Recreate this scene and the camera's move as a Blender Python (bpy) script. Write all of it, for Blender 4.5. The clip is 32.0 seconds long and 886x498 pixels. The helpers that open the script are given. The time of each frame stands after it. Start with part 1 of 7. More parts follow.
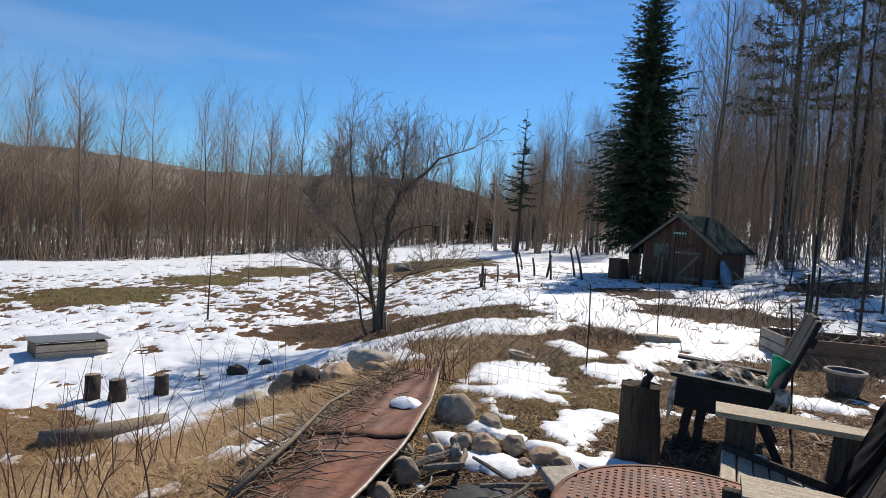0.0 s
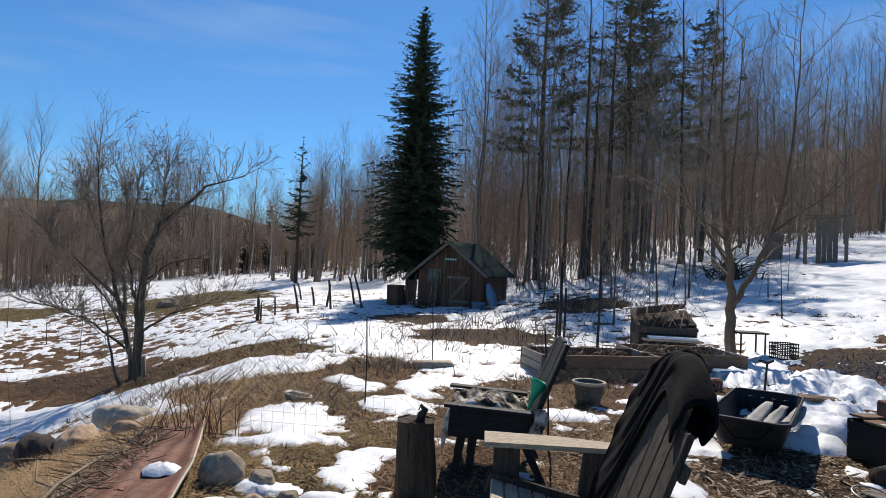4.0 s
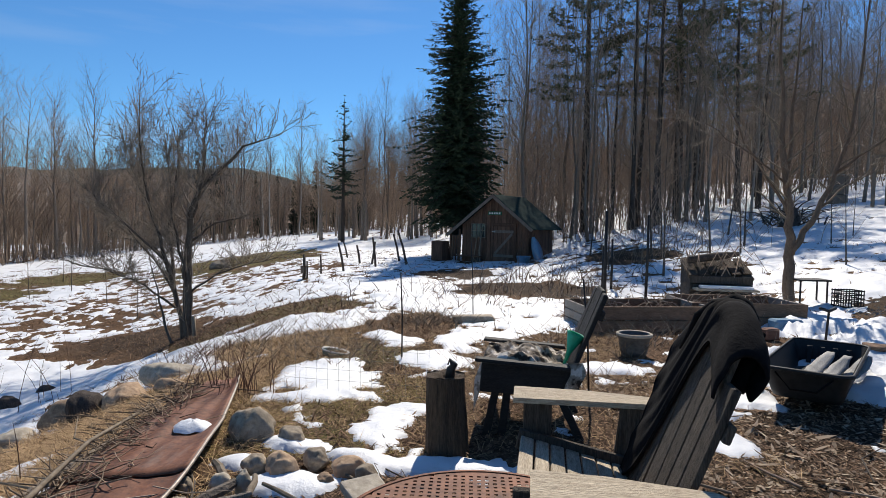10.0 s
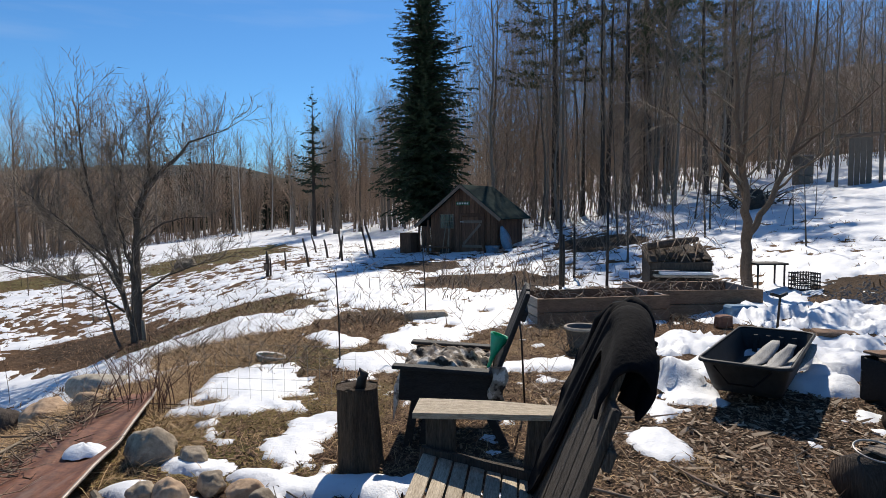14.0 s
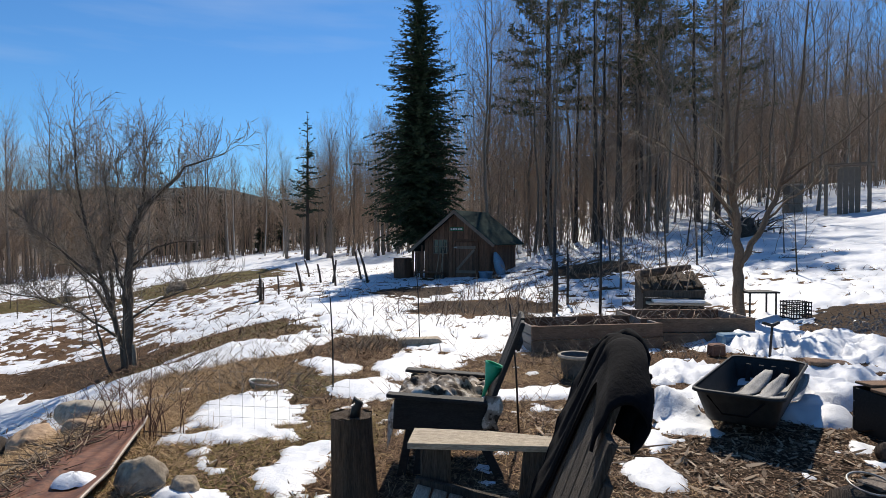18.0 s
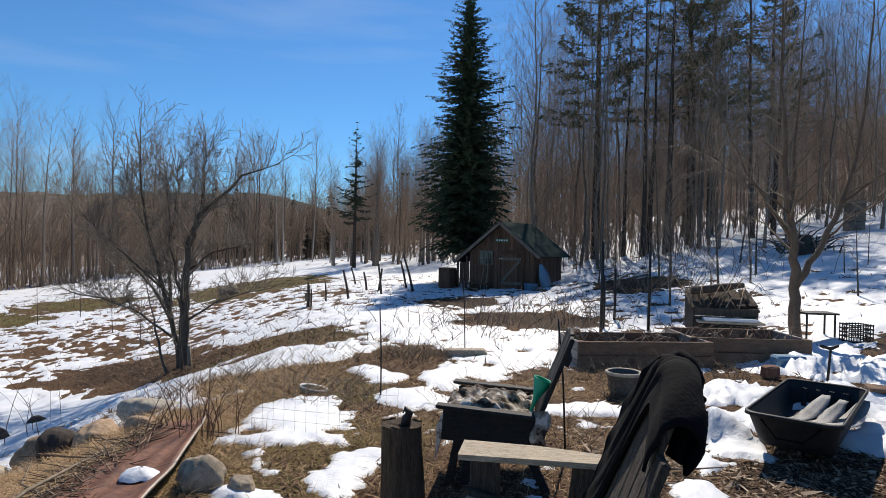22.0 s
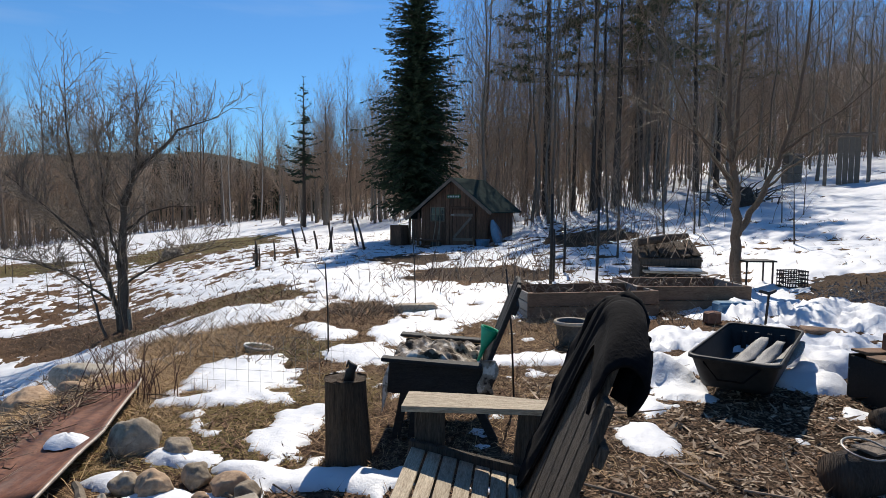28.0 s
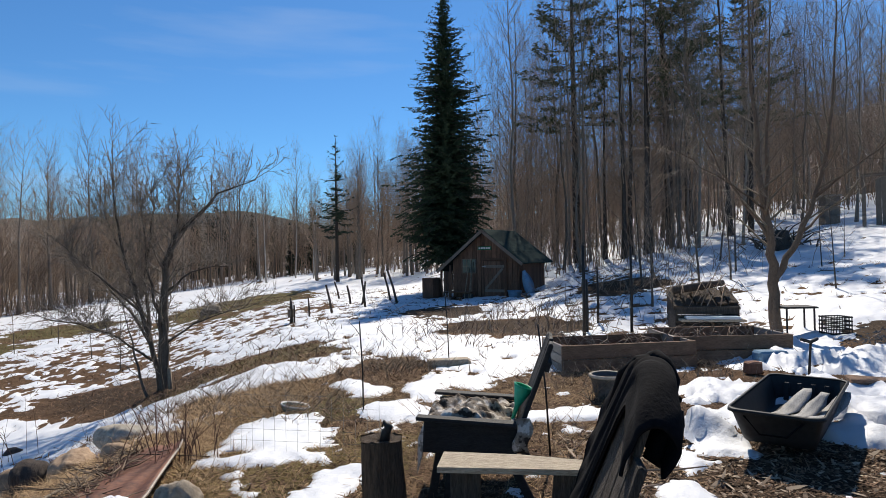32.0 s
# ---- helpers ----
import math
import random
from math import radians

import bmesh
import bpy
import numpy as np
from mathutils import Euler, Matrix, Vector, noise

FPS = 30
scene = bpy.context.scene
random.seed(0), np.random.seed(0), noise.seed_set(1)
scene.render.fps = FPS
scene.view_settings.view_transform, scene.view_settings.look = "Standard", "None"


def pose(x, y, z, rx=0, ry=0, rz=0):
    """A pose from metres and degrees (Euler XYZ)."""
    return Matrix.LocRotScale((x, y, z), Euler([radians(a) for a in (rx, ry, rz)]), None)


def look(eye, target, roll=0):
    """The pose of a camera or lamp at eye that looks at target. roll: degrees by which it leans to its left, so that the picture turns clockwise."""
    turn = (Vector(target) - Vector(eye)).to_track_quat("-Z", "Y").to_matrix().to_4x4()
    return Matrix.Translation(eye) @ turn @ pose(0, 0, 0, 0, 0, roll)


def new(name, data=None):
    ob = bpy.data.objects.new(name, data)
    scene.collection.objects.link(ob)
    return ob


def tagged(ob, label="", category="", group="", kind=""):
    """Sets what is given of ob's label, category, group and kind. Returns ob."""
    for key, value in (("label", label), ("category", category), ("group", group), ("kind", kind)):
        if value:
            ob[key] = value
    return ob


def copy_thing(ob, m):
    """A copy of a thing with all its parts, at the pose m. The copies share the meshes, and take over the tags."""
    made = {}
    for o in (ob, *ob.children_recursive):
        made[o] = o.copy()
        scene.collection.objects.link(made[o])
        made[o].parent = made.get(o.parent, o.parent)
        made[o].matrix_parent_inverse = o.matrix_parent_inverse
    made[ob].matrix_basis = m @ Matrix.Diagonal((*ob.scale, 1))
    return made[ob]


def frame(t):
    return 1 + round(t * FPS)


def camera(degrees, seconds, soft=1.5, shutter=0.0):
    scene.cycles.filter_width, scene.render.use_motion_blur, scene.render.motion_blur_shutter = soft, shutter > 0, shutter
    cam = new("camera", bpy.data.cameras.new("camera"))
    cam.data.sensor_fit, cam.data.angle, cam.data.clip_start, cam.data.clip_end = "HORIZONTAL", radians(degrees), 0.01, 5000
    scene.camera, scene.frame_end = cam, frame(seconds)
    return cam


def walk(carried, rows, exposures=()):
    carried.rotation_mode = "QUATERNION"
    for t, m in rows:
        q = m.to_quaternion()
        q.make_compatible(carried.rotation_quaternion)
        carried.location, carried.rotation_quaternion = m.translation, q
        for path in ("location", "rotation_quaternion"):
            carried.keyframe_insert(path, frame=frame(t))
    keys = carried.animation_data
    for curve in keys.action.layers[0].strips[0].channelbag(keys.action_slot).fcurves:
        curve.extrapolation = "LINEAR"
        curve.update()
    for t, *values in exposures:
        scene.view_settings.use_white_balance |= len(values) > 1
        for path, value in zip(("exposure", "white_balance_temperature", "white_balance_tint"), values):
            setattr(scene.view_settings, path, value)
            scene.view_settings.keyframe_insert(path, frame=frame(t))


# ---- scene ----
cam = camera(72.0, 32.0, 0.6)

PATH = [
    (0, (-0.597, -0.658, 1.485), (-3.770, 8.818, 1.119), 4.15),
    (0.5, (-0.595, -0.606, 1.518), (-3.217, 9.041, 1.251), 4.38),
    (1, (-0.589, -0.528, 1.557), (-1.855, 9.392, 1.533), 4.06),
    (1.5, (-0.549, -0.494, 1.581), (-0.598, 9.503, 1.833), 3.70),
    (2, (-0.503, -0.519, 1.590), (-0.117, 9.467, 1.944), 2.47),
    (2.5, (-0.541, -0.491, 1.581), (-0.409, 9.504, 1.849), 3.73),
    (4.5, (-0.571, -0.515, 1.565), (-0.239, 9.475, 1.861), 2.64),
    (5, (-0.586, -0.517, 1.564), (-0.529, 9.480, 1.799), 3.21),
    (5.5, (-0.629, -0.558, 1.548), (-1.630, 9.391, 1.647), 4.29),
    (6, (-0.650, -0.571, 1.509), (-1.928, 9.346, 1.663), 3.82),
    (6.5, (-0.611, -0.607, 1.532), (-1.750, 9.327, 1.694), 3.00),
    (7, (-0.578, -0.605, 1.537), (-1.652, 9.336, 1.666), 2.35),
    (7.5, (-0.534, -0.572, 1.530), (-1.528, 9.375, 1.803), 1.93),
    (8, (-0.500, -0.531, 1.529), (-1.532, 9.413, 1.740), 1.54),
    (8.5, (-0.483, -0.472, 1.527), (-1.397, 9.484, 1.319), 0.70),
    (9, (-0.497, -0.399, 1.502), (-1.494, 9.547, 1.230), 1.08),
    (9.5, (-0.443, -0.346, 1.518), (-1.282, 9.614, 1.192), 0.17),
    (10, (-0.420, -0.266, 1.519), (-0.869, 9.714, 1.067), 1.14),
    (10.5, (-0.365, -0.126, 1.513), (-0.571, 9.860, 1.022), -0.61),
    (11, (-0.315, 0.029, 1.508), (-0.919, 9.995, 0.942), 0.45),
    (11.5, (-0.265, 0.050, 1.511), (-0.496, 10.024, 0.836), -1.93),
    (12, (-0.197, 0.063, 1.514), (-0.853, 10.010, 0.726), -2.90),
    (12.5, (-0.059, 0.101, 1.509), (-1.243, 9.989, 0.603), -3.49),
    (13, (0.006, 0.097, 1.522), (-0.974, 10.013, 0.670), -3.58),
    (13.5, (0.013, 0.061, 1.551), (-0.413, 10.014, 0.684), -1.19),
    (14, (0.016, 0.030, 1.572), (-0.098, 10.011, 0.958), -0.45),
    (14.5, (0.007, 0.003, 1.588), (0.026, 9.997, 1.249), 0.15),
    (15, (0.005, 0.005, 1.591), (0.035, 10.000, 1.288), 0.40),
    (15.5, (0.003, 0.007, 1.592), (0.058, 10.004, 1.371), 0.22),
    (17.5, (0.004, 0.005, 1.598), (0.149, 10.003, 1.437), 0.17),
    (18, (0.000, 0.000, 1.600), (-0.001, 9.998, 1.391), 0.00),
    (18.5, (-0.004, -0.001, 1.603), (-0.034, 9.997, 1.416), 0.45),
    (19, (-0.000, 0.004, 1.605), (0.020, 10.003, 1.502), 0.52),
    (19.5, (-0.010, 0.003, 1.607), (-0.164, 10.001, 1.464), 0.51),
    (20, (-0.044, -0.030, 1.614), (-0.692, 9.948, 1.448), 0.93),
    (20.5, (-0.055, -0.085, 1.630), (-0.906, 9.878, 1.497), 1.04),
    (21, (-0.054, -0.082, 1.632), (-0.818, 9.889, 1.574), 1.74),
    (21.5, (-0.050, -0.081, 1.632), (-0.714, 9.897, 1.608), 1.95),
    (22, (-0.050, -0.084, 1.632), (-0.774, 9.890, 1.574), 1.25),
    (22.5, (-0.051, -0.055, 1.618), (-0.763, 9.917, 1.375), 1.16),
    (23, (-0.041, -0.020, 1.597), (-0.685, 9.952, 1.225), 0.20),
    (23.5, (-0.034, -0.003, 1.591), (-0.514, 9.977, 1.191), 0.97),
    (24, (-0.032, 0.004, 1.589), (-0.411, 9.989, 1.184), 1.24),
    (24.5, (-0.031, 0.005, 1.590), (-0.382, 9.992, 1.216), 1.19),
    (26.5, (-0.016, 0.052, 1.577), (-0.265, 10.034, 1.032), 0.45),
    (27, (-0.004, 0.062, 1.569), (-0.157, 10.042, 0.958), -0.04),
    (27.5, (0.000, 0.070, 1.563), (-0.086, 10.045, 0.866), 0.29),
    (28, (0.007, 0.072, 1.562), (0.057, 10.045, 0.836), 0.44),
    (28.5, (0.016, 0.082, 1.561), (0.115, 10.055, 0.833), 0.27),
    (29, (0.013, 0.069, 1.566), (0.019, 10.049, 0.935), -0.00),
    (29.5, (0.013, 0.065, 1.569), (0.007, 10.047, 0.976), 0.20),
    (30, (0.007, 0.053, 1.571), (-0.027, 10.040, 1.054), 0.94),
    (30.5, (-0.005, 0.037, 1.581), (-0.122, 10.026, 1.117), 1.13),
    (31, (-0.010, 0.016, 1.582), (-0.257, 10.004, 1.154), 0.61),
    (31.5, (-0.006, -0.003, 1.592), (-0.280, 9.989, 1.311), 0.06),
    (32, (0.016, -0.029, 1.623), (-0.449, 9.960, 1.731), -1.13),
]
walk(cam, [(t, look(eye, target, roll)) for t, eye, target, roll in PATH])


# ---- light ----
SUN_AZ, SUN_EL = radians(7.0), radians(44.0)   # azimuth from +y towards +x
world = bpy.data.worlds.new("sky")
scene.world = world
world.use_nodes = True
wt = world.node_tree
wt.nodes.clear()
w_out = wt.nodes.new("ShaderNodeOutputWorld")
w_bg = wt.nodes.new("ShaderNodeBackground")
w_sky = wt.nodes.new("ShaderNodeTexSky")
w_sky.sky_type, w_sky.sun_disc = "NISHITA", False
w_sky.sun_elevation, w_sky.sun_rotation = SUN_EL, SUN_AZ
w_sky.altitude, w_sky.air_density, w_sky.dust_density, w_sky.ozone_density = 300, 1.0, 0.1, 2.0
w_bg.inputs["Strength"].default_value = 0.081
w_tint = wt.nodes.new("ShaderNodeMix")
w_tint.data_type, w_tint.blend_type = "RGBA", "MULTIPLY"
w_tint.inputs[0].default_value = 1.0
w_tint.inputs[7].default_value = (0.53, 0.97, 1.36, 1.0)
wt.links.new(w_sky.outputs[0], w_tint.inputs[6])
w_co, w_map, w_cn, w_cr = (wt.nodes.new("ShaderNode" + n) for n in ("TexCoord", "Mapping", "TexNoise", "ValToRGB"))
w_map.inputs["Scale"].default_value = (1.2, 1.2, 9.0)
w_cn.inputs["Scale"].default_value, w_cn.inputs["Detail"].default_value = 2.2, 5.0
w_cr.color_ramp.elements[0].position, w_cr.color_ramp.elements[1].position = 0.52, 0.80
w_cr.color_ramp.elements[1].color = (0.16, 0.16, 0.16, 1)
w_cloud = wt.nodes.new("ShaderNodeMix")
w_cloud.data_type = "RGBA"
w_cloud.inputs[7].default_value = (9.0, 9.5, 10.0, 1.0)
wt.links.new(w_co.outputs["Generated"], w_map.inputs[0])
wt.links.new(w_map.outputs[0], w_cn.inputs["Vector"])
wt.links.new(w_cn.outputs["Fac"], w_cr.inputs[0])
wt.links.new(w_cr.outputs[0], w_cloud.inputs[0])
wt.links.new(w_tint.outputs[2], w_cloud.inputs[6])
wt.links.new(w_cloud.outputs[2], w_bg.inputs["Color"])
wt.links.new(w_bg.outputs[0], w_out.inputs["Surface"])

sun_data = bpy.data.lights.new("sun", "SUN")
sun_data.energy, sun_data.angle, sun_data.color = 5.35, radians(0.55), (1.0, 0.925, 0.815)
sun = new("sun", sun_data)
sun_dir = Vector((math.sin(SUN_AZ) * math.cos(SUN_EL), math.cos(SUN_AZ) * math.cos(SUN_EL), math.sin(SUN_EL)))
sun.matrix_world = look(sun_dir * 60, (0, 0, 0))


# ---- materials ----
class Mat:
    """A small node builder."""

    def __init__(self, name, rough=0.8, metal=0.0, spec=0.3):
        self.m = bpy.data.materials.new(name)
        self.m.use_nodes = True
        self.t = self.m.node_tree
        self.p = self.t.nodes["Principled BSDF"]
        self.p.inputs["Roughness"].default_value = rough
        self.p.inputs["Metallic"].default_value = metal
        self.p.inputs["Specular IOR Level"].default_value = spec
        self.co = self.t.nodes.new("ShaderNodeTexCoord")

    def node(self, kind, **sets):
        n = self.t.nodes.new(kind)
        for k, v in sets.items():
            n.inputs[k.replace("_", " ")].default_value = v
        return n

    def link(self, a, b):
        self.t.links.new(a, b)

    def noise(self, scale, detail=4.0, rough=0.6, stretch=None, space="Object"):
        n = self.node("ShaderNodeTexNoise", Scale=scale, Detail=detail, Roughness=rough)
        src = self.co.outputs[space]
        if stretch:
            mp = self.t.nodes.new("ShaderNodeMapping")
            mp.inputs["Scale"].default_value = stretch
            self.link(src, mp.inputs[0])
            src = mp.outputs[0]
        self.link(src, n.inputs["Vector"])
        return n.outputs["Fac"]

    def ramp(self, fac, stops):
        r = self.t.nodes.new("ShaderNodeValToRGB")
        while len(r.color_ramp.elements) < len(stops):
            r.color_ramp.elements.new(0.5)
        for e, (at, c) in zip(r.color_ramp.elements, stops):
            e.position, e.color = at, (*c, 1) if len(c) == 3 else c
        self.link(fac, r.inputs[0])
        return r.outputs[0]

    def mix(self, a, b, fac, blend="MIX"):
        n = self.t.nodes.new("ShaderNodeMix")
        n.data_type, n.blend_type = "RGBA", blend
        for v, i in ((fac, 0), (a, 6), (b, 7)):
            if isinstance(v, (int, float)):
                n.inputs[i].default_value = v
            elif isinstance(v, tuple):
                n.inputs[i].default_value = (*v, 1)
            else:
                self.link(v, n.inputs[i])
        return n.outputs[2]

    def random(self):
        return self.t.nodes.new("ShaderNodeObjectInfo").outputs["Random"]

    def island(self):
        return self.t.nodes.new("ShaderNodeNewGeometry").outputs["Random Per Island"]

    def attr(self, name):
        n = self.t.nodes.new("ShaderNodeAttribute")
        n.attribute_name = name
        return n

    def color(self, c):
        if isinstance(c, tuple):
            self.p.inputs["Base Color"].default_value = (*c, 1)
        else:
            self.link(c, self.p.inputs["Base Color"])
        return self

    def bump(self, fac, strength=0.4, distance=0.01):
        n = self.node("ShaderNodeBump", Strength=strength, Distance=distance)
        self.link(fac, n.inputs["Height"])
        self.link(n.outputs[0], self.p.inputs["Normal"])
        return self


def shades(name, dark, light, scale=6.0, stretch=None, rough=0.85, vary=0.35, bump=0.4, dist=0.01, metal=0.0, spec=0.25, fine=5.0):
    """Two-scale surface between two colours, varied a little from object to object."""
    k = Mat(name, rough, metal, spec)
    big, small = k.noise(scale, 5.0, 0.65, stretch), k.noise(scale * fine, 3.0, 0.6, stretch)
    col = k.ramp(big, [(0.3, dark), (0.7, light)])
    fine_col = k.ramp(small, [(0.3, tuple(c * 0.6 for c in dark)), (0.7, tuple(min(1, c * 1.15) for c in light))])
    col = k.mix(col, fine_col, 0.45)
    tone = k.ramp(k.random(), [(0.0, (1 - vary,) * 3), (1.0, (1.0,) * 3)])
    k.color(k.mix(col, tone, 1.0, "MULTIPLY"))
    k.bump(small, bump, dist)
    return k.m


M = {}
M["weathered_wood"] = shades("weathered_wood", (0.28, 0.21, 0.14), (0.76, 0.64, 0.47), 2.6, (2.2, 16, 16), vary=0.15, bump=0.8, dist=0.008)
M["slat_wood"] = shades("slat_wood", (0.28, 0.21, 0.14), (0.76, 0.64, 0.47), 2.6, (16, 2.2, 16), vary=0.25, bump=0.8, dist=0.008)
# Boards dark by themselves; on the chair's legs this colour stands for shade.
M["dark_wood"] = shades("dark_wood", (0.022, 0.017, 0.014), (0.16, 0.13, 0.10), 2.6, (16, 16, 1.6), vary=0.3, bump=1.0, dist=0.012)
M["black_wood"] = shades("black_wood", (0.012, 0.011, 0.010), (0.045, 0.040, 0.036), 3.0, (3, 14, 14), vary=0.3, bump=0.6, dist=0.006, rough=0.7)
M["bed_wood"] = shades("bed_wood", (0.12, 0.070, 0.042), (0.33, 0.205, 0.13), 2.0, (2, 10, 10), vary=0.3)
M["bed_end"] = shades("bed_end", (0.24, 0.20, 0.16), (0.42, 0.37, 0.31), 2.0, (10, 2, 10), vary=0.25)
M["shed_wood"] = shades("shed_wood", (0.085, 0.043, 0.027), (0.235, 0.125, 0.075), 1.6, (6, 6, 0.8), vary=0.45)
M["shed_trim"] = shades("shed_trim", (0.16, 0.12, 0.09), (0.27, 0.21, 0.16), 2.0, (6, 6, 2), vary=0.2)
M["roof_green"] = shades("roof_green", (0.012, 0.028, 0.026), (0.034, 0.060, 0.054), 2.5, None, 0.95, 0.25, spec=0.05)
k = Mat("rust", 0.72, 0.25, 0.4)
ru_a, ru_b, ru_c = k.noise(3.0, 6.0, 0.7), k.noise(22.0, 4.0, 0.7), k.noise(1.6, 5.0, 0.65, (3.0, 0.7, 1.0))
rc = k.ramp(ru_a, [(0.30, (0.040, 0.019, 0.014)), (0.48, (0.115, 0.046, 0.027)), (0.72, (0.26, 0.10, 0.052))])
rc = k.mix(rc, k.ramp(ru_b, [(0.35, (0.045, 0.022, 0.016)), (0.70, (0.36, 0.16, 0.085))]), 0.35)
rc = k.mix(rc, (0.24, 0.18, 0.15), k.ramp(ru_c, [(0.60, (0, 0, 0)), (0.74, (0.55, 0.55, 0.55))]))
k.color(rc)
k.bump(ru_b, 0.35, 0.004)
M["rust"] = k.m
M["rust_edge"] = shades("rust_edge", (0.25, 0.20, 0.16), (0.50, 0.44, 0.38), 6, None, 0.6, 0.1, 0.3, 0.004, 0.4, 0.4)
M["stone"] = shades("stone", (0.22, 0.165, 0.11), (0.58, 0.48, 0.355), 5.0, None, 0.85, 0.4, 0.6, 0.012)
M["stone_tan"] = shades("stone_tan", (0.32, 0.20, 0.12), (0.60, 0.43, 0.28), 5.0, None, 0.85, 0.35, 0.6, 0.012)
M["stone_pale"] = shades("stone_pale", (0.32, 0.265, 0.19), (0.62, 0.54, 0.43), 4.0, None, 0.85, 0.3, 0.6, 0.012)
M["charcoal"] = shades("charcoal", (0.012, 0.012, 0.012), (0.05, 0.048, 0.045), 8, None, 0.7, 0.3)
M["bark"] = shades("bark", (0.15, 0.115, 0.088), (0.44, 0.36, 0.285), 5.0, (3, 3, 0.6), 0.9, 0.5, 0.7, 0.02)
M["bark_dark"] = shades("bark_dark", (0.045, 0.035, 0.028), (0.13, 0.10, 0.08), 6.0, (3, 3, 0.5), 0.9, 0.3, 0.8, 0.02)
M["bark_apple"] = shades("bark_apple", (0.055, 0.043, 0.034), (0.17, 0.14, 0.11), 7.0, (3, 3, 1), 0.9, 0.2, 0.7, 0.012)
M["twig_apple"] = shades("twig_apple", (0.11, 0.088, 0.070), (0.30, 0.25, 0.20), 7.0, None, 0.9, 0.2)
M["bark_ash"] = shades("bark_ash", (0.12, 0.078, 0.052), (0.27, 0.185, 0.125), 7.0, (3, 3, 0.7), 0.9, 0.2, 0.7, 0.012)
M["bark_birch"] = shades("bark_birch", (0.34, 0.31, 0.27), (0.58, 0.54, 0.49), 5.0, (1, 1, 4), 0.8, 0.2)
M["twig"] = shades("twig", (0.24, 0.165, 0.115), (0.54, 0.40, 0.285), 4.0, None, 0.9, 0.4)
M["twig_red"] = shades("twig_red", (0.10, 0.055, 0.040), (0.23, 0.13, 0.09), 6.0, None, 0.8, 0.4)
M["twig_pale"] = shades("twig_pale", (0.20, 0.15, 0.10), (0.40, 0.32, 0.23), 6.0, None, 0.85, 0.4)
M["black_plastic"] = shades("black_plastic", (0.010, 0.010, 0.010), (0.030, 0.029, 0.028), 4, None, 0.55, 0.1, 0.1, 0.003, 0, 0.25)
M["black_cloth"] = shades("black_cloth", (0.004, 0.004, 0.0045), (0.011, 0.010, 0.011), 9, None, 0.95, 0.1, 0.5, 0.006, 0, 0.1)
k = Mat("camo_cloth", 0.95, 0.0, 0.1)
ca, cb_ = k.noise(13.0, 3.0, 0.55), k.noise(60.0, 3.0, 0.6)
cc = k.ramp(ca, [(0.40, (0.055, 0.042, 0.032)), (0.46, (0.30, 0.245, 0.19)), (0.53, (0.34, 0.285, 0.225)), (0.58, (0.74, 0.66, 0.56))])
k.color(k.mix(cc, k.ramp(cb_, [(0.3, (0.7, 0.7, 0.7)), (0.7, (1, 1, 1))]), 1.0, "MULTIPLY"))
k.bump(cb_, 0.5, 0.004)
M["camo_cloth"] = k.m
M["green_plastic"] = shades("green_plastic", (0.005, 0.33, 0.16), (0.012, 0.45, 0.23), 3, None, 0.35, 0.05, 0.05, 0.002, 0, 0.5)
M["blue_plastic"] = shades("blue_plastic", (0.10, 0.20, 0.30), (0.17, 0.31, 0.43), 3, None, 0.4, 0.05, 0.05, 0.002, 0, 0.5)
M["terracotta"] = shades("terracotta", (0.15, 0.075, 0.05), (0.29, 0.15, 0.10), 5, None, 0.85, 0.1)
M["pot_grey"] = shades("pot_grey", (0.11, 0.105, 0.10), (0.24, 0.23, 0.215), 6, None, 0.7, 0.1)
M["log_wood"] = shades("log_wood", (0.018, 0.012, 0.008), (0.17, 0.115, 0.072), 3.2, (14, 14, 1.1), vary=0.1, bump=1.0, dist=0.014)
M["sunlit_floor"] = shades("sunlit_floor", (0.22, 0.215, 0.20), (0.48, 0.46, 0.43), 9, (1, 3, 1), 0.7, 0.1)
M["pot_dark"] = shades("pot_dark", (0.06, 0.058, 0.055), (0.15, 0.145, 0.135), 6, None, 0.7, 0.1)
M["tub_green"] = shades("tub_green", (0.16, 0.30, 0.25), (0.30, 0.46, 0.40), 6, None, 0.6, 0.1)
M["iron"] = shades("iron", (0.020, 0.019, 0.018), (0.060, 0.055, 0.050), 8, None, 0.6, 0.1, 0.3, 0.003, 0.6, 0.5)
M["steel"] = shades("steel", (0.25, 0.24, 0.22), (0.42, 0.40, 0.37), 8, None, 0.45, 0.1, 0.2, 0.003, 0.8, 0.5)
M["sign_green"] = shades("sign_green", (0.02, 0.09, 0.04), (0.04, 0.14, 0.065), 6, None, 0.6, 0.05)
M["pale_paint"] = shades("pale_paint", (0.55, 0.54, 0.50), (0.75, 0.74, 0.70), 8, None, 0.7, 0.1)
M["needles"] = shades("needles", (0.020, 0.036, 0.020), (0.062, 0.092, 0.046), 1.6, None, 0.8, 0.2)
M["needles_pine"] = shades("needles_pine", (0.060, 0.070, 0.036), (0.16, 0.165, 0.085), 1.2, None, 0.8, 0.2)
M["needles_far"] = shades("needles_far", (0.020, 0.034, 0.022), (0.055, 0.075, 0.045), 1.2, None, 0.8, 0.3)
M["glass"] = shades("glass", (0.02, 0.022, 0.025), (0.035, 0.04, 0.045), 2, None, 0.1, 0.0, 0.0, 0.001, 0, 0.6)
M["gravel"] = shades("gravel", (0.09, 0.085, 0.08), (0.24, 0.23, 0.22), 18, None, 0.9, 0.2)

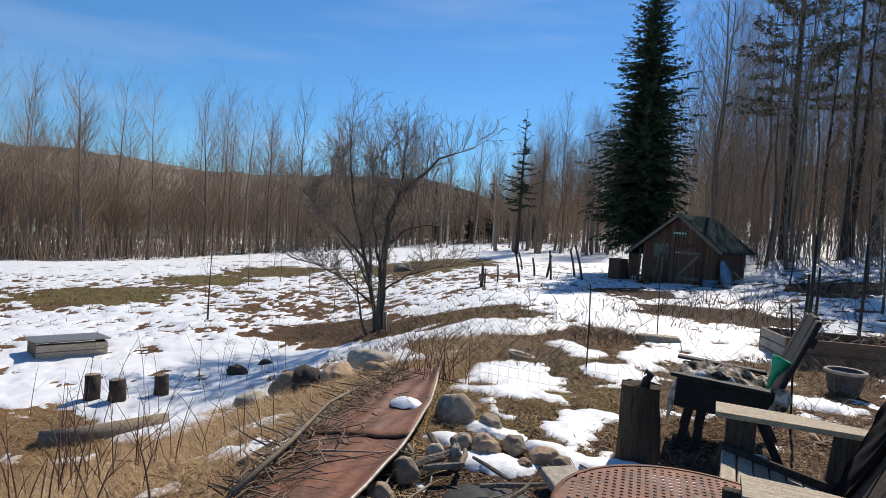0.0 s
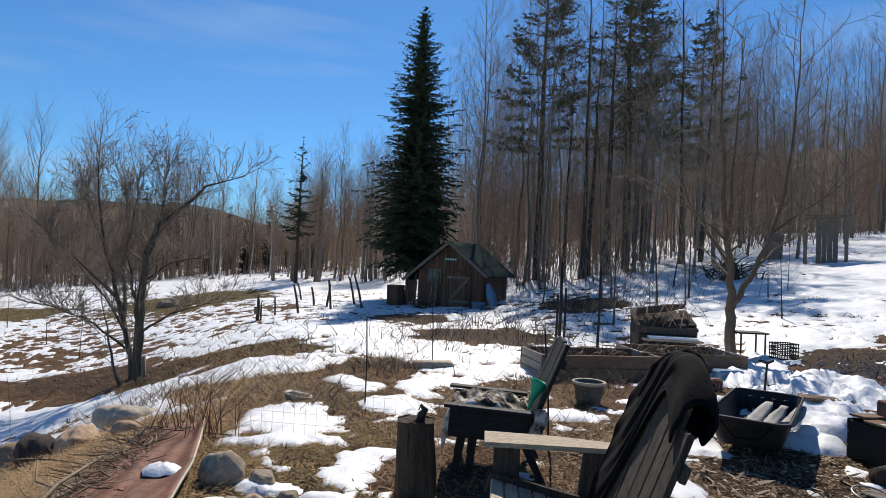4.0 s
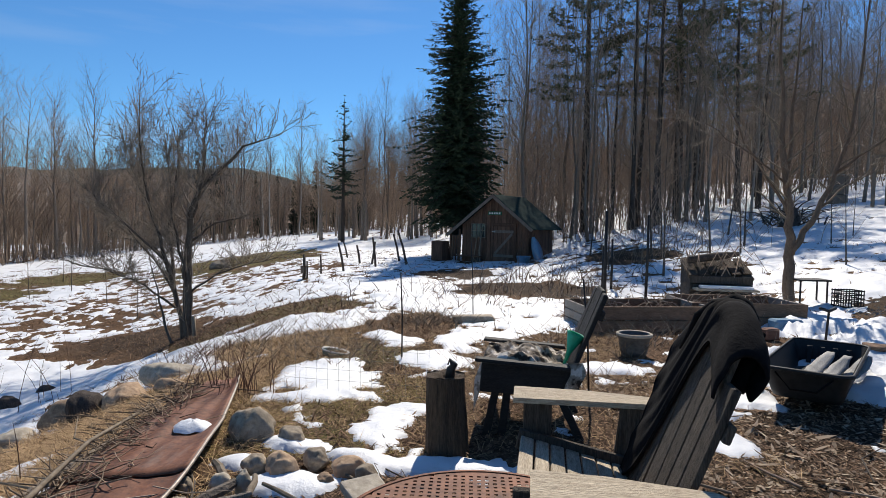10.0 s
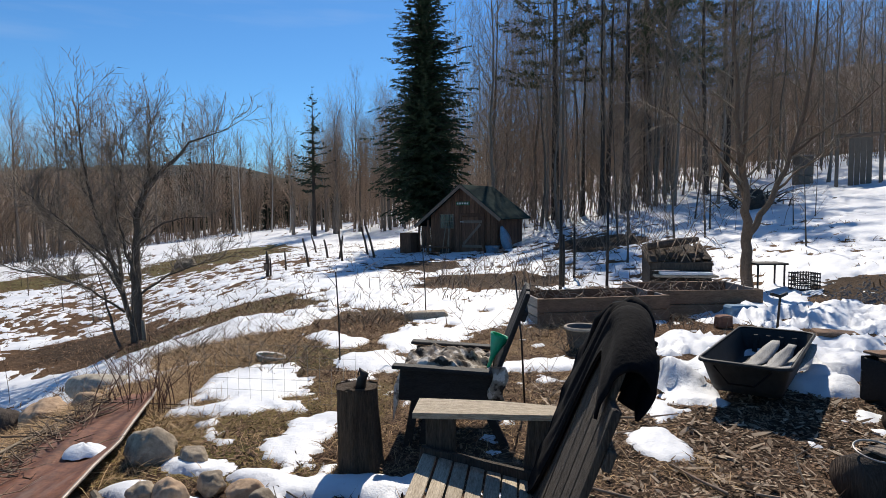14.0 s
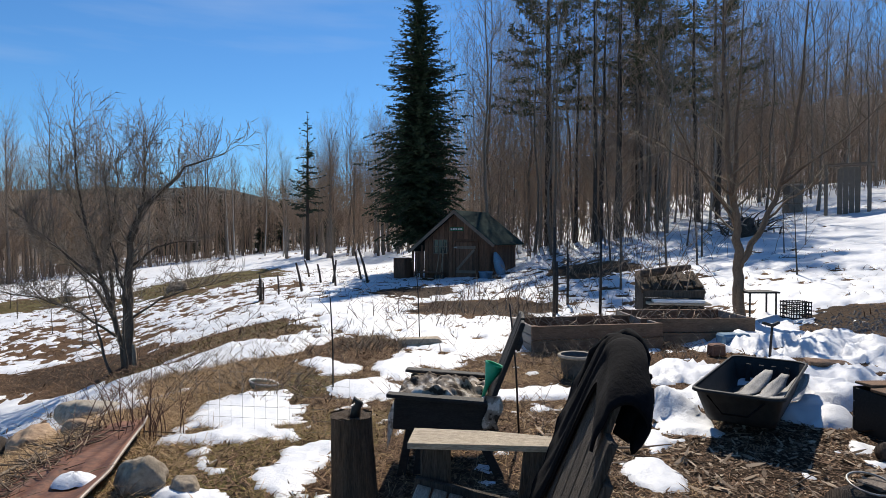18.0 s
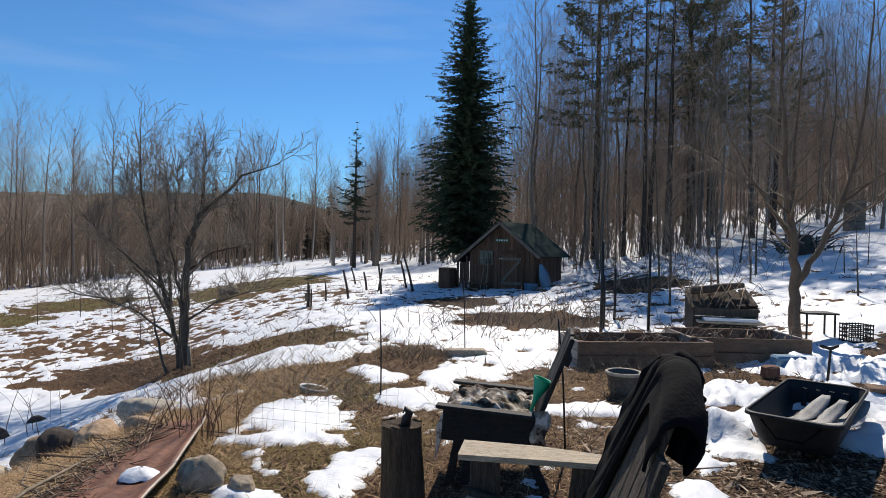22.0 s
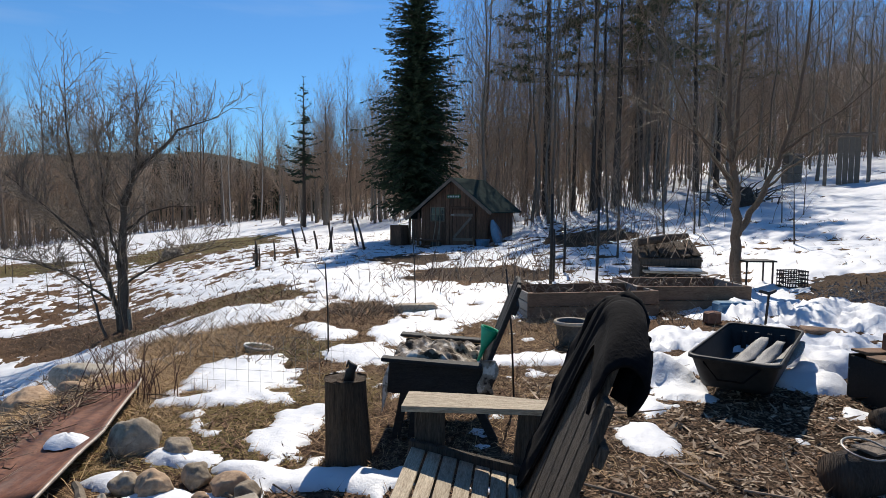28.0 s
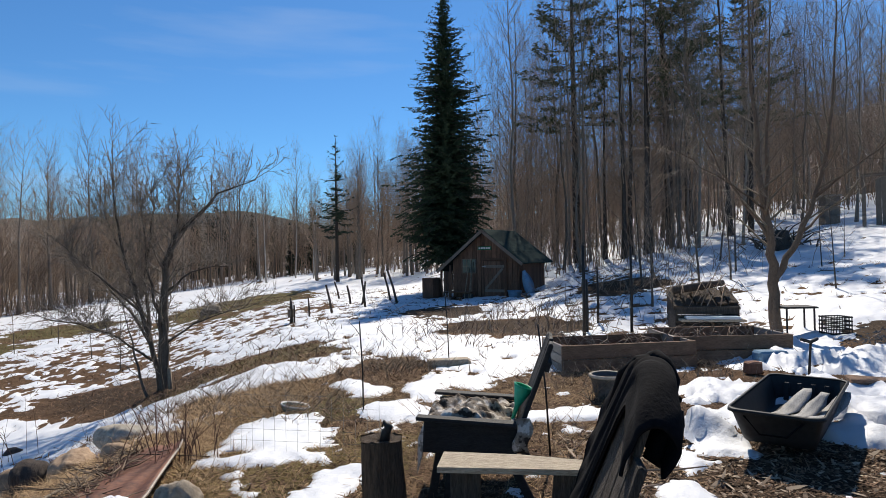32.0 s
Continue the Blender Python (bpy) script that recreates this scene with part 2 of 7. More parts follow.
k = Mat("snow", 0.55, 0.0, 0.3)
sn_a, sn_b = k.noise(2.2, 5.0, 0.6), k.noise(24.0, 4.0, 0.7)
dirt = k.ramp(k.noise(5.0, 6.0, 0.75), [(0.60, (0.0, 0.0, 0.0)), (0.80, (1.0, 1.0, 1.0))])
k.color(k.mix(k.ramp(sn_a, [(0.3, (0.66, 0.67, 0.69)), (0.7, (0.80, 0.80, 0.80))]), (0.40, 0.35, 0.29), k.mix((0.0, 0.0, 0.0), (0.6, 0.6, 0.6), dirt)))
k.bump(k.mix(sn_a, sn_b, 0.45), 0.5, 0.03)
M["snow"] = k.m

# Ground: one sheet, its kind of cover read from the attributes laid down with it.
k = Mat("soil", 0.95, 0.0, 0.1)
n1, n2, n3 = k.noise(1.3, 6.0, 0.7), k.noise(14.0, 6.0, 0.75), k.noise(60.0, 4.0, 0.7, (1.0, 0.35, 1.0))
litter = k.ramp(n2, [(0.28, (0.045, 0.028, 0.018)), (0.5, (0.115, 0.068, 0.042)), (0.72, (0.30, 0.19, 0.118))])
straw = k.ramp(n3, [(0.28, (0.085, 0.044, 0.020)), (0.55, (0.26, 0.15, 0.072)), (0.75, (0.52, 0.345, 0.18))])
grass = k.ramp(n3, [(0.28, (0.055, 0.048, 0.018)), (0.55, (0.17, 0.140, 0.055)), (0.78, (0.34, 0.27, 0.12))])
mud = k.ramp(n2, [(0.3, (0.026, 0.017, 0.011)), (0.7, (0.120, 0.080, 0.050))])
kinds = k.attr("cover")
sep = k.t.nodes.new("ShaderNodeSeparateColor")
k.link(kinds.outputs["Color"], sep.inputs[0])
col = k.mix(litter, straw, sep.outputs[0])
col = k.mix(col, grass, sep.outputs[1])
col = k.mix(col, mud, sep.outputs[2])
col = k.mix(col, k.ramp(n1, [(0.3, (0.48, 0.46, 0.44)), (0.66, (1.0, 1.0, 1.0))]), 1.0, "MULTIPLY")
k.color(col)
k.bump(k.mix(n2, n3, 0.5), 0.9, 0.03)
M["soil"] = k.m

for nm, lo, hi in (("dead_grass", (0.095, 0.046, 0.022), (0.76, 0.52, 0.28)), ("olive_grass", (0.15, 0.115, 0.04), (0.46, 0.34, 0.13)), ("twig_mix", (0.05, 0.034, 0.024), (0.42, 0.31, 0.21)), ("litter_leaf", (0.045, 0.026, 0.016), (0.36, 0.225, 0.138)), ("chip", (0.10, 0.062, 0.038), (0.62, 0.48, 0.34))):
    k = Mat(nm, 0.9, 0, 0.15)
    k.color(k.mix(k.ramp(k.island(), [(0, lo), (1, hi)]), k.ramp(k.noise(9.0), [(0.3, (0.7, 0.7, 0.7)), (0.7, (1, 1, 1))]), 1.0, "MULTIPLY"))
    M[nm] = k.m
k = Mat("far_wood", 0.95, 0, 0.05)
fw = k.noise(0.035, 6.0, 0.75)
fs = k.noise(0.09, 5.0, 0.7)
fv = k.noise(1.0, 5.0, 0.7, (0.5, 0.5, 0.06))
fcol = k.ramp(fv, [(0.30, (0.12, 0.092, 0.072)), (0.55, (0.23, 0.185, 0.15)), (0.75, (0.36, 0.305, 0.26))])
fcol = k.mix(fcol, (0.5, 0.5, 0.52), k.ramp(fs, [(0.60, (0, 0, 0)), (0.72, (0.55, 0.55, 0.55))]))
k.color(k.mix(fcol, (0.030, 0.042, 0.030), k.ramp(fw, [(0.52, (0, 0, 0)), (0.60, (1, 1, 1))])))
M["far_wood"] = k.m
k = Mat("snowy_wood", 0.95, 0, 0.05)
fw = k.noise(0.10, 6.0, 0.75)
fv = k.noise(1.6, 5.0, 0.75, (0.8, 0.8, 0.07))
fcol = k.ramp(fv, [(0.32, (0.15, 0.105, 0.078)), (0.55, (0.36, 0.27, 0.205)), (0.75, (0.52, 0.43, 0.35))])
k.color(k.mix(fcol, (0.66, 0.66, 0.68), k.ramp(k.mix(fw, fv, 0.5), [(0.47, (0, 0, 0)), (0.60, (0.85, 0.85, 0.85))])))
M["snowy_wood"] = k.m
k = Mat("far_hill", 0.95, 0, 0.05)
fw = k.noise(0.012, 6.0, 0.7)
k.color(k.ramp(fw, [(0.35, (0.040, 0.052, 0.048)), (0.60, (0.075, 0.075, 0.070)), (0.75, (0.13, 0.125, 0.12))]))
M["far_hill"] = k.m


# ---- mesh helpers ----
class Mesh:
    """Collects vertices and faces for one mesh."""

    def __init__(self):
        self.v, self.f, self.smooth = [], [], []

    def add(self, verts, faces, smooth=False):
        n = len(self.v)
        self.v.extend(verts)
        self.f.extend([tuple(i + n for i in f) for f in faces])
        self.smooth.extend([smooth] * len(faces))
        return self

    def box(self, m, sx, sy, sz, c=0.0, jitter=0.0):
        """A box about m's origin, with edges cut by c."""
        hx, hy, hz = sx / 2, sy / 2, sz / 2
        if c <= 0:
            vs = [Vector((x * hx, y * hy, z * hz)) for x in (-1, 1) for y in (-1, 1) for z in (-1, 1)]
            fs = [(0, 1, 3, 2), (4, 6, 7, 5), (0, 4, 5, 1), (2, 3, 7, 6), (0, 2, 6, 4), (1, 5, 7, 3)]
        else:
            c = min(c, hx * 0.45, hy * 0.45, hz * 0.45)
            vs, fs, at = [], [], {}
            for x in (-1, 1):
                for y in (-1, 1):
                    for z in (-1, 1):
                        for ax in range(3):
                            p = [x * (hx - c), y * (hy - c), z * (hz - c)]
                            p[ax] = (x * hx, y * hy, z * hz)[ax]
                            at[x, y, z, ax] = len(vs)
                            vs.append(Vector(p))
            for ax in range(3):
                b, d = (ax + 1) % 3, (ax + 2) % 3
                for s in (-1, 1):
                    loop = []
                    for p, q in ((-1, -1), (1, -1), (1, 1), (-1, 1)):
                        key = [0, 0, 0]
                        key[ax], key[b], key[d] = s, p, q
                        loop.append(at[(*key, ax)])
                    fs.append(tuple(loop if s > 0 else loop[::-1]))
            for ax in range(3):
                b, d = (ax + 1) % 3, (ax + 2) % 3
                for p in (-1, 1):
                    for q in (-1, 1):
                        k0, k1 = [0, 0, 0], [0, 0, 0]
                        k0[ax], k1[ax] = -1, 1
                        k0[b] = k1[b] = p
                        k0[d] = k1[d] = q
                        loop = [at[(*k0, b)], at[(*k1, b)], at[(*k1, d)], at[(*k0, d)]]
                        fs.append(tuple(loop[::-1] if p * q > 0 else loop))
            for x in (-1, 1):
                for y in (-1, 1):
                    for z in (-1, 1):
                        loop = [at[x, y, z, a] for a in range(3)]
                        fs.append(tuple(loop if x * y * z > 0 else loop[::-1]))
        if jitter:
            vs = [v + Vector((random.uniform(-1, 1), random.uniform(-1, 1), random.uniform(-1, 1))) * jitter for v in vs]
        return self.add([tuple(m @ v) for v in vs], fs)

    def tube(self, pts, radii, sides=5, cap=True, smooth=True):
        pts = [Vector(p) for p in pts]
        n, ring = len(pts), []
        up = Vector((0.31, 0.77, 0.55))
        vs, fs = [], []
        for i, p in enumerate(pts):
            d = (pts[min(i + 1, n - 1)] - pts[max(i - 1, 0)])
            d = d.normalized() if d.length > 1e-9 else Vector((0, 0, 1))
            a = d.cross(up)
            a = a.normalized() if a.length > 1e-6 else d.orthogonal().normalized()
            b = d.cross(a)
            for s in range(sides):
                w = 2 * math.pi * s / sides
                vs.append(tuple(p + (a * math.cos(w) + b * math.sin(w)) * radii[i]))
        for i in range(n - 1):
            for s in range(sides):
                t = (s + 1) % sides
                fs.append((i * sides + s, i * sides + t, (i + 1) * sides + t, (i + 1) * sides + s))
        if cap:
            fs.append(tuple(range(sides))[::-1])
            fs.append(tuple((n - 1) * sides + s for s in range(sides)))
        return self.add(vs, fs, smooth)

    def lathe(self, m, profile, sides=24, smooth=True):
        vs, fs = [], []
        for r, z in profile:
            for s in range(sides):
                w = 2 * math.pi * s / sides
                vs.append(tuple(m @ Vector((r * math.cos(w), r * math.sin(w), z))))
        for i in range(len(profile) - 1):
            for s in range(sides):
                t = (s + 1) % sides
                fs.append((i * sides + s, i * sides + t, (i + 1) * sides + t, (i + 1) * sides + s))
        return self.add(vs, fs, smooth)

    def data(self, name, mat):
        me = bpy.data.meshes.new(name)
        me.from_pydata(self.v, [], self.f)
        me.polygons.foreach_set("use_smooth", self.smooth)
        if mat:
            me.materials.append(mat)
        me.update()
        return me


def part(name, mesh, mat, parent=None, label=""):
    ob = new(name, mesh.data(name, mat) if isinstance(mesh, Mesh) else mesh)
    ob.parent = parent
    return tagged(ob, label)


def thing(name, x, y, z, label, category, group="", rz=0.0, rx=0.0, ry=0.0):
    ob = new(name)
    ob.empty_display_size = 0.1
    ob.matrix_world = pose(x, y, z, rx, ry, rz)
    return tagged(ob, label, category, group)


I4 = Matrix.Identity(4)


# ---- ground ----
def value_noise(x, y, seed=0):
    xi, yi = np.floor(x), np.floor(y)
    fx, fy = x - xi, y - yi
    fx, fy = fx * fx * (3 - 2 * fx), fy * fy * (3 - 2 * fy)

    def h(a, b):
        q = np.sin(a * 127.1 + b * 311.7 + seed * 74.7) * 43758.5453
        return q - np.floor(q)
    return (h(xi, yi) * (1 - fx) + h(xi + 1, yi) * fx) * (1 - fy) + (h(xi, yi + 1) * (1 - fx) + h(xi + 1, yi + 1) * fx) * fy


def fbm(x, y, scale, octaves=4, seed=0, gain=0.5):
    x, y = np.asarray(x, float), np.asarray(y, float)
    total, amp, norm = 0.0, 1.0, 0.0
    for o in range(octaves):
        total = total + amp * value_noise(x * scale * 2 ** o + 17.3 * o, y * scale * 2 ** o - 9.1 * o, seed + o)
        norm += amp
        amp *= gain
    return total / norm


def softplus(s, w=1.0):
    return w * np.log1p(np.exp(np.clip(s / w, -40, 40)))


def smooth01(a):
    a = np.clip(a, 0, 1)
    return a * a * (3 - 2 * a)


def lie(x, y):
    """The lie of the land."""
    z = 0.155 * softplus(x + 0.25 * y - 7)
    fall = 1.55 - 0.75 * smooth01((np.hypot(x, y) - 15) / 22)
    z = z - fall * smooth01((-x - 2.0 - 0.05 * np.abs(y - 4)) / (5.2 + 0.5 * softplus(y - 10, 2.0))) - 0.055 * softplus(-x - 12, 2.0)
    return z - 0.012 * softplus(y - 8, 2.0) + 0.03 * softplus(y - 36, 4.0)


def ground(x, y):
    far = smooth01((np.hypot(x, y) - 3) / 12)
    bumps = 0.07 * (fbm(x, y, 1.1, 5, 3, 0.6) - 0.5) + 0.05 * smooth01((y - 7) / 5) * (fbm(x, y, 1.6, 3, 13) - 0.5) + 0.25 * far * (fbm(x, y, 0.22, 3, 8) - 0.5)
    return lie(x, y) + bumps


def gz(x, y):
    return float(ground(np.array([x]), np.array([y]))[0])


# Snow lying in the yard: centre, half axes.
SNOW = [(-1.7, 5.45, 0.52, 0.62), (-1.85, 4.8, 0.3, 0.16), (-1.05, 4.15, 0.22, 0.36), (-0.85, 4.6, 0.18, 0.16), (-0.85, 6.4, 0.42, 0.5), (-1.25, 7.2, 0.32, 0.25), (-0.55, 7.2, 0.3, 0.7), (-5.27, 11.22, 0.61, 0.16), (-3.36, 9.43, 0.38, 0.13), (-2.4, 9.4, 0.4, 0.18), (-1.7, 10, 0.5, 0.28), (0.5, 9.9, 0.75, 0.9), (-0.1, 7.8, 0.35, 0.35), (0.95, 6.1, 0.5, 0.26)]
BANK = [(2.05, 4.95, 0.30, 0.26), (3.3, 5.35, 0.34, 0.30), (1.39, 4.15, 0.22, 0.24), (1.67, 4.75, 0.1, 0.2), (2.05, 5.35, 0.25, 0.3), (3.9, 6.4, 0.8, 1.1), (5.2, 8.2, 0.8, 1.2), (4.5, 9, 0.7, 0.8), (2.7, 7, 0.4, 0.6), (-1.58, 3.68, 0.28, 0.12), (-1.42, 3.08, 0.27, 0.16), (-1.98, 3.9, 0.13, 0.09), (-1.8, 3.35, 0.16, 0.12), (-1.15, 3.55, 0.14, 0.08), (-0.5, 3.42, 0.38, 0.15), (-9.41, 6.9, 0.53, 0.4), (2.78, 5.62, 0.42, 0.3), (3, 6.05, 0.6, 0.42), (3.75, 5.75, 0.45, 0.36)]
BARE = [(-2.85, 7.62, 0.88, 0.78), (-1.75, 8.3, 0.7, 0.45), (-4.66, 9.32, 0.6, 0.8), (-2.1, 7, 0.7, 0.5), (-8.3, 13.4, 1.9, 1.3), (-6.6, 12.4, 1.5, 1.1), (-4.7, 11.5, 1.7, 1.0), (-3.3, 10.5, 1.0, 0.8), (-12.59, 32.85, 3.29, 6.57), (-19.01, 27.39, 2.25, 3.27), (-0.8, 19.5, 1.1, 2.2), (0.9, 13.8, 1.6, 1.8), (-1.13, 8.6, 0.5, 0.9), (5.2, 21.5, 1.4, 2.8), (6.8, 9.9, 0.6, 0.8), (-1.66, 5.15, 0.16, 0.1), (-18.17, 15.45, 2.08, 2.86), (-18.99, 21.6, 1.82, 2.05)]


# The unbroken strip of snow along the foot of the bank.
RIM = [(-9.5, 9.6), (-7.9, 10.1), (-6.6, 10.3), (-5.4, 9.9), (-4.0, 8.9), (-3.0, 8.3), (-2.4, 8.6)]


def blobs(x, y, spots, wob):
    best = np.full_like(x, -1.5)
    for cx, cy, rx, ry in spots:
        near = (np.abs(x - cx) < rx * 3 + 1) & (np.abs(y - cy) < ry * 3 + 1)
        d = 1.0 - np.sqrt(((x - cx) / rx) ** 2 + ((y - cy) / ry) ** 2)
        best = np.where(near, np.maximum(best, d), best)
    return best + wob


def yard(x, y):
    """1 in the garden round the seats, 0 out in field and wood."""
    a = smooth01((x + 3.6 + 0.10 * (y - 4)) / 1.0) * smooth01((9.2 - y + 0.35 * x) / 2.5)
    bank = smooth01((6.4 + 0.5 * np.sin(x * 1.3) + 0.25 * np.minimum(x + 4.0, 0.0) * 0.4 - y) / 0.9) * smooth01((x + 12.5) / 2.0) * smooth01((-x - 1.0) / 1.0)
    return np.maximum(a, bank)


def snow_cover(x, y):
    """Above 0 snow lies; about 1 where it is deep."""
    wob = 2.7 * (fbm(x, y, 1.9, 5, 21, 0.66) - 0.5)
    dist = np.hypot(x, y)
    fine = fbm(x + 0.3 * y, y - 0.3 * x, 2.3, 4, 31, 0.6) - 0.5
    tuss = fbm(0.9 * x + 0.5 * y, 1.2 * y - 0.45 * x, 1.25, 5, 35, 0.72) - 0.5
    wide = fbm(0.8 * x - 0.6 * y, 0.6 * x + 0.8 * y, 0.16, 4, 41, 0.6) - 0.5
    dash = fbm(4.6 * x + 1.2 * y, 3.6 * y - 0.9 * x, 1.0, 4, 37, 0.65) - 0.5
    field = 0.26 + 1.5 * tuss + 0.6 * fine + 2.7 * dash + 1.5 * wide
    field = field + 0.22 * smooth01((dist - 22) / 25) + 0.35 * smooth01((x - 3 - 0.1 * y) / 6)
    bare = blobs(x, y, BARE, wob * 0.45)
    field = np.where(bare > -0.3, np.minimum(field, 0.25 - 1.5 * (bare + 0.3) + 0.9 * fine), field)
    garden = np.maximum(np.maximum(blobs(x, y, SNOW, wob * 0.75), blobs(x, y, BANK, wob * 0.75)), -0.44 + 1.6 * tuss + 0.6 * fine + 1.3 * (fbm(3.1 * x, 2.6 * y, 1.0, 4, 38, 0.65) - 0.5))
    garden = np.where(garden < 0.35, garden + 0.5 * fine + 0.55 * (fbm(x, y, 9.0, 3, 44, 0.6) - 0.5), garden)
    k = yard(x, y)
    cover = garden * k + field * (1 - k)
    rim = np.full_like(x, 9.0)
    for (ax, ay), (bx, by) in zip(RIM, RIM[1:]):
        t = np.clip(((x - ax) * (bx - ax) + (y - ay) * (by - ay)) / ((bx - ax) ** 2 + (by - ay) ** 2), 0, 1)
        rim = np.minimum(rim, np.hypot(x - ax - t * (bx - ax), y - ay - t * (by - ay)))
    wide = 0.50 + 0.10 * np.minimum(np.maximum(-x - 4.5, 0.0), 4.0)
    return np.maximum(cover, 1.3 * (1 - rim / wide) + 0.9 * (fbm(x, y, 2.2, 3, 46) - 0.5))


CX, CY = -0.3, -3.0
angles = np.concatenate([np.linspace(-58, 62, 520), np.linspace(62, 302, 50)[1:-1]])
rings = np.concatenate([[0.004], np.geomspace(0.25, 2.6, 24)[:-1], np.geomspace(2.6, 60.0, 430)[:-1], np.geomspace(60.0, 420.0, 70)])
AA, RR = np.meshgrid(np.radians(angles), rings)
GX, GY = CX - RR * np.sin(AA), CY + RR * np.cos(AA)
NA, NR = len(angles), len(rings)


def sheet(name, z, mat, keep=None, attribute=None):
    verts = np.stack([GX, GY, z], -1).reshape(-1, 3)
    i, j = np.meshgrid(np.arange(NR - 1), np.arange(NA), indexing="ij")
    j2 = (j + 1) % NA
    quads = np.stack([i * NA + j, (i + 1) * NA + j, (i + 1) * NA + j2, i * NA + j2], -1).reshape(-1, 4)[:, ::-1]
    if keep is not None:
        quads = quads[keep.reshape(-1)[quads].any(1)]
        used = np.unique(quads)
        back = np.zeros(len(verts), int)
        back[used] = np.arange(len(used))
        verts, quads = verts[used], back[quads]
    me = bpy.data.meshes.new(name)
    me.vertices.add(len(verts))
    me.vertices.foreach_set("co", verts.astype(np.float32).ravel())
    me.loops.add(len(quads) * 4)
    me.loops.foreach_set("vertex_index", quads.astype(np.int32).ravel())
    me.polygons.add(len(quads))
    me.polygons.foreach_set("loop_start", np.arange(0, len(quads) * 4, 4, dtype=np.int32))
    me.update(calc_edges=True)
    me.polygons.foreach_set("use_smooth", np.ones(len(quads), bool))
    me.materials.append(mat)
    if attribute is not None:
        at = me.color_attributes.new("cover", "FLOAT_COLOR", "POINT")
        at.data.foreach_set("color", attribute.reshape(-1, 4).astype(np.float32).ravel())
    return new(name, me)


GZ = ground(GX, GY)
GZ = np.where(RR > 120, GZ - (RR - 120) * 0.06, GZ)
wob2 = 1.2 * (fbm(GX, GY, 1.2, 4, 51) - 0.5)
GRASS = [(-4.4, 11.3, 1.8, 1.0), (-3.1, 10.5, 1.1, 0.8), (-12.59, 32.85, 3.72, 7.12), (-1.45, 4.25, 0.55, 0.45), (-19.01, 27.39, 2.45, 3.47), (-18.17, 15.45, 2.6, 3.12), (-2, 6.6, 1, 0.8), (-18.99, 21.6, 2.27, 2.27), (-1, 4.8, 0.5, 0.5)]
MUD = [(-8.3, 13.4, 1.8, 1.2), (-6.7, 12.4, 1.4, 1.0), (0.9, 13.8, 2, 1.6), (6.8, 9.9, 1, 1.2), (1.6, 3, 1.3, 2.6), (3.2, 3.4, 1.4, 1.8), (-0.8, 19.5, 1.4, 2.6), (5.2, 21.5, 2, 3), (-1.6, 2.7, 0.6, 0.5)]
straw_k = smooth01((-GX - 1.9 + wob2) / 0.7) * smooth01((9 - GY) / 2)
grass_k = smooth01(blobs(GX, GY, GRASS, wob2) * 2.0 + 0.5)
mud_k = smooth01(blobs(GX, GY, MUD, wob2) * 1.6 + 0.4) * 0.95
cover = np.stack([np.clip(straw_k + 0.35 * smooth01((GY - 5) / 4), 0, 1), grass_k, mud_k, np.ones_like(GX)], -1)
tagged(sheet("ground", GZ, M["soil"], None, cover), "thawing yard and field of dead grass, leaf litter and mud", "ground", kind="structure")

SC = snow_cover(GX, GY)
depth = np.where(SC > 0, 0.008 + 0.045 * (1 - np.exp(-SC * 2.2)), np.maximum(SC * 0.25, -0.10) + 0.012)
bank_k = smooth01((blobs(GX, GY, [(3.6, 6.4, 1.7, 1.5), (5.0, 8.2, 1.3, 1.5), (2.2, 5.5, 0.45, 0.4)], wob2 * 0.5) + 0.2) / 0.8)
lumps = (fbm(GX, GY, 2.6, 4, 61) - 0.35)
depth = depth + np.where(SC > 0, bank_k * (0.10 + 0.22 * lumps + 0.10 * (fbm(GX, GY, 6.5, 3, 63) - 0.5)) * np.clip(SC * 2, 0, 1), 0)
GSNOW = GZ + depth + np.where(SC > 0, 0.045 * (fbm(GX, GY, 4.5, 5, 71, 0.65) - 0.5) * np.clip(SC * 3, 0, 1), 0)
tagged(sheet("snow_cover", GSNOW, M["snow"], (SC > -0.35) & (RR < 300)), "patchy melting white snow lying over grass and litter", "snow", kind="stuff")


# ---- hills and woods ----
def ridge(name, label, az0, az1, near, far, rise, mat, seed, rough, kind="structure", na=160, nr=22):
    """A wooded hillside: rise(az) is the slope up to its ridge, seen from the yard."""
    m = Mesh()
    az, rr = np.linspace(az0, az1, na), np.linspace(0, 1, nr)
    A, R = np.meshgrid(np.radians(az), rr)
    D = near + (far - near) * R
    X, Y = D * np.sin(A), D * np.cos(A)
    top = rise(np.degrees(A)) * far + 1.6
    Z = -3.0 + (top + 3.0) * np.sin(R * math.pi / 2) ** 1.2 + rough * (fbm(X, Y, 12.0 / far, 4, seed) - 0.5) * R
    m.v = np.stack([X, Y, Z], -1).reshape(-1, 3).tolist()
    m.f = [(i * na + j, i * na + j + 1, (i + 1) * na + j + 1, (i + 1) * na + j) for i in range(nr - 1) for j in range(na - 1)]
    m.smooth = [True] * len(m.f)
    ob = new(name, m.data(name, mat))
    return tagged(ob, label, "hill", kind=kind)


def rise_near(a):
    return 0.055 + 0.006 * smooth01((-a - 44) / 12) - 0.030 * smooth01((a + 27) / 10) + 0.003 * np.sin(a * 0.35)


def rise_far(a):
    return 0.056 + 0.006 * np.sin(a * 0.21 + 0.4) + 0.003 * np.sin(a * 0.6) + 0.008 * np.exp(-((a + 22) / 3.0) ** 2) - 0.014 * smooth01((a + 18) / 8)


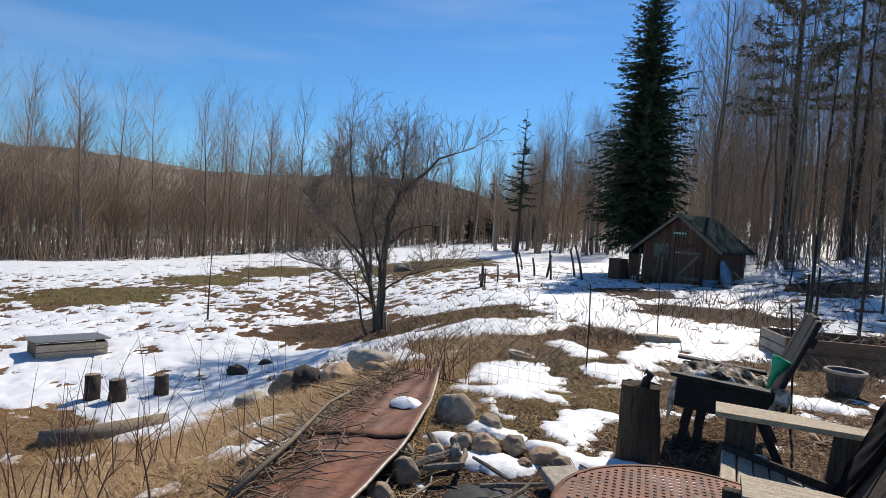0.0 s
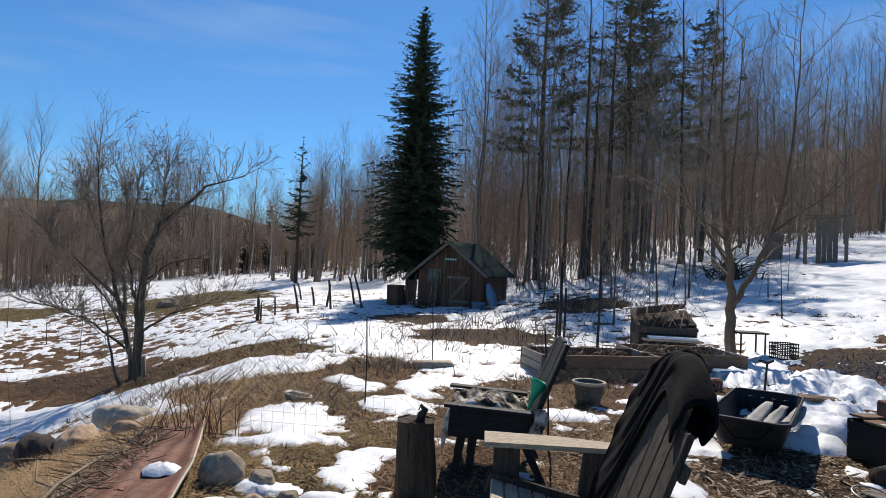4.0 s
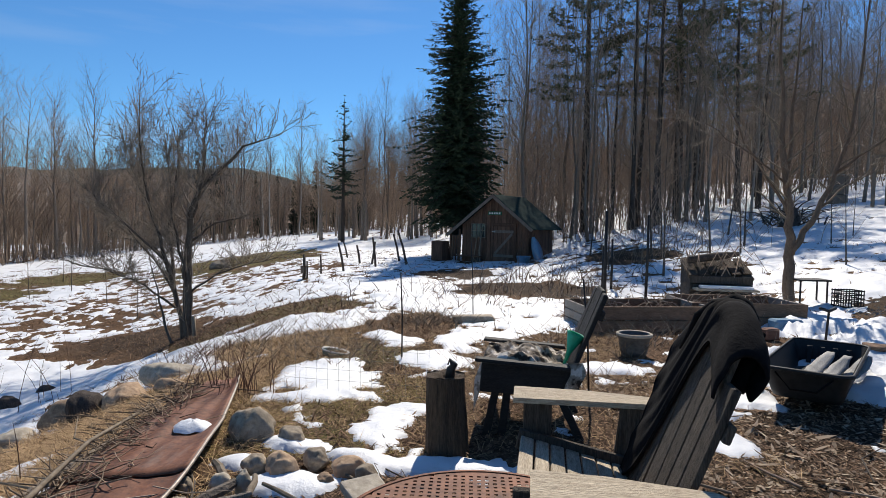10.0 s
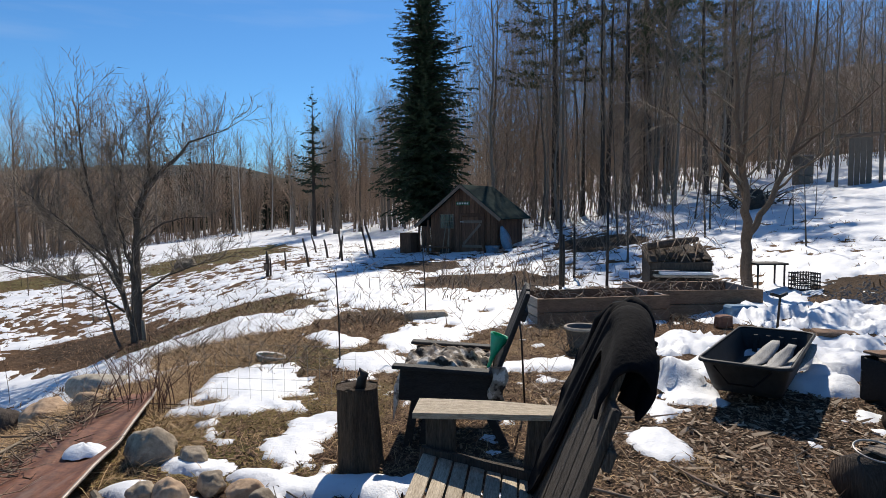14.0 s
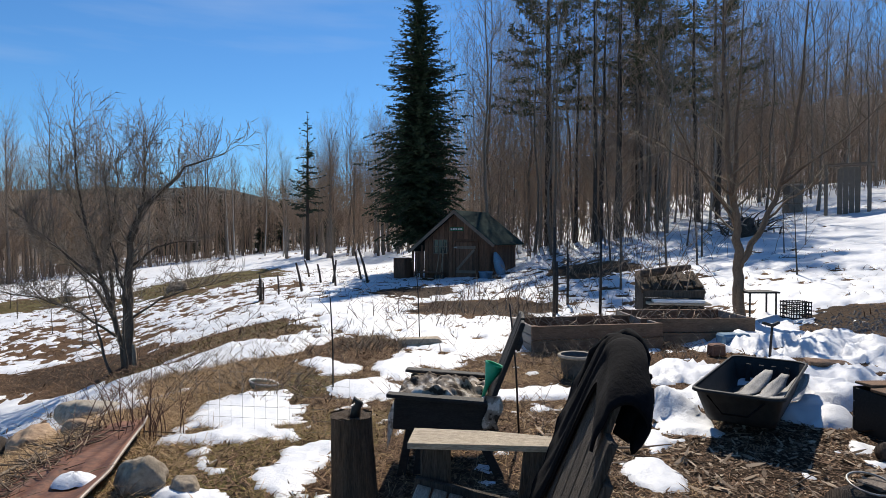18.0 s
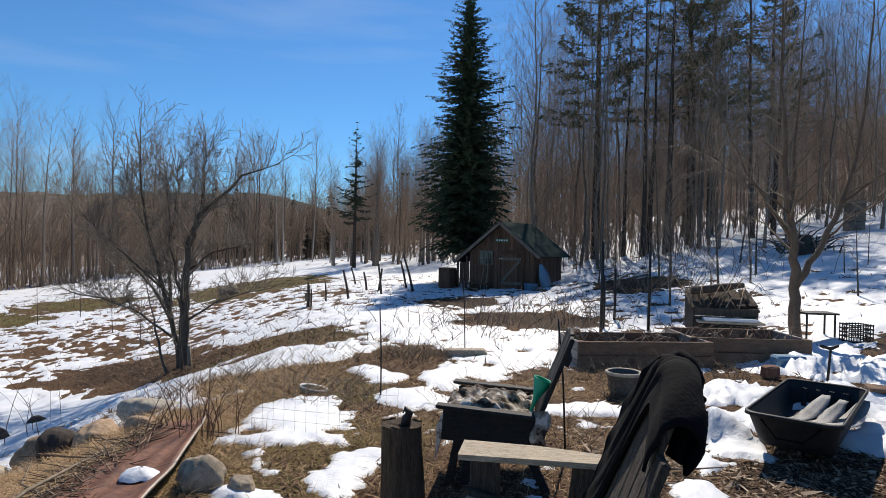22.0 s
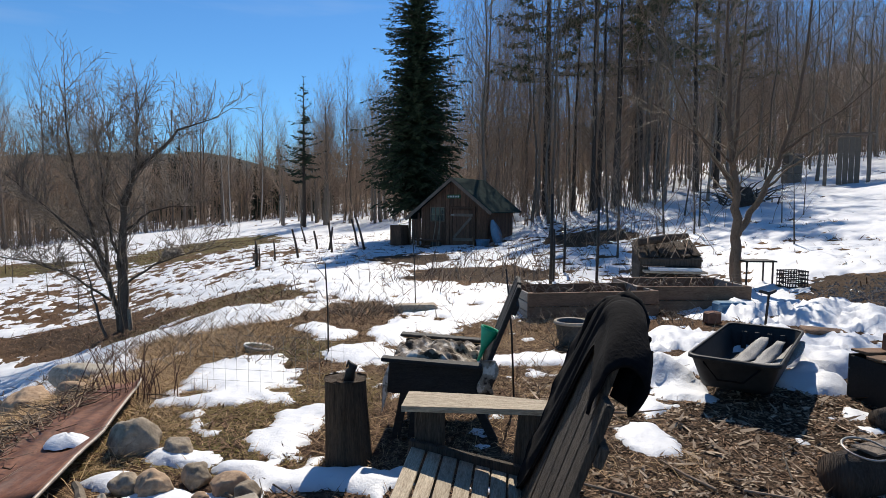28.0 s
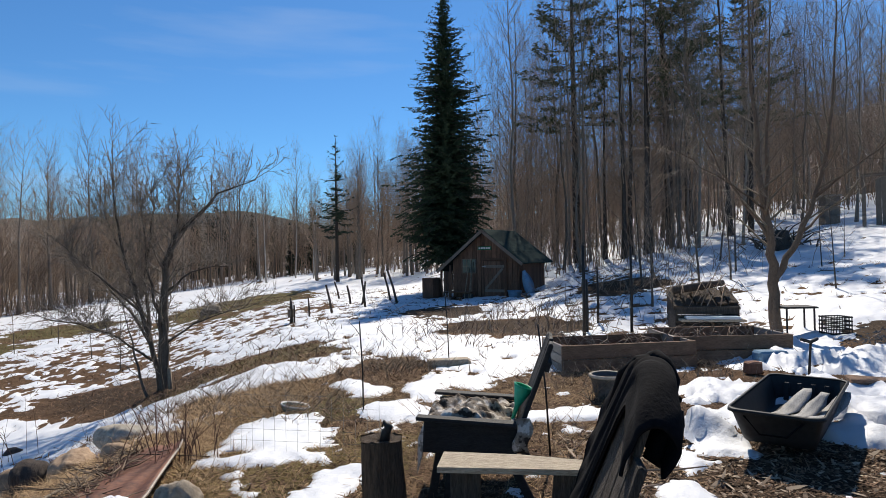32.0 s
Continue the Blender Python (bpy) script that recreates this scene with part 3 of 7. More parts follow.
def edge_of_field(a):
    """How far the field reaches, by the bearing in degrees."""
    return float(np.interp(a, [-75, -53, -46, -40, -33, -17, -8, 0], [38, 40, 44, 50, 60, 76, 72, 60]))


ridge("hill_near", "brown leafless wooded hillside beyond the field", -80, 0, 110, 330, rise_near, M["far_wood"], 5, 9.0)
ridge("hill_far", "distant dark wooded ridge under the sky", -80, 30, 500, 1500, rise_far, M["far_hill"], 9, 26.0)


def rise_right(a):
    return 0.052 + 0.123 * smooth01((a - 2) / 34)


ridge("hill_side", "leafless wooded hillside rising behind the wood", -4, 75, 62, 150, rise_right, M["snowy_wood"], 15, 6.0)


def branch(m, p, d, length, r, rng, levels, kids, sides=3, up=0.25, wild=0.35, segs=3, spread=0.75, thin=0.004):
    """A limb with its own smaller limbs."""
    pts, radii = [p.copy()], [r]
    q, dd = p.copy(), d.normalized()
    for s in range(segs):
        dd = (dd + Vector((rng.uniform(-1, 1), rng.uniform(-1, 1), rng.uniform(-1, 1))) * wild * 0.5 + Vector((0, 0, up))).normalized()
        q = q + dd * (length / segs)
        pts.append(q.copy())
        radii.append(r * (1 - 0.8 * (s + 1) / segs))
    m.tube(pts, radii, sides, cap=False)
    if levels <= 0:
        return
    for i in range(kids):
        t = 0.25 + 0.75 * (i + rng.random()) / kids
        k = min(int(t * segs), segs - 1)
        f = t * segs - k
        base = pts[k].lerp(pts[k + 1], min(f, 1.0))
        along = (pts[k + 1] - pts[k]).normalized()
        side = along.cross(Vector((rng.uniform(-1, 1), rng.uniform(-1, 1), rng.uniform(-1, 1)))).normalized()
        branch(m, base, along * (1.1 - spread * 0.4) + side * spread, length * rng.uniform(0.38, 0.62), max(r * 0.45 * (1.1 - t * 0.5), thin), rng, levels - 1, max(2, kids - 1), 3, up, wild, 2, spread, thin)


def bare_tree_parts(seed, h, r, first=0.35, limbs=18, reach=0.22, lean=0.02, levels=2, kids=4, up=0.25, sides=7):
    rng = random.Random(seed)
    trunk, crown = Mesh(), Mesh()
    pts, radii = [], []
    off = Vector((0, 0, 0))
    n = 9
    for i in range(n + 1):
        t = i / n
        off = off + Vector((rng.uniform(-1, 1), rng.uniform(-1, 1), 0)) * lean * h / n
        pts.append(Vector((off.x, off.y, h * t - 0.15)))
        radii.append(max(r * (1 - t) ** 1.15 * (1.25 if i == 0 else 1.0), 0.008))
    trunk.tube(pts, radii, sides)
    for i in range(limbs):
        t = first + (0.97 - first) * (i + rng.random()) / limbs
        k = min(int(t * n), n - 1)
        base = pts[k].lerp(pts[k + 1], t * n - k)
        w = rng.uniform(0, 2 * math.pi)
        d = Vector((math.cos(w), math.sin(w), 0.75 + 0.5 * t))
        branch(crown, base, d, h * reach * (1.15 - 0.75 * t) * rng.uniform(0.7, 1.25), r * 0.33 * (1.1 - t * 0.8), rng, levels, kids, 3, up)
    return trunk, crown


def make_tree(name, label, parts, bark, twig, group):
    t = thing(name, 0, 0, 0, label, "tree", group)
    part("trunk", parts[0], M[bark], t)
    part("crown", parts[1], M[twig], t)
    return t


def put_all(proto, spots, tilt=2.0, seed=3):
    """The prototype at the first spot and copies of it at the others: x, y, scale."""
    rng = random.Random(seed)
    for i, (x, y, s) in enumerate(spots):
        m = pose(x, y, gz(x, y) - 0.05, rng.uniform(-tilt, tilt), rng.uniform(-tilt, tilt), rng.uniform(0, 360)) @ Matrix.Diagonal((s, s, s * rng.uniform(0.9, 1.12), 1))
        if i == 0:
            proto.matrix_world = m
        else:
            c = copy_thing(proto, I4)
            c.matrix_world = m


rng = random.Random(11)
wood_spots = []
while len(wood_spots) < 145:
    y = 31 + 42 * rng.random() ** 1.3
    k = rng.uniform(-0.20, 0.86)
    if k > 0.36 and y < 44 + 20 * (k - 0.36):
        continue
    if k < 0.0 and y < 46 + 60 * (-k):
        continue
    x = k * y
    if math.hypot(x + 1.0, y - 31) < 3.2:
        continue
    if any((x - a) ** 2 + (y - b) ** 2 < 0.8 for a, b, _ in wood_spots):
        continue
    wood_spots.append((x, y, rng.uniform(0.8, 1.15) * (1.0 if k > 0.02 else 0.72)))
while len(wood_spots) < 228:
    y = rng.uniform(42, 76)
    x = rng.uniform(0.40, 1.05) * y
    wood_spots.append((x, y, rng.uniform(0.8, 1.25)))
wood_spots += [(13, 30, 0.7), (15.5, 33, 0.8), (17, 36, 0.9), (14.5, 38, 0.85), (20, 38, 0.9), (22.5, 34, 0.75), (19.5, 31.5, 0.7), (24, 40, 0.9), (16.5, 41, 0.9), (12.2, 34.5, 0.8), (26, 37, 0.8), (23, 44, 1.0)]
for i in range(5):
    pr = bare_tree_parts(100 + i, 15.5 + i % 3, 0.050 + 0.017 * i, 0.14 + 0.06 * (i % 3), 38, 0.20, 0.10, 2, 5, 0.22)
    put_all(make_tree("bare_tree", "tall slender leafless maple in the snowy wood", pr, "bark", "twig", "trees of the wood"), wood_spots[i::5], 2.5, 20 + i)

edge_spots = []
while len(edge_spots) < 105:
    a = rng.uniform(-64, -7)
    d = edge_of_field(a) + 1 + 26 * rng.random() ** 1.4
    x, y = d * math.sin(radians(a)), d * math.cos(radians(a))
    if any((x - p) ** 2 + (y - q) ** 2 < 1.2 for p, q, _ in edge_spots):
        continue
    edge_spots.append((x, y, (0.42 + 0.42 * rng.random()) * (0.75 + d / 160)))
while len(edge_spots) < 140:
    a = rng.uniform(-15, -3)
    d = rng.uniform(48, 66)
    edge_spots.append((d * math.sin(radians(a)), d * math.cos(radians(a)), rng.uniform(0.45, 0.62) + 0.02 * (a + 15)))
for i in range(4):
    pr = bare_tree_parts(200 + i, 14.0 + 1.5 * (i % 2), 0.14 + 0.02 * i, 0.28, 26, 0.31, 0.06, 2, 5, 0.30)
    put_all(make_tree("bare_tree", "grey leafless hardwood at the far edge of the field", pr, "bark", "twig", "trees of the field edge"), edge_spots[i::4], 2.0, 30 + i)

# Pale birches before the dark wood.
birch = make_tree("birch", "thin birch with pale bark at the field edge", bare_tree_parts(300, 12, 0.09, 0.45, 14, 0.16, 0.03, 2, 3, 0.3), "bark_birch", "twig_pale", "birches")
put_all(birch, [(-20.5, 60, 0.9), (-18.4, 63, 0.8), (-23.2, 66, 0.85), (-15.2, 58, 0.75), (-16.5, 64, 0.95)], 3.0, 5)

# Thousands of thin stems on the hillside.
stems = Mesh()
for i in range(3600):
    deg = rng.uniform(-64, 48) if i % 3 else rng.uniform(-64, 0)
    a = radians(deg)
    d = edge_of_field(deg) + 3 + 150 * rng.random() ** 1.7 if deg < 0 else 66 + 90 * rng.random()
    x, y = d * math.sin(a), d * math.cos(a)
    z0 = gz(x, y) - max(0, (math.hypot(x, y) - 120)) * 0.06
    if deg >= 0:
        rr = max(0.0, (d - 62) / 88)
        top = float(rise_right(np.array([deg]))[0]) * 150 + 1.6
        z0 = max(z0, -3 + (top + 3) * math.sin(min(rr, 1.0) * math.pi / 2) ** 1.2)
    elif d > 110:
        rr = (d - 110) / 220
        top = float(rise_near(np.array([math.degrees(a)]))[0]) * 330 + 1.6
        z0 = max(z0, -3 + (top + 3) * math.sin(rr * math.pi / 2) ** 1.2)
    h = rng.uniform(2.6, 8.4) * (0.7 + d / 200) if deg < 0 else rng.uniform(5, 11)
    r = rng.uniform(0.035, 0.07)
    lx, ly = rng.uniform(-0.4, 0.4), rng.uniform(-0.4, 0.4)
    stems.tube([(x, y, z0 - 0.5), (x + lx * 0.4, y + ly * 0.4, z0 + h * 0.5), (x + lx, y + ly, z0 + h)], [r, r * 0.55, 0.004], 3, False)
    for b in range(9):
        t = rng.uniform(0.3, 0.92)
        w, ln = rng.uniform(0, 6.28), rng.uniform(1.2, 2.8) * (1.2 - 0.6 * t)
        p = Vector((x + lx * t, y + ly * t, z0 + h * t))
        e = p + Vector((math.cos(w) * ln * 0.6, math.sin(w) * ln * 0.6, ln * 0.9))
        stems.tube([p, e], [0.028, 0.008], 3, False)
        e2 = p.lerp(e, 0.4) + Vector((math.cos(w + 1.2) * ln * 0.35, math.sin(w + 1.2) * ln * 0.35, ln * 0.5))
        stems.tube([p.lerp(e, 0.4), e2], [0.016, 0.006], 3, False)
tagged(part("far_wood", stems, M["twig"]), "thicket of thin leafless trees on the hillside", "wood", kind="stuff")

thicket = Mesh()
for i in range(2100):
    k = rng.uniform(-0.16, 1.0)
    y = rng.uniform(33, 78)
    if (k > 0.36 and y < 46) or (k < 0 and y < 50):
        continue
    x = k * y
    z, h, r = gz(x, y), rng.uniform(4, 12), rng.uniform(0.014, 0.036)
    lx, ly = rng.uniform(-1.5, 1.5), rng.uniform(-1.5, 1.5)
    thicket.tube([(x, y, z - 0.1), (x + lx * 0.4, y + ly * 0.4, z + h * 0.5), (x + lx, y + ly, z + h)], [r, r * 0.7, 0.006], 3, False)
    for b in range(15):
        t = rng.uniform(0.08, 0.97)
        w, ln = rng.uniform(0, 6.28), rng.uniform(0.5, 1.7) * (1.2 - 0.7 * t)
        p = Vector((x + lx * t, y + ly * t, z + h * t))
        e = p + Vector((math.cos(w) * ln * 0.9, math.sin(w) * ln * 0.9, ln * 0.7))
        thicket.tube([p, e], [0.013, 0.005], 3, False)
        thicket.tube([p.lerp(e, 0.5), p.lerp(e, 0.5) + Vector((math.sin(w) * ln * 0.3, math.cos(w) * ln * 0.3, ln * 0.45))], [0.010, 0.004], 3, False)
tagged(part("thicket", thicket, M["twig"]), "thin leafless saplings crowding the wood", "thicket", kind="stuff")

# Brush along the field edge and below the trees.
brush = Mesh()
for i in range(5200):
    k = rng.uniform(-1.7, 0.75)
    dist = edge_of_field(math.degrees(math.atan(k))) + rng.uniform(0, 14) if k < -0.12 else rng.uniform(30, 60)
    y = dist / math.sqrt(1 + k * k)
    x = k * y
    if k > 0.36 and y < 40:
        continue
    if -0.12 <= k < -0.0 and y < 46:
        continue
    z = gz(x, y)
    h = rng.uniform(0.6, 2.6)
    w = rng.uniform(0, 6.28)
    ln = h * rng.uniform(0.1, 0.5)
    brush.tube([(x, y, z - 0.05), (x + math.cos(w) * ln * 0.5, y + math.sin(w) * ln * 0.5, z + h * 0.6), (x + math.cos(w) * ln, y + math.sin(w) * ln, z + h)], [0.022, 0.014, 0.004], 3, False)
tagged(part("brush", brush, M["twig"]), "low leafless brush along the edge of the wood", "brush", kind="stuff")


def needle_bough(m, p, d, length, droop, rng, size, density, tuft=False):
    """A bough of needles as many short blades along a drooping line."""
    dd = d.normalized()
    side = Vector((-dd.y, dd.x, 0)).normalized()
    n = max(3, int(length * density))
    for i in range(n):
        t = (i + rng.random()) / n
        q = p + dd * length * t + Vector((0, 0, -droop * t * t * length + (0.10 * t * length if t > 0.75 else 0)))
        wid = size * (1.0 - 0.45 * t) * (1.0 if not tuft else (0.4 + 1.2 * t)) * rng.uniform(0.6, 1.5)
        for s in (-1, 1):
            tip = q + side * s * wid * rng.uniform(0.5, 1.1) + dd * wid * rng.uniform(0.2, 0.8) + Vector((0, 0, rng.uniform(-0.85, 0.30) * wid))
            b = q + dd * wid * 0.22
            low = q + Vector((0, 0, -wid * rng.uniform(0.15, 0.45))) - dd * 0.1 * wid
            m.add([tuple(q), tuple(b), tuple(tip), tuple(low)], [(0, 1, 2), (0, 2, 3)])


def spruce_parts(seed, h, r, width, first, whorls, per, size, density, droop=0.35, thin=1.0):
    rng = random.Random(seed)
    trunk, crown = Mesh(), Mesh()
    trunk.tube([(0, 0, -0.2), (0.02, 0, h * 0.35), (0.0, 0.03, h * 0.7), (0, 0, h)], [r, r * 0.75, r * 0.4, 0.015], 8)
    for i in range(whorls):
        t = i / (whorls - 1)
        z = first + (h - first - 0.15) * t
        base_len = width * (1 - t) ** 0.62 * (0.80 + 0.20 * min(1, t * 3.5)) * (0.92 + 0.16 * math.sin(i * 2.3) * math.sin(i * 0.9)) + 0.16
        count = max(4, int(per * (1 - 0.55 * t)))
        for j in range(count):
            w = 2 * math.pi * (j + rng.random() * 0.8) / count + i * 1.7
            ln = base_len * rng.uniform(0.35, 1.0) * (1.2 if rng.random() < 0.12 else 1.0)
            zz = z + rng.uniform(-1.6, 1.6) * (h - first) / whorls
            d = Vector((math.cos(w), math.sin(w), 0.34 * t - 0.02 + rng.uniform(-0.28, 0.28)))
            if rng.random() > thin * min(1.0, 0.30 + 4.2 * t):
                continue
            needle_bough(crown, Vector((0, 0, zz)), d, ln, droop * (1.1 - 0.7 * t), rng, size * (0.45 + 0.55 * (1 - t)), density)
            if ln > 0.9:
                dn = d.normalized() * ln
                dr = droop * (1.1 - 0.7 * t) * ln
                trunk.tube([(0, 0, zz), tuple(Vector((0, 0, zz)) + dn * 0.5 - Vector((0, 0, dr * 0.25))), tuple(Vector((0, 0, zz)) + dn * 0.97 - Vector((0, 0, dr * 0.80)))], [0.03, 0.02, 0.006], 3, False)
    return trunk, crown


def make_conifer(name, label, parts, needles, group=""):
    t = thing(name, 0, 0, 0, label, "conifer", group)
    part("trunk", parts[0], M["bark_dark"], t)
    part("crown", parts[1], M[needles], t)
    return t


big = make_conifer("spruce", "tall dense dark green spruce behind the shed", spruce_parts(1, 14.6, 0.26, 3.25, 1.7, 66, 34, 0.32, 14.0, 0.26, 0.84), "needles")
big.matrix_world = pose(-1.15, 30.0, gz(-1.15, 30.0))
slim = make_conifer("slim_conifer", "slim ragged conifer standing before bare trees", spruce_parts(2, 11.8, 0.16, 2.3, 3.6, 22, 8, 0.42, 6.5, 0.05, 0.62), "needles_far", "slim conifers")
put_all(slim, [(-10.2, 46, 1.0), (-34, 80, 1.05), (-37, 84, 0.95)], 1.0, 4)
dark = make_conifer("fir", "dark fir in the stand beyond the field", spruce_parts(3, 9.5, 0.15, 2.0, 0.4, 24, 11, 0.6, 4.5), "needles_far", "firs of the far stand")
fir_spots = [(-30 + 2.1 * i + rng.uniform(-1, 1), 82 + rng.uniform(-5, 12), rng.uniform(0.62, 1.05)) for i in range(8)]
fir_spots += [(-47 + 1.4 * i + rng.uniform(-1, 1), 98 + rng.uniform(-4, 8), rng.uniform(0.9, 1.3)) for i in range(6)]
fir_spots += [(-64 + rng.uniform(-14, 10), 92 + rng.uniform(-4, 14), rng.uniform(0.5, 0.8)) for i in range(6)]
put_all(dark, fir_spots, 1.0, 6)


def pine_parts(seed, h, r, first, whorls, reach):
    rng = random.Random(seed)
    trunk, crown = Mesh(), Mesh()
    trunk.tube([(0, 0, -0.2), (0.05, 0.02, h * 0.3), (-0.03, 0.05, h * 0.65), (0, 0, h)], [r, r * 0.85, r * 0.5, 0.03], 8)
    for i in range(whorls):
        t = i / (whorls - 1)
        z = first + (h - first) * t
        for j in range(6):
            w = rng.uniform(0, 2 * math.pi)
            ln = reach * (1.1 - 0.75 * t) * rng.uniform(0.6, 1.2)
            d = Vector((math.cos(w), math.sin(w), 0.05 + 0.35 * t))
            p = Vector((0, 0, z + rng.uniform(-0.3, 0.3)))
            tip = p + d.normalized() * ln
            trunk.tube([tuple(p), tuple(p.lerp(tip, 0.6) - Vector((0, 0, 0.06 * ln))), tuple(tip)], [0.04, 0.022, 0.006], 3, False)
            for k in range(int(7 + ln * 5)):
                s = rng.uniform(0.3, 1.0)
                q = p.lerp(tip, s) - Vector((0, 0, 0.06 * ln * math.sin(s * 3.1)))
                side = Vector((-d.y, d.x, 0)) * rng.uniform(-1, 1) + d * rng.uniform(0.1, 0.8) + Vector((0, 0, rng.uniform(-0.05, 0.35)))
                needle_bough(crown, q, side, rng.uniform(0.35, 0.75), 0.1, rng, 0.20, 9.0, True)
    return trunk, crown


pine = make_conifer("pine", "tall white pine with feathery boughs high up", pine_parts(7, 19, 0.24, 7.5, 16, 3.4), "needles_pine", "pines in the wood")
put_all(pine, [(6.2, 36.0, 1.0), (11.9, 37.0, 1.1), (14.8, 42, 1.05), (20.5, 46, 1.0)], 1.0, 8)
thick = make_tree("bare_tree", "thick dark trunk with sparse dead branches in the wood", bare_tree_parts(400, 19, 0.15, 0.10, 44, 0.12, 0.03, 2, 3, 0.02, 8), "bark_dark", "twig", "thick dark trunks")
put_all(thick, [(8.35, 33.6, 0.95), (8.9, 34.6, 1.05), (9.4, 33.2, 0.9), (9.95, 34.2, 1.0), (7.6, 35, 0.8), (14.9, 35.8, 1.1), (16.4, 36.4, 1.0)], 1.5, 9)


# ---- apple tree ----
def limb_tree(name, label, limbs, bark, twig, seed, levels, kids, up, twig_len, wild=0.35, sides=6, start=0.22, side_name="limb", thin=0.0065, shoots=0):
    """A tree with its main stems given as lines of points with a root radius."""
    rng = random.Random(seed)
    t = thing(name, 0, 0, 0, label, "tree")
    crown = Mesh()
    for li, (pts, r, count) in enumerate(limbs):
        m = Mesh()
        pts = [Vector(p) for p in pts]
        n = len(pts) - 1
        fine = []
        for i in range(n):
            for s in range(3):
                fine.append(pts[i].lerp(pts[i + 1], s / 3) + Vector((rng.uniform(-1, 1), rng.uniform(-1, 1), 0)) * 0.034 * (1 if i + s else 0))
        fine.append(pts[-1])
        k = len(fine)
        radii = [max(r * (1 - i / (k - 1)) ** 0.8, 0.008) for i in range(k)]
        m.tube(fine, radii, sides)
        part("trunk" if li == 0 else side_name, m, M[bark], t)
        for c in range(count):
            f = start + (1 - start) * (c + rng.random()) / count
            i = min(int(f * (k - 1)), k - 2)
            base = fine[i].lerp(fine[i + 1], f * (k - 1) - i)
            along = (fine[i + 1] - fine[i]).normalized()
            w = rng.uniform(0, 6.28)
            d = Vector((math.cos(w), math.sin(w), 0.25)) + along * 0.5
            branch(crown, base, d, twig_len * rng.uniform(0.6, 1.3), max(radii[i] * 0.4, 0.010), rng, levels, kids, 3, up, wild, 4, 0.75, thin)
        for c in range(shoots):
            f = rng.uniform(0.45, 1.0)
            p = fine[min(int(f * (k - 1)), k - 1)]
            if p.z < 2.2:
                continue
            q = p + Vector((rng.gauss(0, 0.16), rng.gauss(0, 0.16), rng.uniform(0.45, 1.0)))
            crown.tube([p, p.lerp(q, 0.5) + Vector((rng.gauss(0, 0.03), rng.gauss(0, 0.03), 0)), q], [0.010, 0.008, 0.004], 3, False)
    part("crown", crown, M[twig], t)
    return t


apple = limb_tree("apple_tree", "old leafless apple tree with several dark stems and upright twigs", [
    ([(0, 0, -0.25), (0.0, 0, 0.8), (0.0, 0, 1.6), (0.06, 0, 2.6), (0.28, 0, 3.15), (0.65, 0, 3.5), (1.2, -0.05, 4.0), (2.0, -0.1, 4.25)], 0.105, 38),
    ([(-0.12, 0.05, -0.2), (-0.25, 0.05, 0.7), (-0.55, 0, 1.8), (-0.85, 0, 2.9), (-1.0, 0, 3.7), (-1.05, 0, 4.9)], 0.062, 36),
    ([(0.06, 0, 2.5), (0.25, 0.1, 3.2), (0.30, 0.1, 3.9), (0.32, 0.1, 4.6)], 0.045, 32),
    ([(-0.38, 0.1, 1.2), (-0.5, 0.2, 2.2), (-0.38, 0.2, 3.4), (-0.25, 0.2, 4.4)], 0.040, 30),
    ([(0.0, 0.0, 1.0), (-0.15, -0.1, 1.8), (-0.3, -0.1, 2.8), (-0.45, -0.1, 4.1)], 0.040, 30),
    ([(-0.3, 0.0, 0.9), (-0.9, 0.3, 1.6), (-1.5, 0.4, 2.2), (-2.1, 0.5, 2.65)], 0.028, 34),
    ([(-0.5, 0.0, 1.6), (-1.1, -0.3, 2.3), (-1.7, -0.4, 2.8), (-2.1, -0.4, 3.2)], 0.027, 34),
    ([(-0.22, -0.1, 0.6), (-0.8, -0.3, 1.1), (-1.4, -0.5, 1.4), (-2.0, -0.6, 1.5)], 0.025, 32),
    ([(-0.6, 0.0, 2.0), (-1.1, 0.3, 2.9), (-1.45, 0.4, 3.5), (-1.6, 0.4, 4.1)], 0.027, 30),
    ([(-0.4, 0.2, 1.3), (-1.0, 0.6, 1.8), (-1.5, 0.8, 2.0), (-1.9, 0.9, 2.0)], 0.028, 24),
    ([(0.0, 0.0, 0.9), (0.5, 0.3, 1.3), (1.0, 0.5, 1.5), (1.5, 0.6, 1.6)], 0.028, 20),
    ([(0.03, 0.0, 2.0), (0.5, 0.2, 2.4), (0.9, 0.3, 2.5), (1.3, 0.3, 2.5)], 0.026, 20),
    ([(-0.10, -0.45, -0.35), (-0.30, -0.4, 0.3), (-0.50, -0.35, 1.0), (-0.70, -0.3, 1.8)], 0.036, 6),
    ([(0.18, -0.45, -0.35), (0.14, -0.4, 0.4), (0.04, -0.35, 1.2), (-0.02, -0.3, 2.0)], 0.032, 6),
], "bark_apple", "twig_apple", 77, 2, 5, 0.13, 0.66, 0.34, thin=0.006, shoots=16)
APX, APY = -6.35, 12.3
apple.matrix_world = pose(APX, APY, gz(APX, APY))
tagged(part("post", Mesh().tube([(APX + 0.35, APY - 0.45, gz(APX, APY) - 0.2), (APX + 0.30, APY - 0.42, gz(APX, APY) + 0.5)], [0.045, 0.04], 6), M["twig_pale"]), "short pale stake beside the apple tree", "stake")

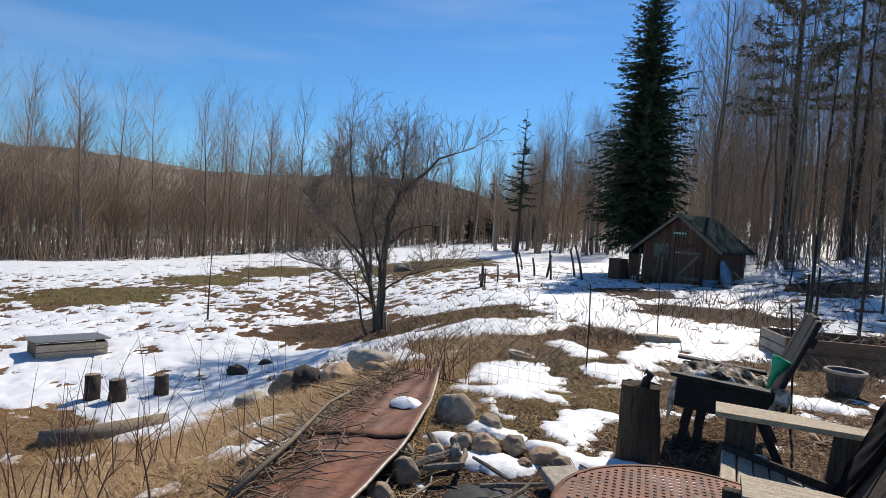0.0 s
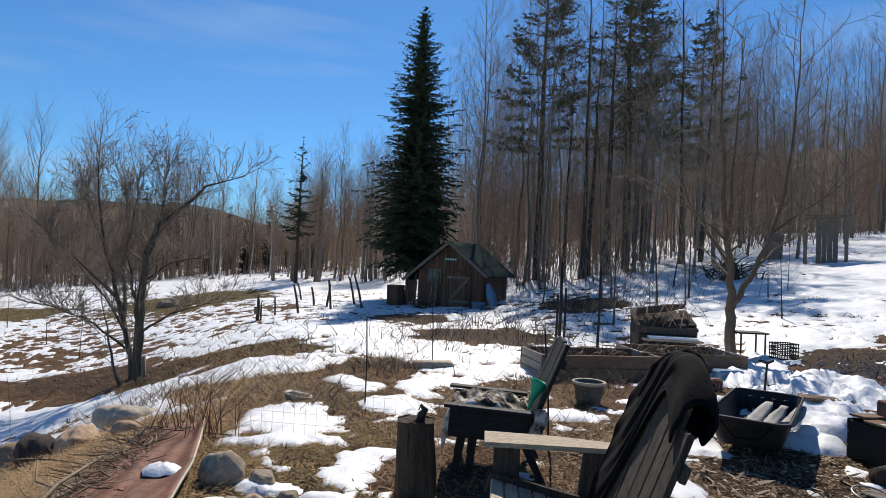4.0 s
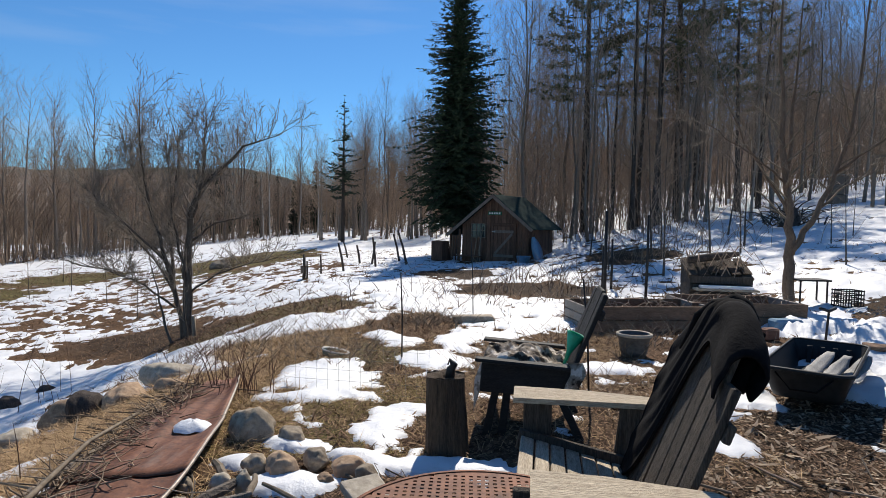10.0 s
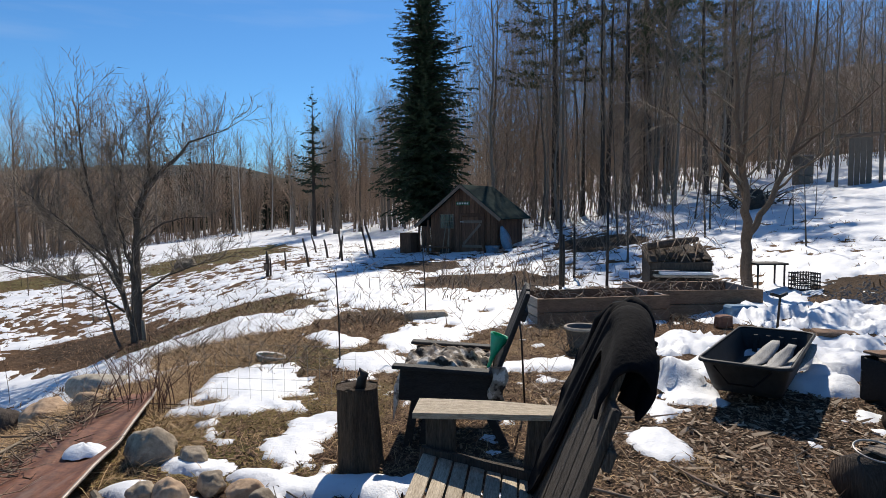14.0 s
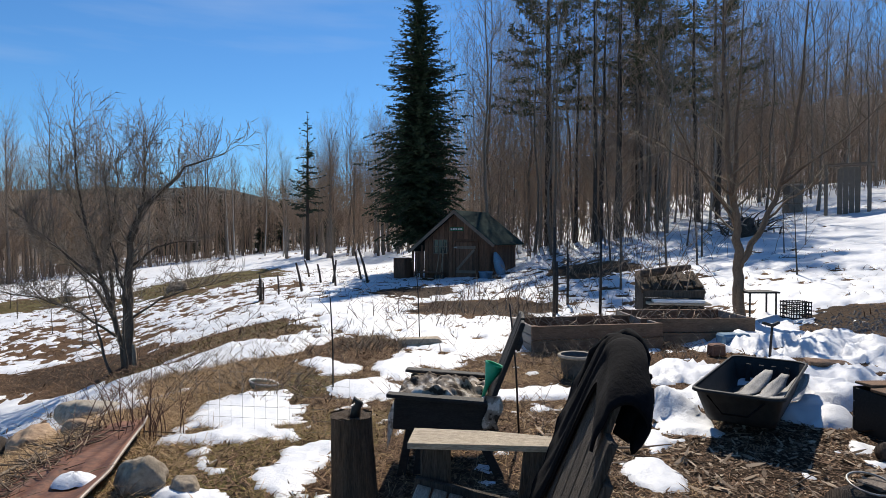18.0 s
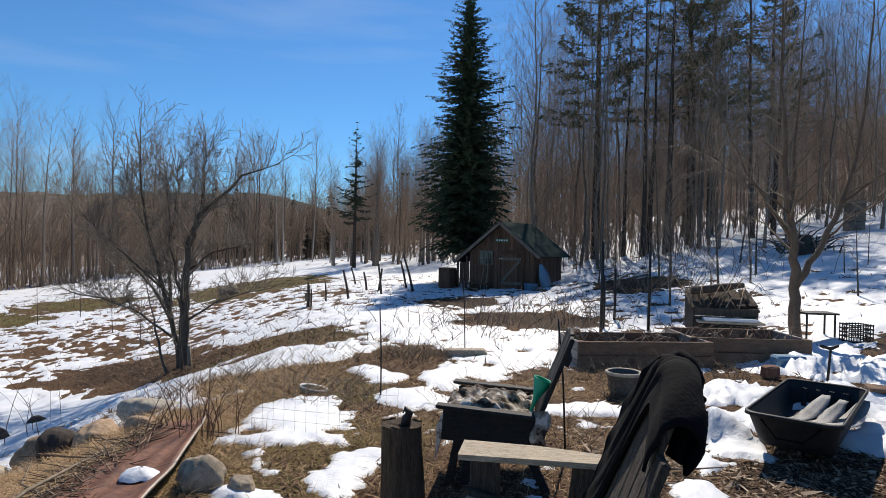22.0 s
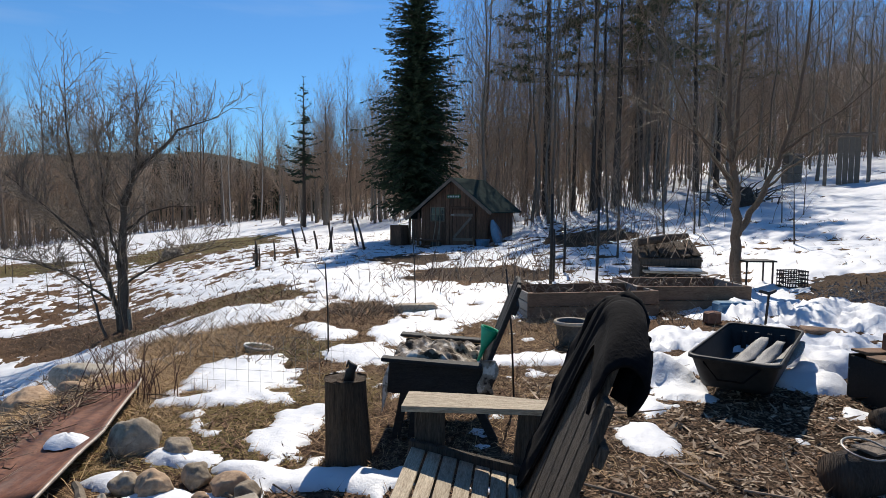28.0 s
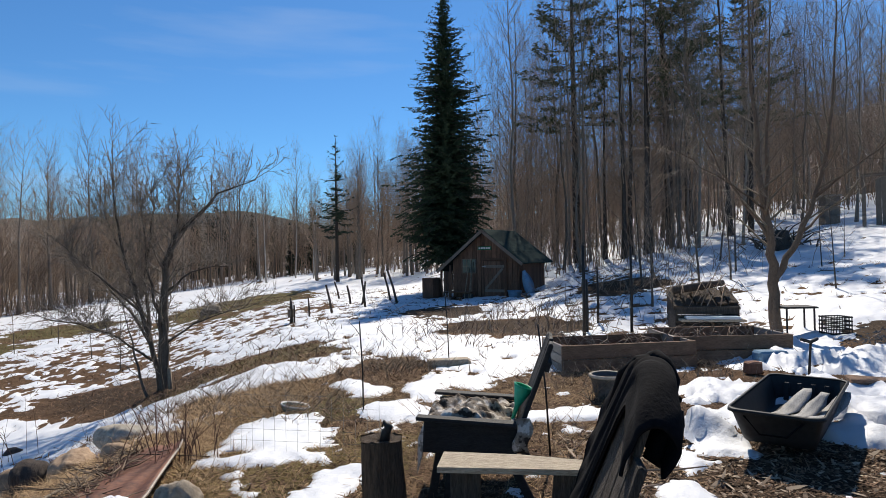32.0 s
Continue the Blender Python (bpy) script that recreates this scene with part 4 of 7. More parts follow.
ash = limb_tree("ash_tree", "young forked tree with grey-brown bark and many side twigs", [
    ([(0, 0, -0.2), (0.0, 0, 0.55), (-0.01, 0, 1.05), (-0.07, 0, 1.6), (-0.16, 0, 2.4), (-0.24, 0.05, 3.4), (-0.32, 0.05, 4.8), (-0.40, 0.05, 7.4)], 0.105, 26),
    ([(0.0, 0, 0.95), (0.16, 0, 1.2), (0.42, 0.0, 1.65), (0.76, 0, 2.4), (1.02, 0, 3.6), (1.22, 0.1, 5.0), (1.3, 0.1, 7.0)], 0.072, 24),
    ([(-0.12, 0, 2.1), (-0.02, 0.1, 3.2), (0.10, 0.2, 4.4), (0.2, 0.2, 6.4)], 0.045, 16),
    ([(-0.06, 0, 1.6), (-0.40, 0.1, 2.3), (-0.80, 0.15, 2.9), (-1.25, 0.2, 3.9), (-1.4, 0.2, 5.0)], 0.032, 14),
    ([(0.72, 0, 2.4), (1.2, -0.1, 2.8), (1.8, -0.1, 3.2), (2.5, -0.2, 3.9)], 0.030, 13),
    ([(0.50, 0, 1.8), (0.95, 0.3, 2.1), (1.55, 0.5, 2.4), (2.2, 0.6, 2.8)], 0.024, 11),
    ([(-0.14, 0, 2.2), (-0.6, -0.2, 2.5), (-1.1, -0.3, 2.8), (-1.7, -0.3, 3.2)], 0.022, 11),
], "bark_ash", "twig_pale", 78, 2, 3, 0.05, 1.0, 0.22, start=0.40, thin=0.006)
ASX, ASY = 5.30, 10.9
ash.matrix_world = pose(ASX, ASY, gz(ASX, ASY))

sapling = make_tree("sapling", "thin leafless sapling standing in the snow", bare_tree_parts(500, 2.4, 0.022, 0.25, 12, 0.22, 0.02, 1, 3, 0.15, 5), "bark_apple", "twig", "saplings in the field")
put_all(sapling, [(-12.0, 13.3, 1.45), (-16.4, 21.1, 0.95), (-16.1, 23.0, 0.85), (-12.4, 19.3, 0.8), (-10.2, 17.2, 0.75), (-18.5, 26, 0.75), (8.2, 14.1, 1.1), (-15.2, 17.0, 0.6), (9.8, 17.5, 1.0), (11.6, 19.5, 0.9)], 2.0, 10)
scrub = make_tree("scrub_tree", "thin scrubby tree on the bank behind the beds", bare_tree_parts(501, 4.2, 0.035, 0.15, 24, 0.22, 0.03, 1, 4, 0.12, 5), "bark_apple", "twig", "scrub on the bank")
put_all(scrub, [(4.6, 15.8, 1.0), (6.2, 16.8, 1.1), (7.5, 18, 0.9), (5.4, 19.5, 1.2), (3.6, 17.6, 0.8), (8.7, 20.5, 1.1), (6.6, 22.5, 1.2), (9.6, 24, 1.2), (4.2, 23.5, 1.0)], 5.0, 12)


# ---- shed ----
def prism(m, outline, y0, y1):
    """An outline in x, z drawn out from y0 to y1."""
    n = len(outline)
    vs = [(x, y0, z) for x, z in outline] + [(x, y1, z) for x, z in outline]
    fs = [tuple(range(n)), tuple(range(2 * n - 1, n - 1, -1))] + [((i + 1) % n, i, n + i, n + (i + 1) % n) for i in range(n)]
    return m.add(vs, fs)


SHX, SHY, SHR = 0.55, 24.75, -28.0
shed = thing("shed", SHX, SHY, gz(SHX, SHY) - 0.02, "small weathered brown board shed with a dark green gabled roof", "shed", rz=SHR)
W2, WALL, APEX, DEEP = 1.5, 1.55, 2.72, 2.7


def roof_z(x):
    return WALL + (APEX - WALL) * (1 - abs(x) / W2)


rs = random.Random(5)
x = -W2
front = new("front_wall")
front.parent = shed
while x < W2 - 0.02:
    w = min(rs.uniform(0.15, 0.21), W2 - x)
    a, b = x + 0.006, x + w - 0.006
    if not (-0.06 < (a + b) / 2 < 0.92):
        zl = 0.0
    else:
        zl = 1.52
    pts = [(a, zl), (b, zl), (b, roof_z(b) - 0.02)] + ([(0, APEX - 0.02)] if a < 0 < b else []) + [(a, roof_z(a) - 0.02)]
    part("board", prism(Mesh(), pts, rs.uniform(-0.012, 0.004), 0.03), M["shed_wood"], front)
    x += w
side = new("side_wall")
side.parent = shed
for k in range(14):
    y0 = 0.03 + k * (DEEP - 0.03) / 14
    part("board", Mesh().box(pose(W2 - 0.012 + rs.uniform(-0.006, 0.006), y0 + 0.095, WALL / 2), 0.028, 0.18, WALL, 0.004), M["shed_wood"], side)
inner = Mesh()
inner.box(pose(-W2 + 0.03, DEEP / 2, WALL / 2), 0.03, DEEP - 0.06, WALL)
prism(inner, [(-W2 + 0.02, 0), (W2 - 0.03, 0), (W2 - 0.03, WALL), (0, APEX - 0.05), (-W2 + 0.02, WALL)], DEEP - 0.04, DEEP)
part("back_wall", inner, M["shed_wood"], shed)
slope = math.atan2(APEX - WALL, W2)
for s, run in ((1, 1.78), (-1, 2.15)):
    ln = run / math.cos(slope)
    r = Mesh()
    m = pose(0, DEEP / 2, APEX + 0.05) @ pose(0, 0, 0, 0, math.degrees(slope) * s, 0)
    r.box(m @ pose(s * ln / 2, 0, 0.0), ln, DEEP + 0.5, 0.045, 0.006)
    slab = part("roof", r, M["roof_green"], shed)
    for k in range(6):
        part("roof_course", Mesh().box(m @ pose(s * (ln * (k + 0.55) / 6), 0, 0.028 + 0.004 * (k % 2)), ln / 6 * 1.02, DEEP + 0.53, 0.014, 0.003), M["roof_green"], slab)
    part("fascia", Mesh().box(m @ pose(s * ln / 2, -DEEP / 2 - 0.265, -0.045), ln, 0.03, 0.12, 0.004), M["shed_trim"], shed, "pale weathered fascia board")
# Door with its brace.
door = part("door", Mesh().box(pose(0.43, -0.004, 0.76), 0.94, 0.02, 1.48), M["shed_wood"], shed)
for k in range(5):
    part("plank", Mesh().box(pose(0.06 + 0.185 * k, -0.022, 0.76), 0.175, 0.022, 1.46, 0.004), M["shed_wood"], door)
for z in (0.3, 1.28):
    part("batten", Mesh().box(pose(0.43, -0.046, z), 0.88, 0.022, 0.11, 0.004), M["shed_trim"], door)
part("brace", Mesh().box(pose(0.43, -0.046, 0.79) @ pose(0, 0, 0, 0, -47, 0), 1.12, 0.02, 0.10, 0.004), M["shed_trim"], door)
part("hinge", Mesh().box(pose(-0.02, -0.06, 1.28), 0.16, 0.012, 0.05, 0.003), M["steel"], door)
for xx in (-0.08, 0.94):
    part("door_post", Mesh().box(pose(xx, -0.035, 0.78), 0.09, 0.05, 1.56, 0.006), M["shed_wood"], shed)
part("lintel", Mesh().box(pose(0.43, -0.04, 1.57), 1.12, 0.05, 0.10, 0.006), M["shed_wood"], shed)
# Window with small panes.
win = part("window", Mesh().box(pose(-0.72, -0.016, 1.30), 0.66, 0.012, 0.56), M["glass"], shed)
for k in range(4):
    part("muntin", Mesh().box(pose(-1.03 + 0.206 * k, -0.035, 1.30), 0.03, 0.03, 0.58, 0.004), M["shed_trim"], win)
for z in (1.02, 1.30, 1.58):
    part("muntin", Mesh().box(pose(-0.72, -0.040, z), 0.66, 0.03, 0.03, 0.004), M["shed_trim"], win)
sign = part("sign", Mesh().box(pose(0.02, -0.05, 2.02), 0.62, 0.025, 0.15, 0.004), M["sign_green"], shed, "small green sign with pale lettering")
for k in range(5):
    part("letter_bar", Mesh().box(pose(-0.2 + 0.11 * k, -0.066, 2.02), 0.07, 0.006, 0.07), M["pale_paint"], sign)
# Porch under the longer eave, with pickets and a low box.
for xx in (-2.05, -1.62):
    part("porch_post", Mesh().tube([(xx, -0.05, 0), (xx + 0.03, -0.05, 1.35)], [0.055, 0.05], 6), M["shed_wood"], shed)
for k in range(5):
    part("picket", Mesh().box(pose(-1.98 + 0.11 * k, -0.10, 0.52 + 0.04 * (k % 2)) @ pose(0, 0, 0, 0, rs.uniform(-4, 4), 0), 0.06, 0.02, 1.02, 0.004), M["shed_wood"], shed)
part("picket_rail", Mesh().box(pose(-1.76, -0.075, 0.22), 0.66, 0.03, 0.07, 0.004), M["shed_wood"], shed)
part("bench", Mesh().box(pose(-1.0, -0.22, 0.24), 1.0, 0.36, 0.05, 0.006), M["shed_wood"], shed)


def at_shed(x, y, z, *turn):
    return pose(SHX, SHY, gz(SHX, SHY) - 0.02, 0, 0, SHR) @ pose(x, y, z, *turn)


box = tagged(part("wooden_bin", Mesh().box(at_shed(-2.45, -0.2, 0.40), 0.55, 0.6, 0.85, 0.02), M["shed_wood"]), "dark wooden bin beside the shed porch", "bin")
for k, (xx, tilt, h) in enumerate(((-0.62, 4, 1.5), (-0.5, -5, 1.35), (-0.80, 3, 1.25))):
    tool = thing("leaning_tool", 0, 0, 0, "long-handled garden tool leaning on the shed wall", "tool", "tools at the shed")
    tool.matrix_world = at_shed(xx, -0.32, 0, -11, tilt, 0)
    part("handle", Mesh().tube([(0, 0, 0), (0.01, 0, h)], [0.018, 0.016], 6), M["twig_pale"], tool)
    part("head", Mesh().box(pose(0, 0, 0.08), 0.18, 0.015, 0.16, 0.004), M["iron"], tool)
m = Mesh()
for k in range(9):
    t = k / 8
    w = 0.30 * math.sin(math.pi * (0.12 + 0.80 * t))
    m.v += [(-w, 0.05 - 0.04 * math.sin(3.1 * t), 1.15 * t), (0, -0.05, 1.15 * t), (w, 0.05 - 0.04 * math.sin(3.1 * t), 1.15 * t), (0, 0.07, 1.15 * t)]
for k in range(8):
    for s in range(4):
        m.f.append((4 * k + s, 4 * k + (s + 1) % 4, 4 * k + 4 + (s + 1) % 4, 4 * k + 4 + s))
        m.smooth.append(True)
blue = tagged(part("plastic_sled", m, M["blue_plastic"]), "pale blue plastic sled leaning on the shed", "sled")
blue.matrix_world = at_shed(1.95, 0.25, 0.0, -12, -10, 70)
tub = tagged(part("tub", Mesh().lathe(I4, [(0.0, 0.0), (0.22, 0.0), (0.28, 0.32), (0.30, 0.33), (0.27, 0.30), (0.21, 0.03), (0.0, 0.03)], 18), M["blue_plastic"]), "small blue plastic tub beside the shed door", "tub")
tub.matrix_world = at_shed(1.45, -0.35, 0.02)


# ---- posts, stakes and fence ----
def stake(x, y, h, r, tx, ty, mat, name, label, group):
    z = gz(x, y)
    m = Mesh().tube([(x, y, z - 0.15), (x + tx * h * 0.5 + 0.01, y + ty * h * 0.5, z + h * 0.5), (x + tx * h, y + ty * h, z + h)], [r * 1.1, r, r * 0.85], 7)
    return tagged(part(name, m, M[mat]), label, "post", group)


for x, y, h, r, tx in ((-5.94, 19.83, 0.71, 0.035, 0.0), (-6.01, 19.91, 0.82, 0.03, 0.02), (-5.85, 19.8, 0.58, 0.03, 0.0), (-5.69, 21.09, 0.69, 0.03, -0.05), (-4.82, 20.9, 1.02, 0.04, -0.22), (-5.1, 25.5, 0.78, 0.045, -0.2), (-4.59, 25.37, 0.92, 0.045, 0.15), (-3.96, 22.51, 1.13, 0.04, -0.12), (-3.4, 25.53, 1.2, 0.045, -0.25), (-2.9, 23.78, 1.35, 0.045, -0.30), (-4.44, 24.33, 0.74, 0.04, 0.2), (-6.22, 28.48, 0.84, 0.04, -0.3)):
    stake(x, y, h, r, tx, 0.0, "bark_dark", "fence_post", "weathered grey fence post leaning in the snow", "old fence posts")
bird = thing("wooden_box", -5.99, 19.87, gz(-5.99, 19.87) + 0.30, "small grey wooden box fixed on a post", "box")
part("body", Mesh().box(I4, 0.16, 0.14, 0.22, 0.008), M["shed_trim"], bird)
part("lid", Mesh().box(pose(0, -0.01, 0.125), 0.20, 0.18, 0.025, 0.004), M["shed_wood"], bird)
for x, y, h in ((1.80, 9.9, 1.75), (3.2, 12.4, 1.75), (2.35, 12.6, 1.1), (2.9, 14.2, 1.2)):
    stake(x, y, h, 0.028, 0.005, 0.0, "iron", "fence_stake", "dark metal fence stake standing upright", "metal stakes")
for x, y, h, tx in ((-1.14, 6.3, 0.95, -0.03), (0.62, 4.9, 1.05, -0.08), (-0.35, 9.2, 1.3, -0.05)):
    stake(x, y, h, 0.008, tx, 0.0, "iron", "garden_rod", "thin rusty rod stuck in the garden soil", "garden rods")
mesh_fence = thing("wire_fence", 0, 0, 0, "low wire mesh fence round a garden patch", "fence")
fa, fb = Vector((-2.05, 5.05, 0)), Vector((-0.75, 4.85, 0))
wires = Mesh()
for k in range(14):
    p = fa.lerp(fb, k / 13)
    z = gz(p.x, p.y)
    wires.tube([(p.x, p.y, z), (p.x, p.y, z + 0.50)], [0.0011, 0.0011], 3, False)
for k in range(6):
    wires.tube([(fa.x + (fb.x - fa.x) * q / 6, fa.y + (fb.y - fa.y) * q / 6, gz(fa.x, fa.y) + 0.02 + 0.095 * k) for q in range(7)], [0.0011] * 7, 3, False)
part("mesh", wires, M["steel"], mesh_fence)


# ---- raised beds, cold frame, small tables ----
def raised_bed(label, x, y, ang, length, width, h, rows):
    t = thing("raised_bed", x, y, gz(x, y) - 0.03, label, "raised bed", "raised beds", rz=ang)
    bh = h / rows
    for side_y in (0.02, width - 0.02):
        for k in range(rows):
            part("side_board", Mesh().box(pose(length / 2, side_y, bh * (k + 0.5)), length, 0.038, bh - 0.008, 0.005, 0.002), M["bed_wood"], t)
    for side_x in (0.02, length - 0.02):
        for k in range(rows * 2 - 1):
            eh = h / (rows * 2 - 1)
            part("end_board", Mesh().box(pose(side_x, width / 2, eh * (k + 0.5)), 0.036, width - 0.08, eh - 0.014, 0.005, 0.002), M["bed_end"], t, "pale grey end board")
    for cx in (0.06, length - 0.06):
        for cy in (0.06, width - 0.06):
            part("corner_post", Mesh().box(pose(cx, cy, h / 2), 0.07, 0.07, h, 0.006), M["bed_wood"], t)
    soil = Mesh()
    n = 14
    for i in range(n + 1):
        for j in range(5):
            soil.v.append((0.05 + (length - 0.1) * i / n, 0.05 + (width - 0.1) * j / 4, h * 0.62 + 0.04 * math.sin(i * 1.9 + j * 2.3)))
    soil.f = [(i * 5 + j, (i + 1) * 5 + j, (i + 1) * 5 + j + 1, i * 5 + j + 1) for i in range(n) for j in range(4)]
    soil.smooth = [True] * len(soil.f)
    part("soil", soil, M["soil"], t, "dark bare garden soil")
    rb = random.Random(int(x * 100))
    for k in range(40):
        w, ln = rb.uniform(0, 6.28), rb.uniform(0.2, 0.7)
        p = Vector((rb.uniform(0.1, length - 0.1), rb.uniform(0.1, width - 0.1), h * 0.62))
        q = p + Vector((math.cos(w) * ln, math.sin(w) * ln * 0.6, rb.uniform(0.05, 0.32)))
        part("dead_stalk", Mesh().tube([p, p.lerp(q, 0.5) + Vector((0, 0, 0.10)), q], [0.008, 0.007, 0.003], 4, False), M["twig" if k % 3 else "twig_pale"], t)
    return t


raised_bed("long raised garden bed of brown boards with pale slatted end", 1.22, 8.35, 10, 1.95, 0.95, 0.40, 2)
raised_bed("long raised garden bed of brown weathered boards", 2.95, 9.05, 3, 1.75, 1.15, 0.42, 2)

cf = thing("cold_frame", 4.55, 12.3, gz(4.55, 12.3), "dark wooden cold frame under loose planks and dead vines", "cold frame", rz=-8)
for k in range(3):
    part("front_board", Mesh().box(pose(0, -0.45, 0.10 + 0.16 * k), 1.15, 0.04, 0.15, 0.006, 0.004), M["dark_wood"], cf)
    part("back_board", Mesh().box(pose(0, 0.45, 0.13 + 0.24 * k), 1.15, 0.04, 0.23, 0.006, 0.004), M["dark_wood"], cf)
for s in (-1, 1):
    m = Mesh()
    prism(m, [(-0.43, 0.02), (0.43, 0.02), (0.43, 0.76), (-0.43, 0.48)], -0.02, 0.02)
    o = part("side_board", m, M["dark_wood"], cf)
    o.matrix_local = pose(s * 0.55, 0, 0, 0, 0, 90)
part("lid", Mesh().box(pose(0, 0.0, 0.60) @ pose(0, 0, 0, 18, 0, 0), 1.2, 0.96, 0.04, 0.01, 0.01), M["log_wood"], cf)
for k in range(6):
    part("lid_plank", Mesh().box(pose(-0.50 + 0.20 * k, 0.0, 0.64 + 0.02 * (k % 3)) @ pose(0, 0, 0, 17 + 3 * (k % 2), 0, 2 * (k % 3) - 2), 0.17, 1.0 - 0.12 * (k % 3), 0.03, 0.006, 0.004), M["log_wood"], cf)
part("old_log", Mesh().tube([(-0.55, -0.1, 0.78), (0.0, 0.0, 0.86), (0.45, 0.12, 0.92)], [0.07, 0.085, 0.05], 9), M["bark_dark"], cf)
rc_ = random.Random(12)
for k in range(26):
    w = rc_.uniform(0, 6.28)
    px, py = rc_.uniform(-0.6, 0.6), rc_.uniform(-0.5, 0.4)
    part("dead_vine", Mesh().tube([(px, py, 0.62 + 0.3 * py), (px + 0.3 * math.cos(w), py + 0.2 * math.sin(w), 0.85 + rc_.uniform(0, 0.25)), (px + 0.6 * math.cos(w), py + 0.45 * math.sin(w) - 0.1, 0.75 + rc_.uniform(-0.35, 0.2))], [0.012, 0.009, 0.004], 4, False), M["twig"], cf)
part("snow_strip", Mesh().box(pose(0.05, -0.62, 0.30), 0.95, 0.24, 0.05, 0.02), M["snow"], cf, "strip of white snow on the ledge")
part("ledge", Mesh().box(pose(0.05, -0.6, 0.25), 1.15, 0.3, 0.04, 0.006), M["weathered_wood"], cf)

mt = thing("garden_table", 5.62, 10.85, gz(5.62, 10.85), "low dark metal garden table standing in snow", "table")
part("tabletop", Mesh().box(pose(0, 0, 0.46), 0.56, 0.42, 0.03, 0.006), M["iron"], mt)
for sx in (-0.23, 0.23):
    for sy in (-0.16, 0.16):
        part("leg", Mesh().tube([(sx, sy, 0), (sx, sy, 0.45)], [0.016, 0.016], 6), M["iron"], mt)
cr = thing("milk_crate", 6.0, 10.35, gz(6.0, 10.35), "black plastic lattice crate on the snow", "crate", rz=8)
cr.scale = (0.78, 0.78, 0.86)
for s in (-1, 1):
    for k in range(5):
        part("slat", Mesh().box(pose(0, s * 0.20, 0.03 + 0.075 * k), 0.46, 0.012, 0.022), M["black_plastic"], cr)
        part("slat", Mesh().box(pose(s * 0.23, 0, 0.03 + 0.075 * k), 0.012, 0.40, 0.022), M["black_plastic"], cr)
    for k in range(7):
        part("rib", Mesh().box(pose(-0.21 + 0.07 * k, s * 0.204, 0.175), 0.016, 0.010, 0.35), M["black_plastic"], cr)
        if k < 6:
            part("rib", Mesh().box(pose(s * 0.234, -0.17 + 0.068 * k, 0.175), 0.010, 0.016, 0.35), M["black_plastic"], cr)
part("base", Mesh().box(pose(0, 0, 0.012), 0.45, 0.39, 0.015), M["black_plastic"], cr)

pot = thing("plant_pot", 1.50, 6.85, gz(1.50, 6.85), "grey round plant pot with dead stems in it", "pot")
part("body", Mesh().lathe(I4, [(0.0, 0.01), (0.135, 0.0), (0.158, 0.08), (0.180, 0.22), (0.198, 0.225), (0.200, 0.262), (0.172, 0.264), (0.160, 0.20)], 28), M["pot_dark"], pot)
part("soil", Mesh().lathe(I4, [(0.163, 0.20), (0.08, 0.215), (0.0, 0.21)], 20), M["soil"], pot)
part("rim", Mesh().lathe(pose(0, 0, 0.250), [(0.170, 0.012), (0.186, 0.020), (0.204, 0.012), (0.206, -0.015), (0.170, -0.01)], 28), M["stone_pale"], pot, "pale chipped rim")

blk = tagged(part("clay_pot", Mesh().box(pose(3.62, 8.05, gz(3.62, 8.05) + 0.09, 0, 0, 15), 0.20, 0.15, 0.16, 0.02, 0.006), M["terracotta"]), "broken reddish clay pot half sunk in snow", "pot")
tagged(part("blue_bin", Mesh().box(pose(4.2, 8.8, gz(4.2, 8.8) + 0.12, 0, 0, 5), 0.42, 0.25, 0.16, 0.03), M["blue_plastic"]), "low blue plastic bin against the raised bed", "bin")
tagged(part("loose_board", Mesh().box(pose(4.15, 6.55, gz(4.15, 6.55) + 0.20, 3, 2, -14), 0.42, 0.20, 0.05, 0.01, 0.004), M["bed_wood"]), "short brown board lying on the snow bank", "board")
tagged(part("flat_stone", Mesh().box(pose(-0.35, 9.0, gz(-0.35, 9.0) + 0.05, 0, 0, 8), 0.62, 0.25, 0.14, 0.04, 0.015), M["stone"]), "flat brown stone edging at the garden snow", "stone")
bs = thing("hand_tool", 4.05, 7.55, gz(4.05, 7.55), "dark garden fork stuck upright in the snow", "tool", rz=20)
part("handle", Mesh().tube([(0, 0, -0.1), (0.05, 0, 0.46)], [0.018, 0.016], 6), M["bark_dark"], bs)
part("grip", Mesh().tube([(-0.10, 0, 0.50), (0.05, 0, 0.46), (0.18, 0.02, 0.49)], [0.02, 0.022, 0.02], 6), M["iron"], bs)

hut = thing("play_tower", 18.3, 27.6, gz(18.3, 27.6) - 0.05, "tall grey wooden tower on the snowy slope", "tower", rz=-30)
for k in range(4):
    part("board", Mesh().box(pose(-0.33 + 0.22 * k, -0.4, 1.05), 0.21, 0.03, 2.1, 0.006), M["shed_trim"], hut)
for sx, sy in ((-0.85, -0.4), (0.75, -0.4), (0.85, 0.4), (-0.85, 0.4)):
    part("post", Mesh().box(pose(sx, sy, 1.1), 0.12, 0.12, 2.3, 0.008), M["shed_trim"], hut)
part("top", Mesh().box(pose(0, 0, 2.25), 1.9, 1.0, 0.06, 0.008), M["shed_trim"], hut)
bh = thing("bee_box", 19.0, 33.2, gz(19.0, 33.2), "stack of grey wooden boxes under bare trees", "box stack")
for k in range(3):
    part("box", Mesh().box(pose(0.02 * k, 0, 0.25 + 0.5 * k), 0.8, 0.6, 0.48, 0.02), M["shed_trim"], bh)
part("lid", Mesh().box(pose(0.03, 0, 1.55), 0.95, 0.75, 0.06, 0.01), M["bed_end"], bh)
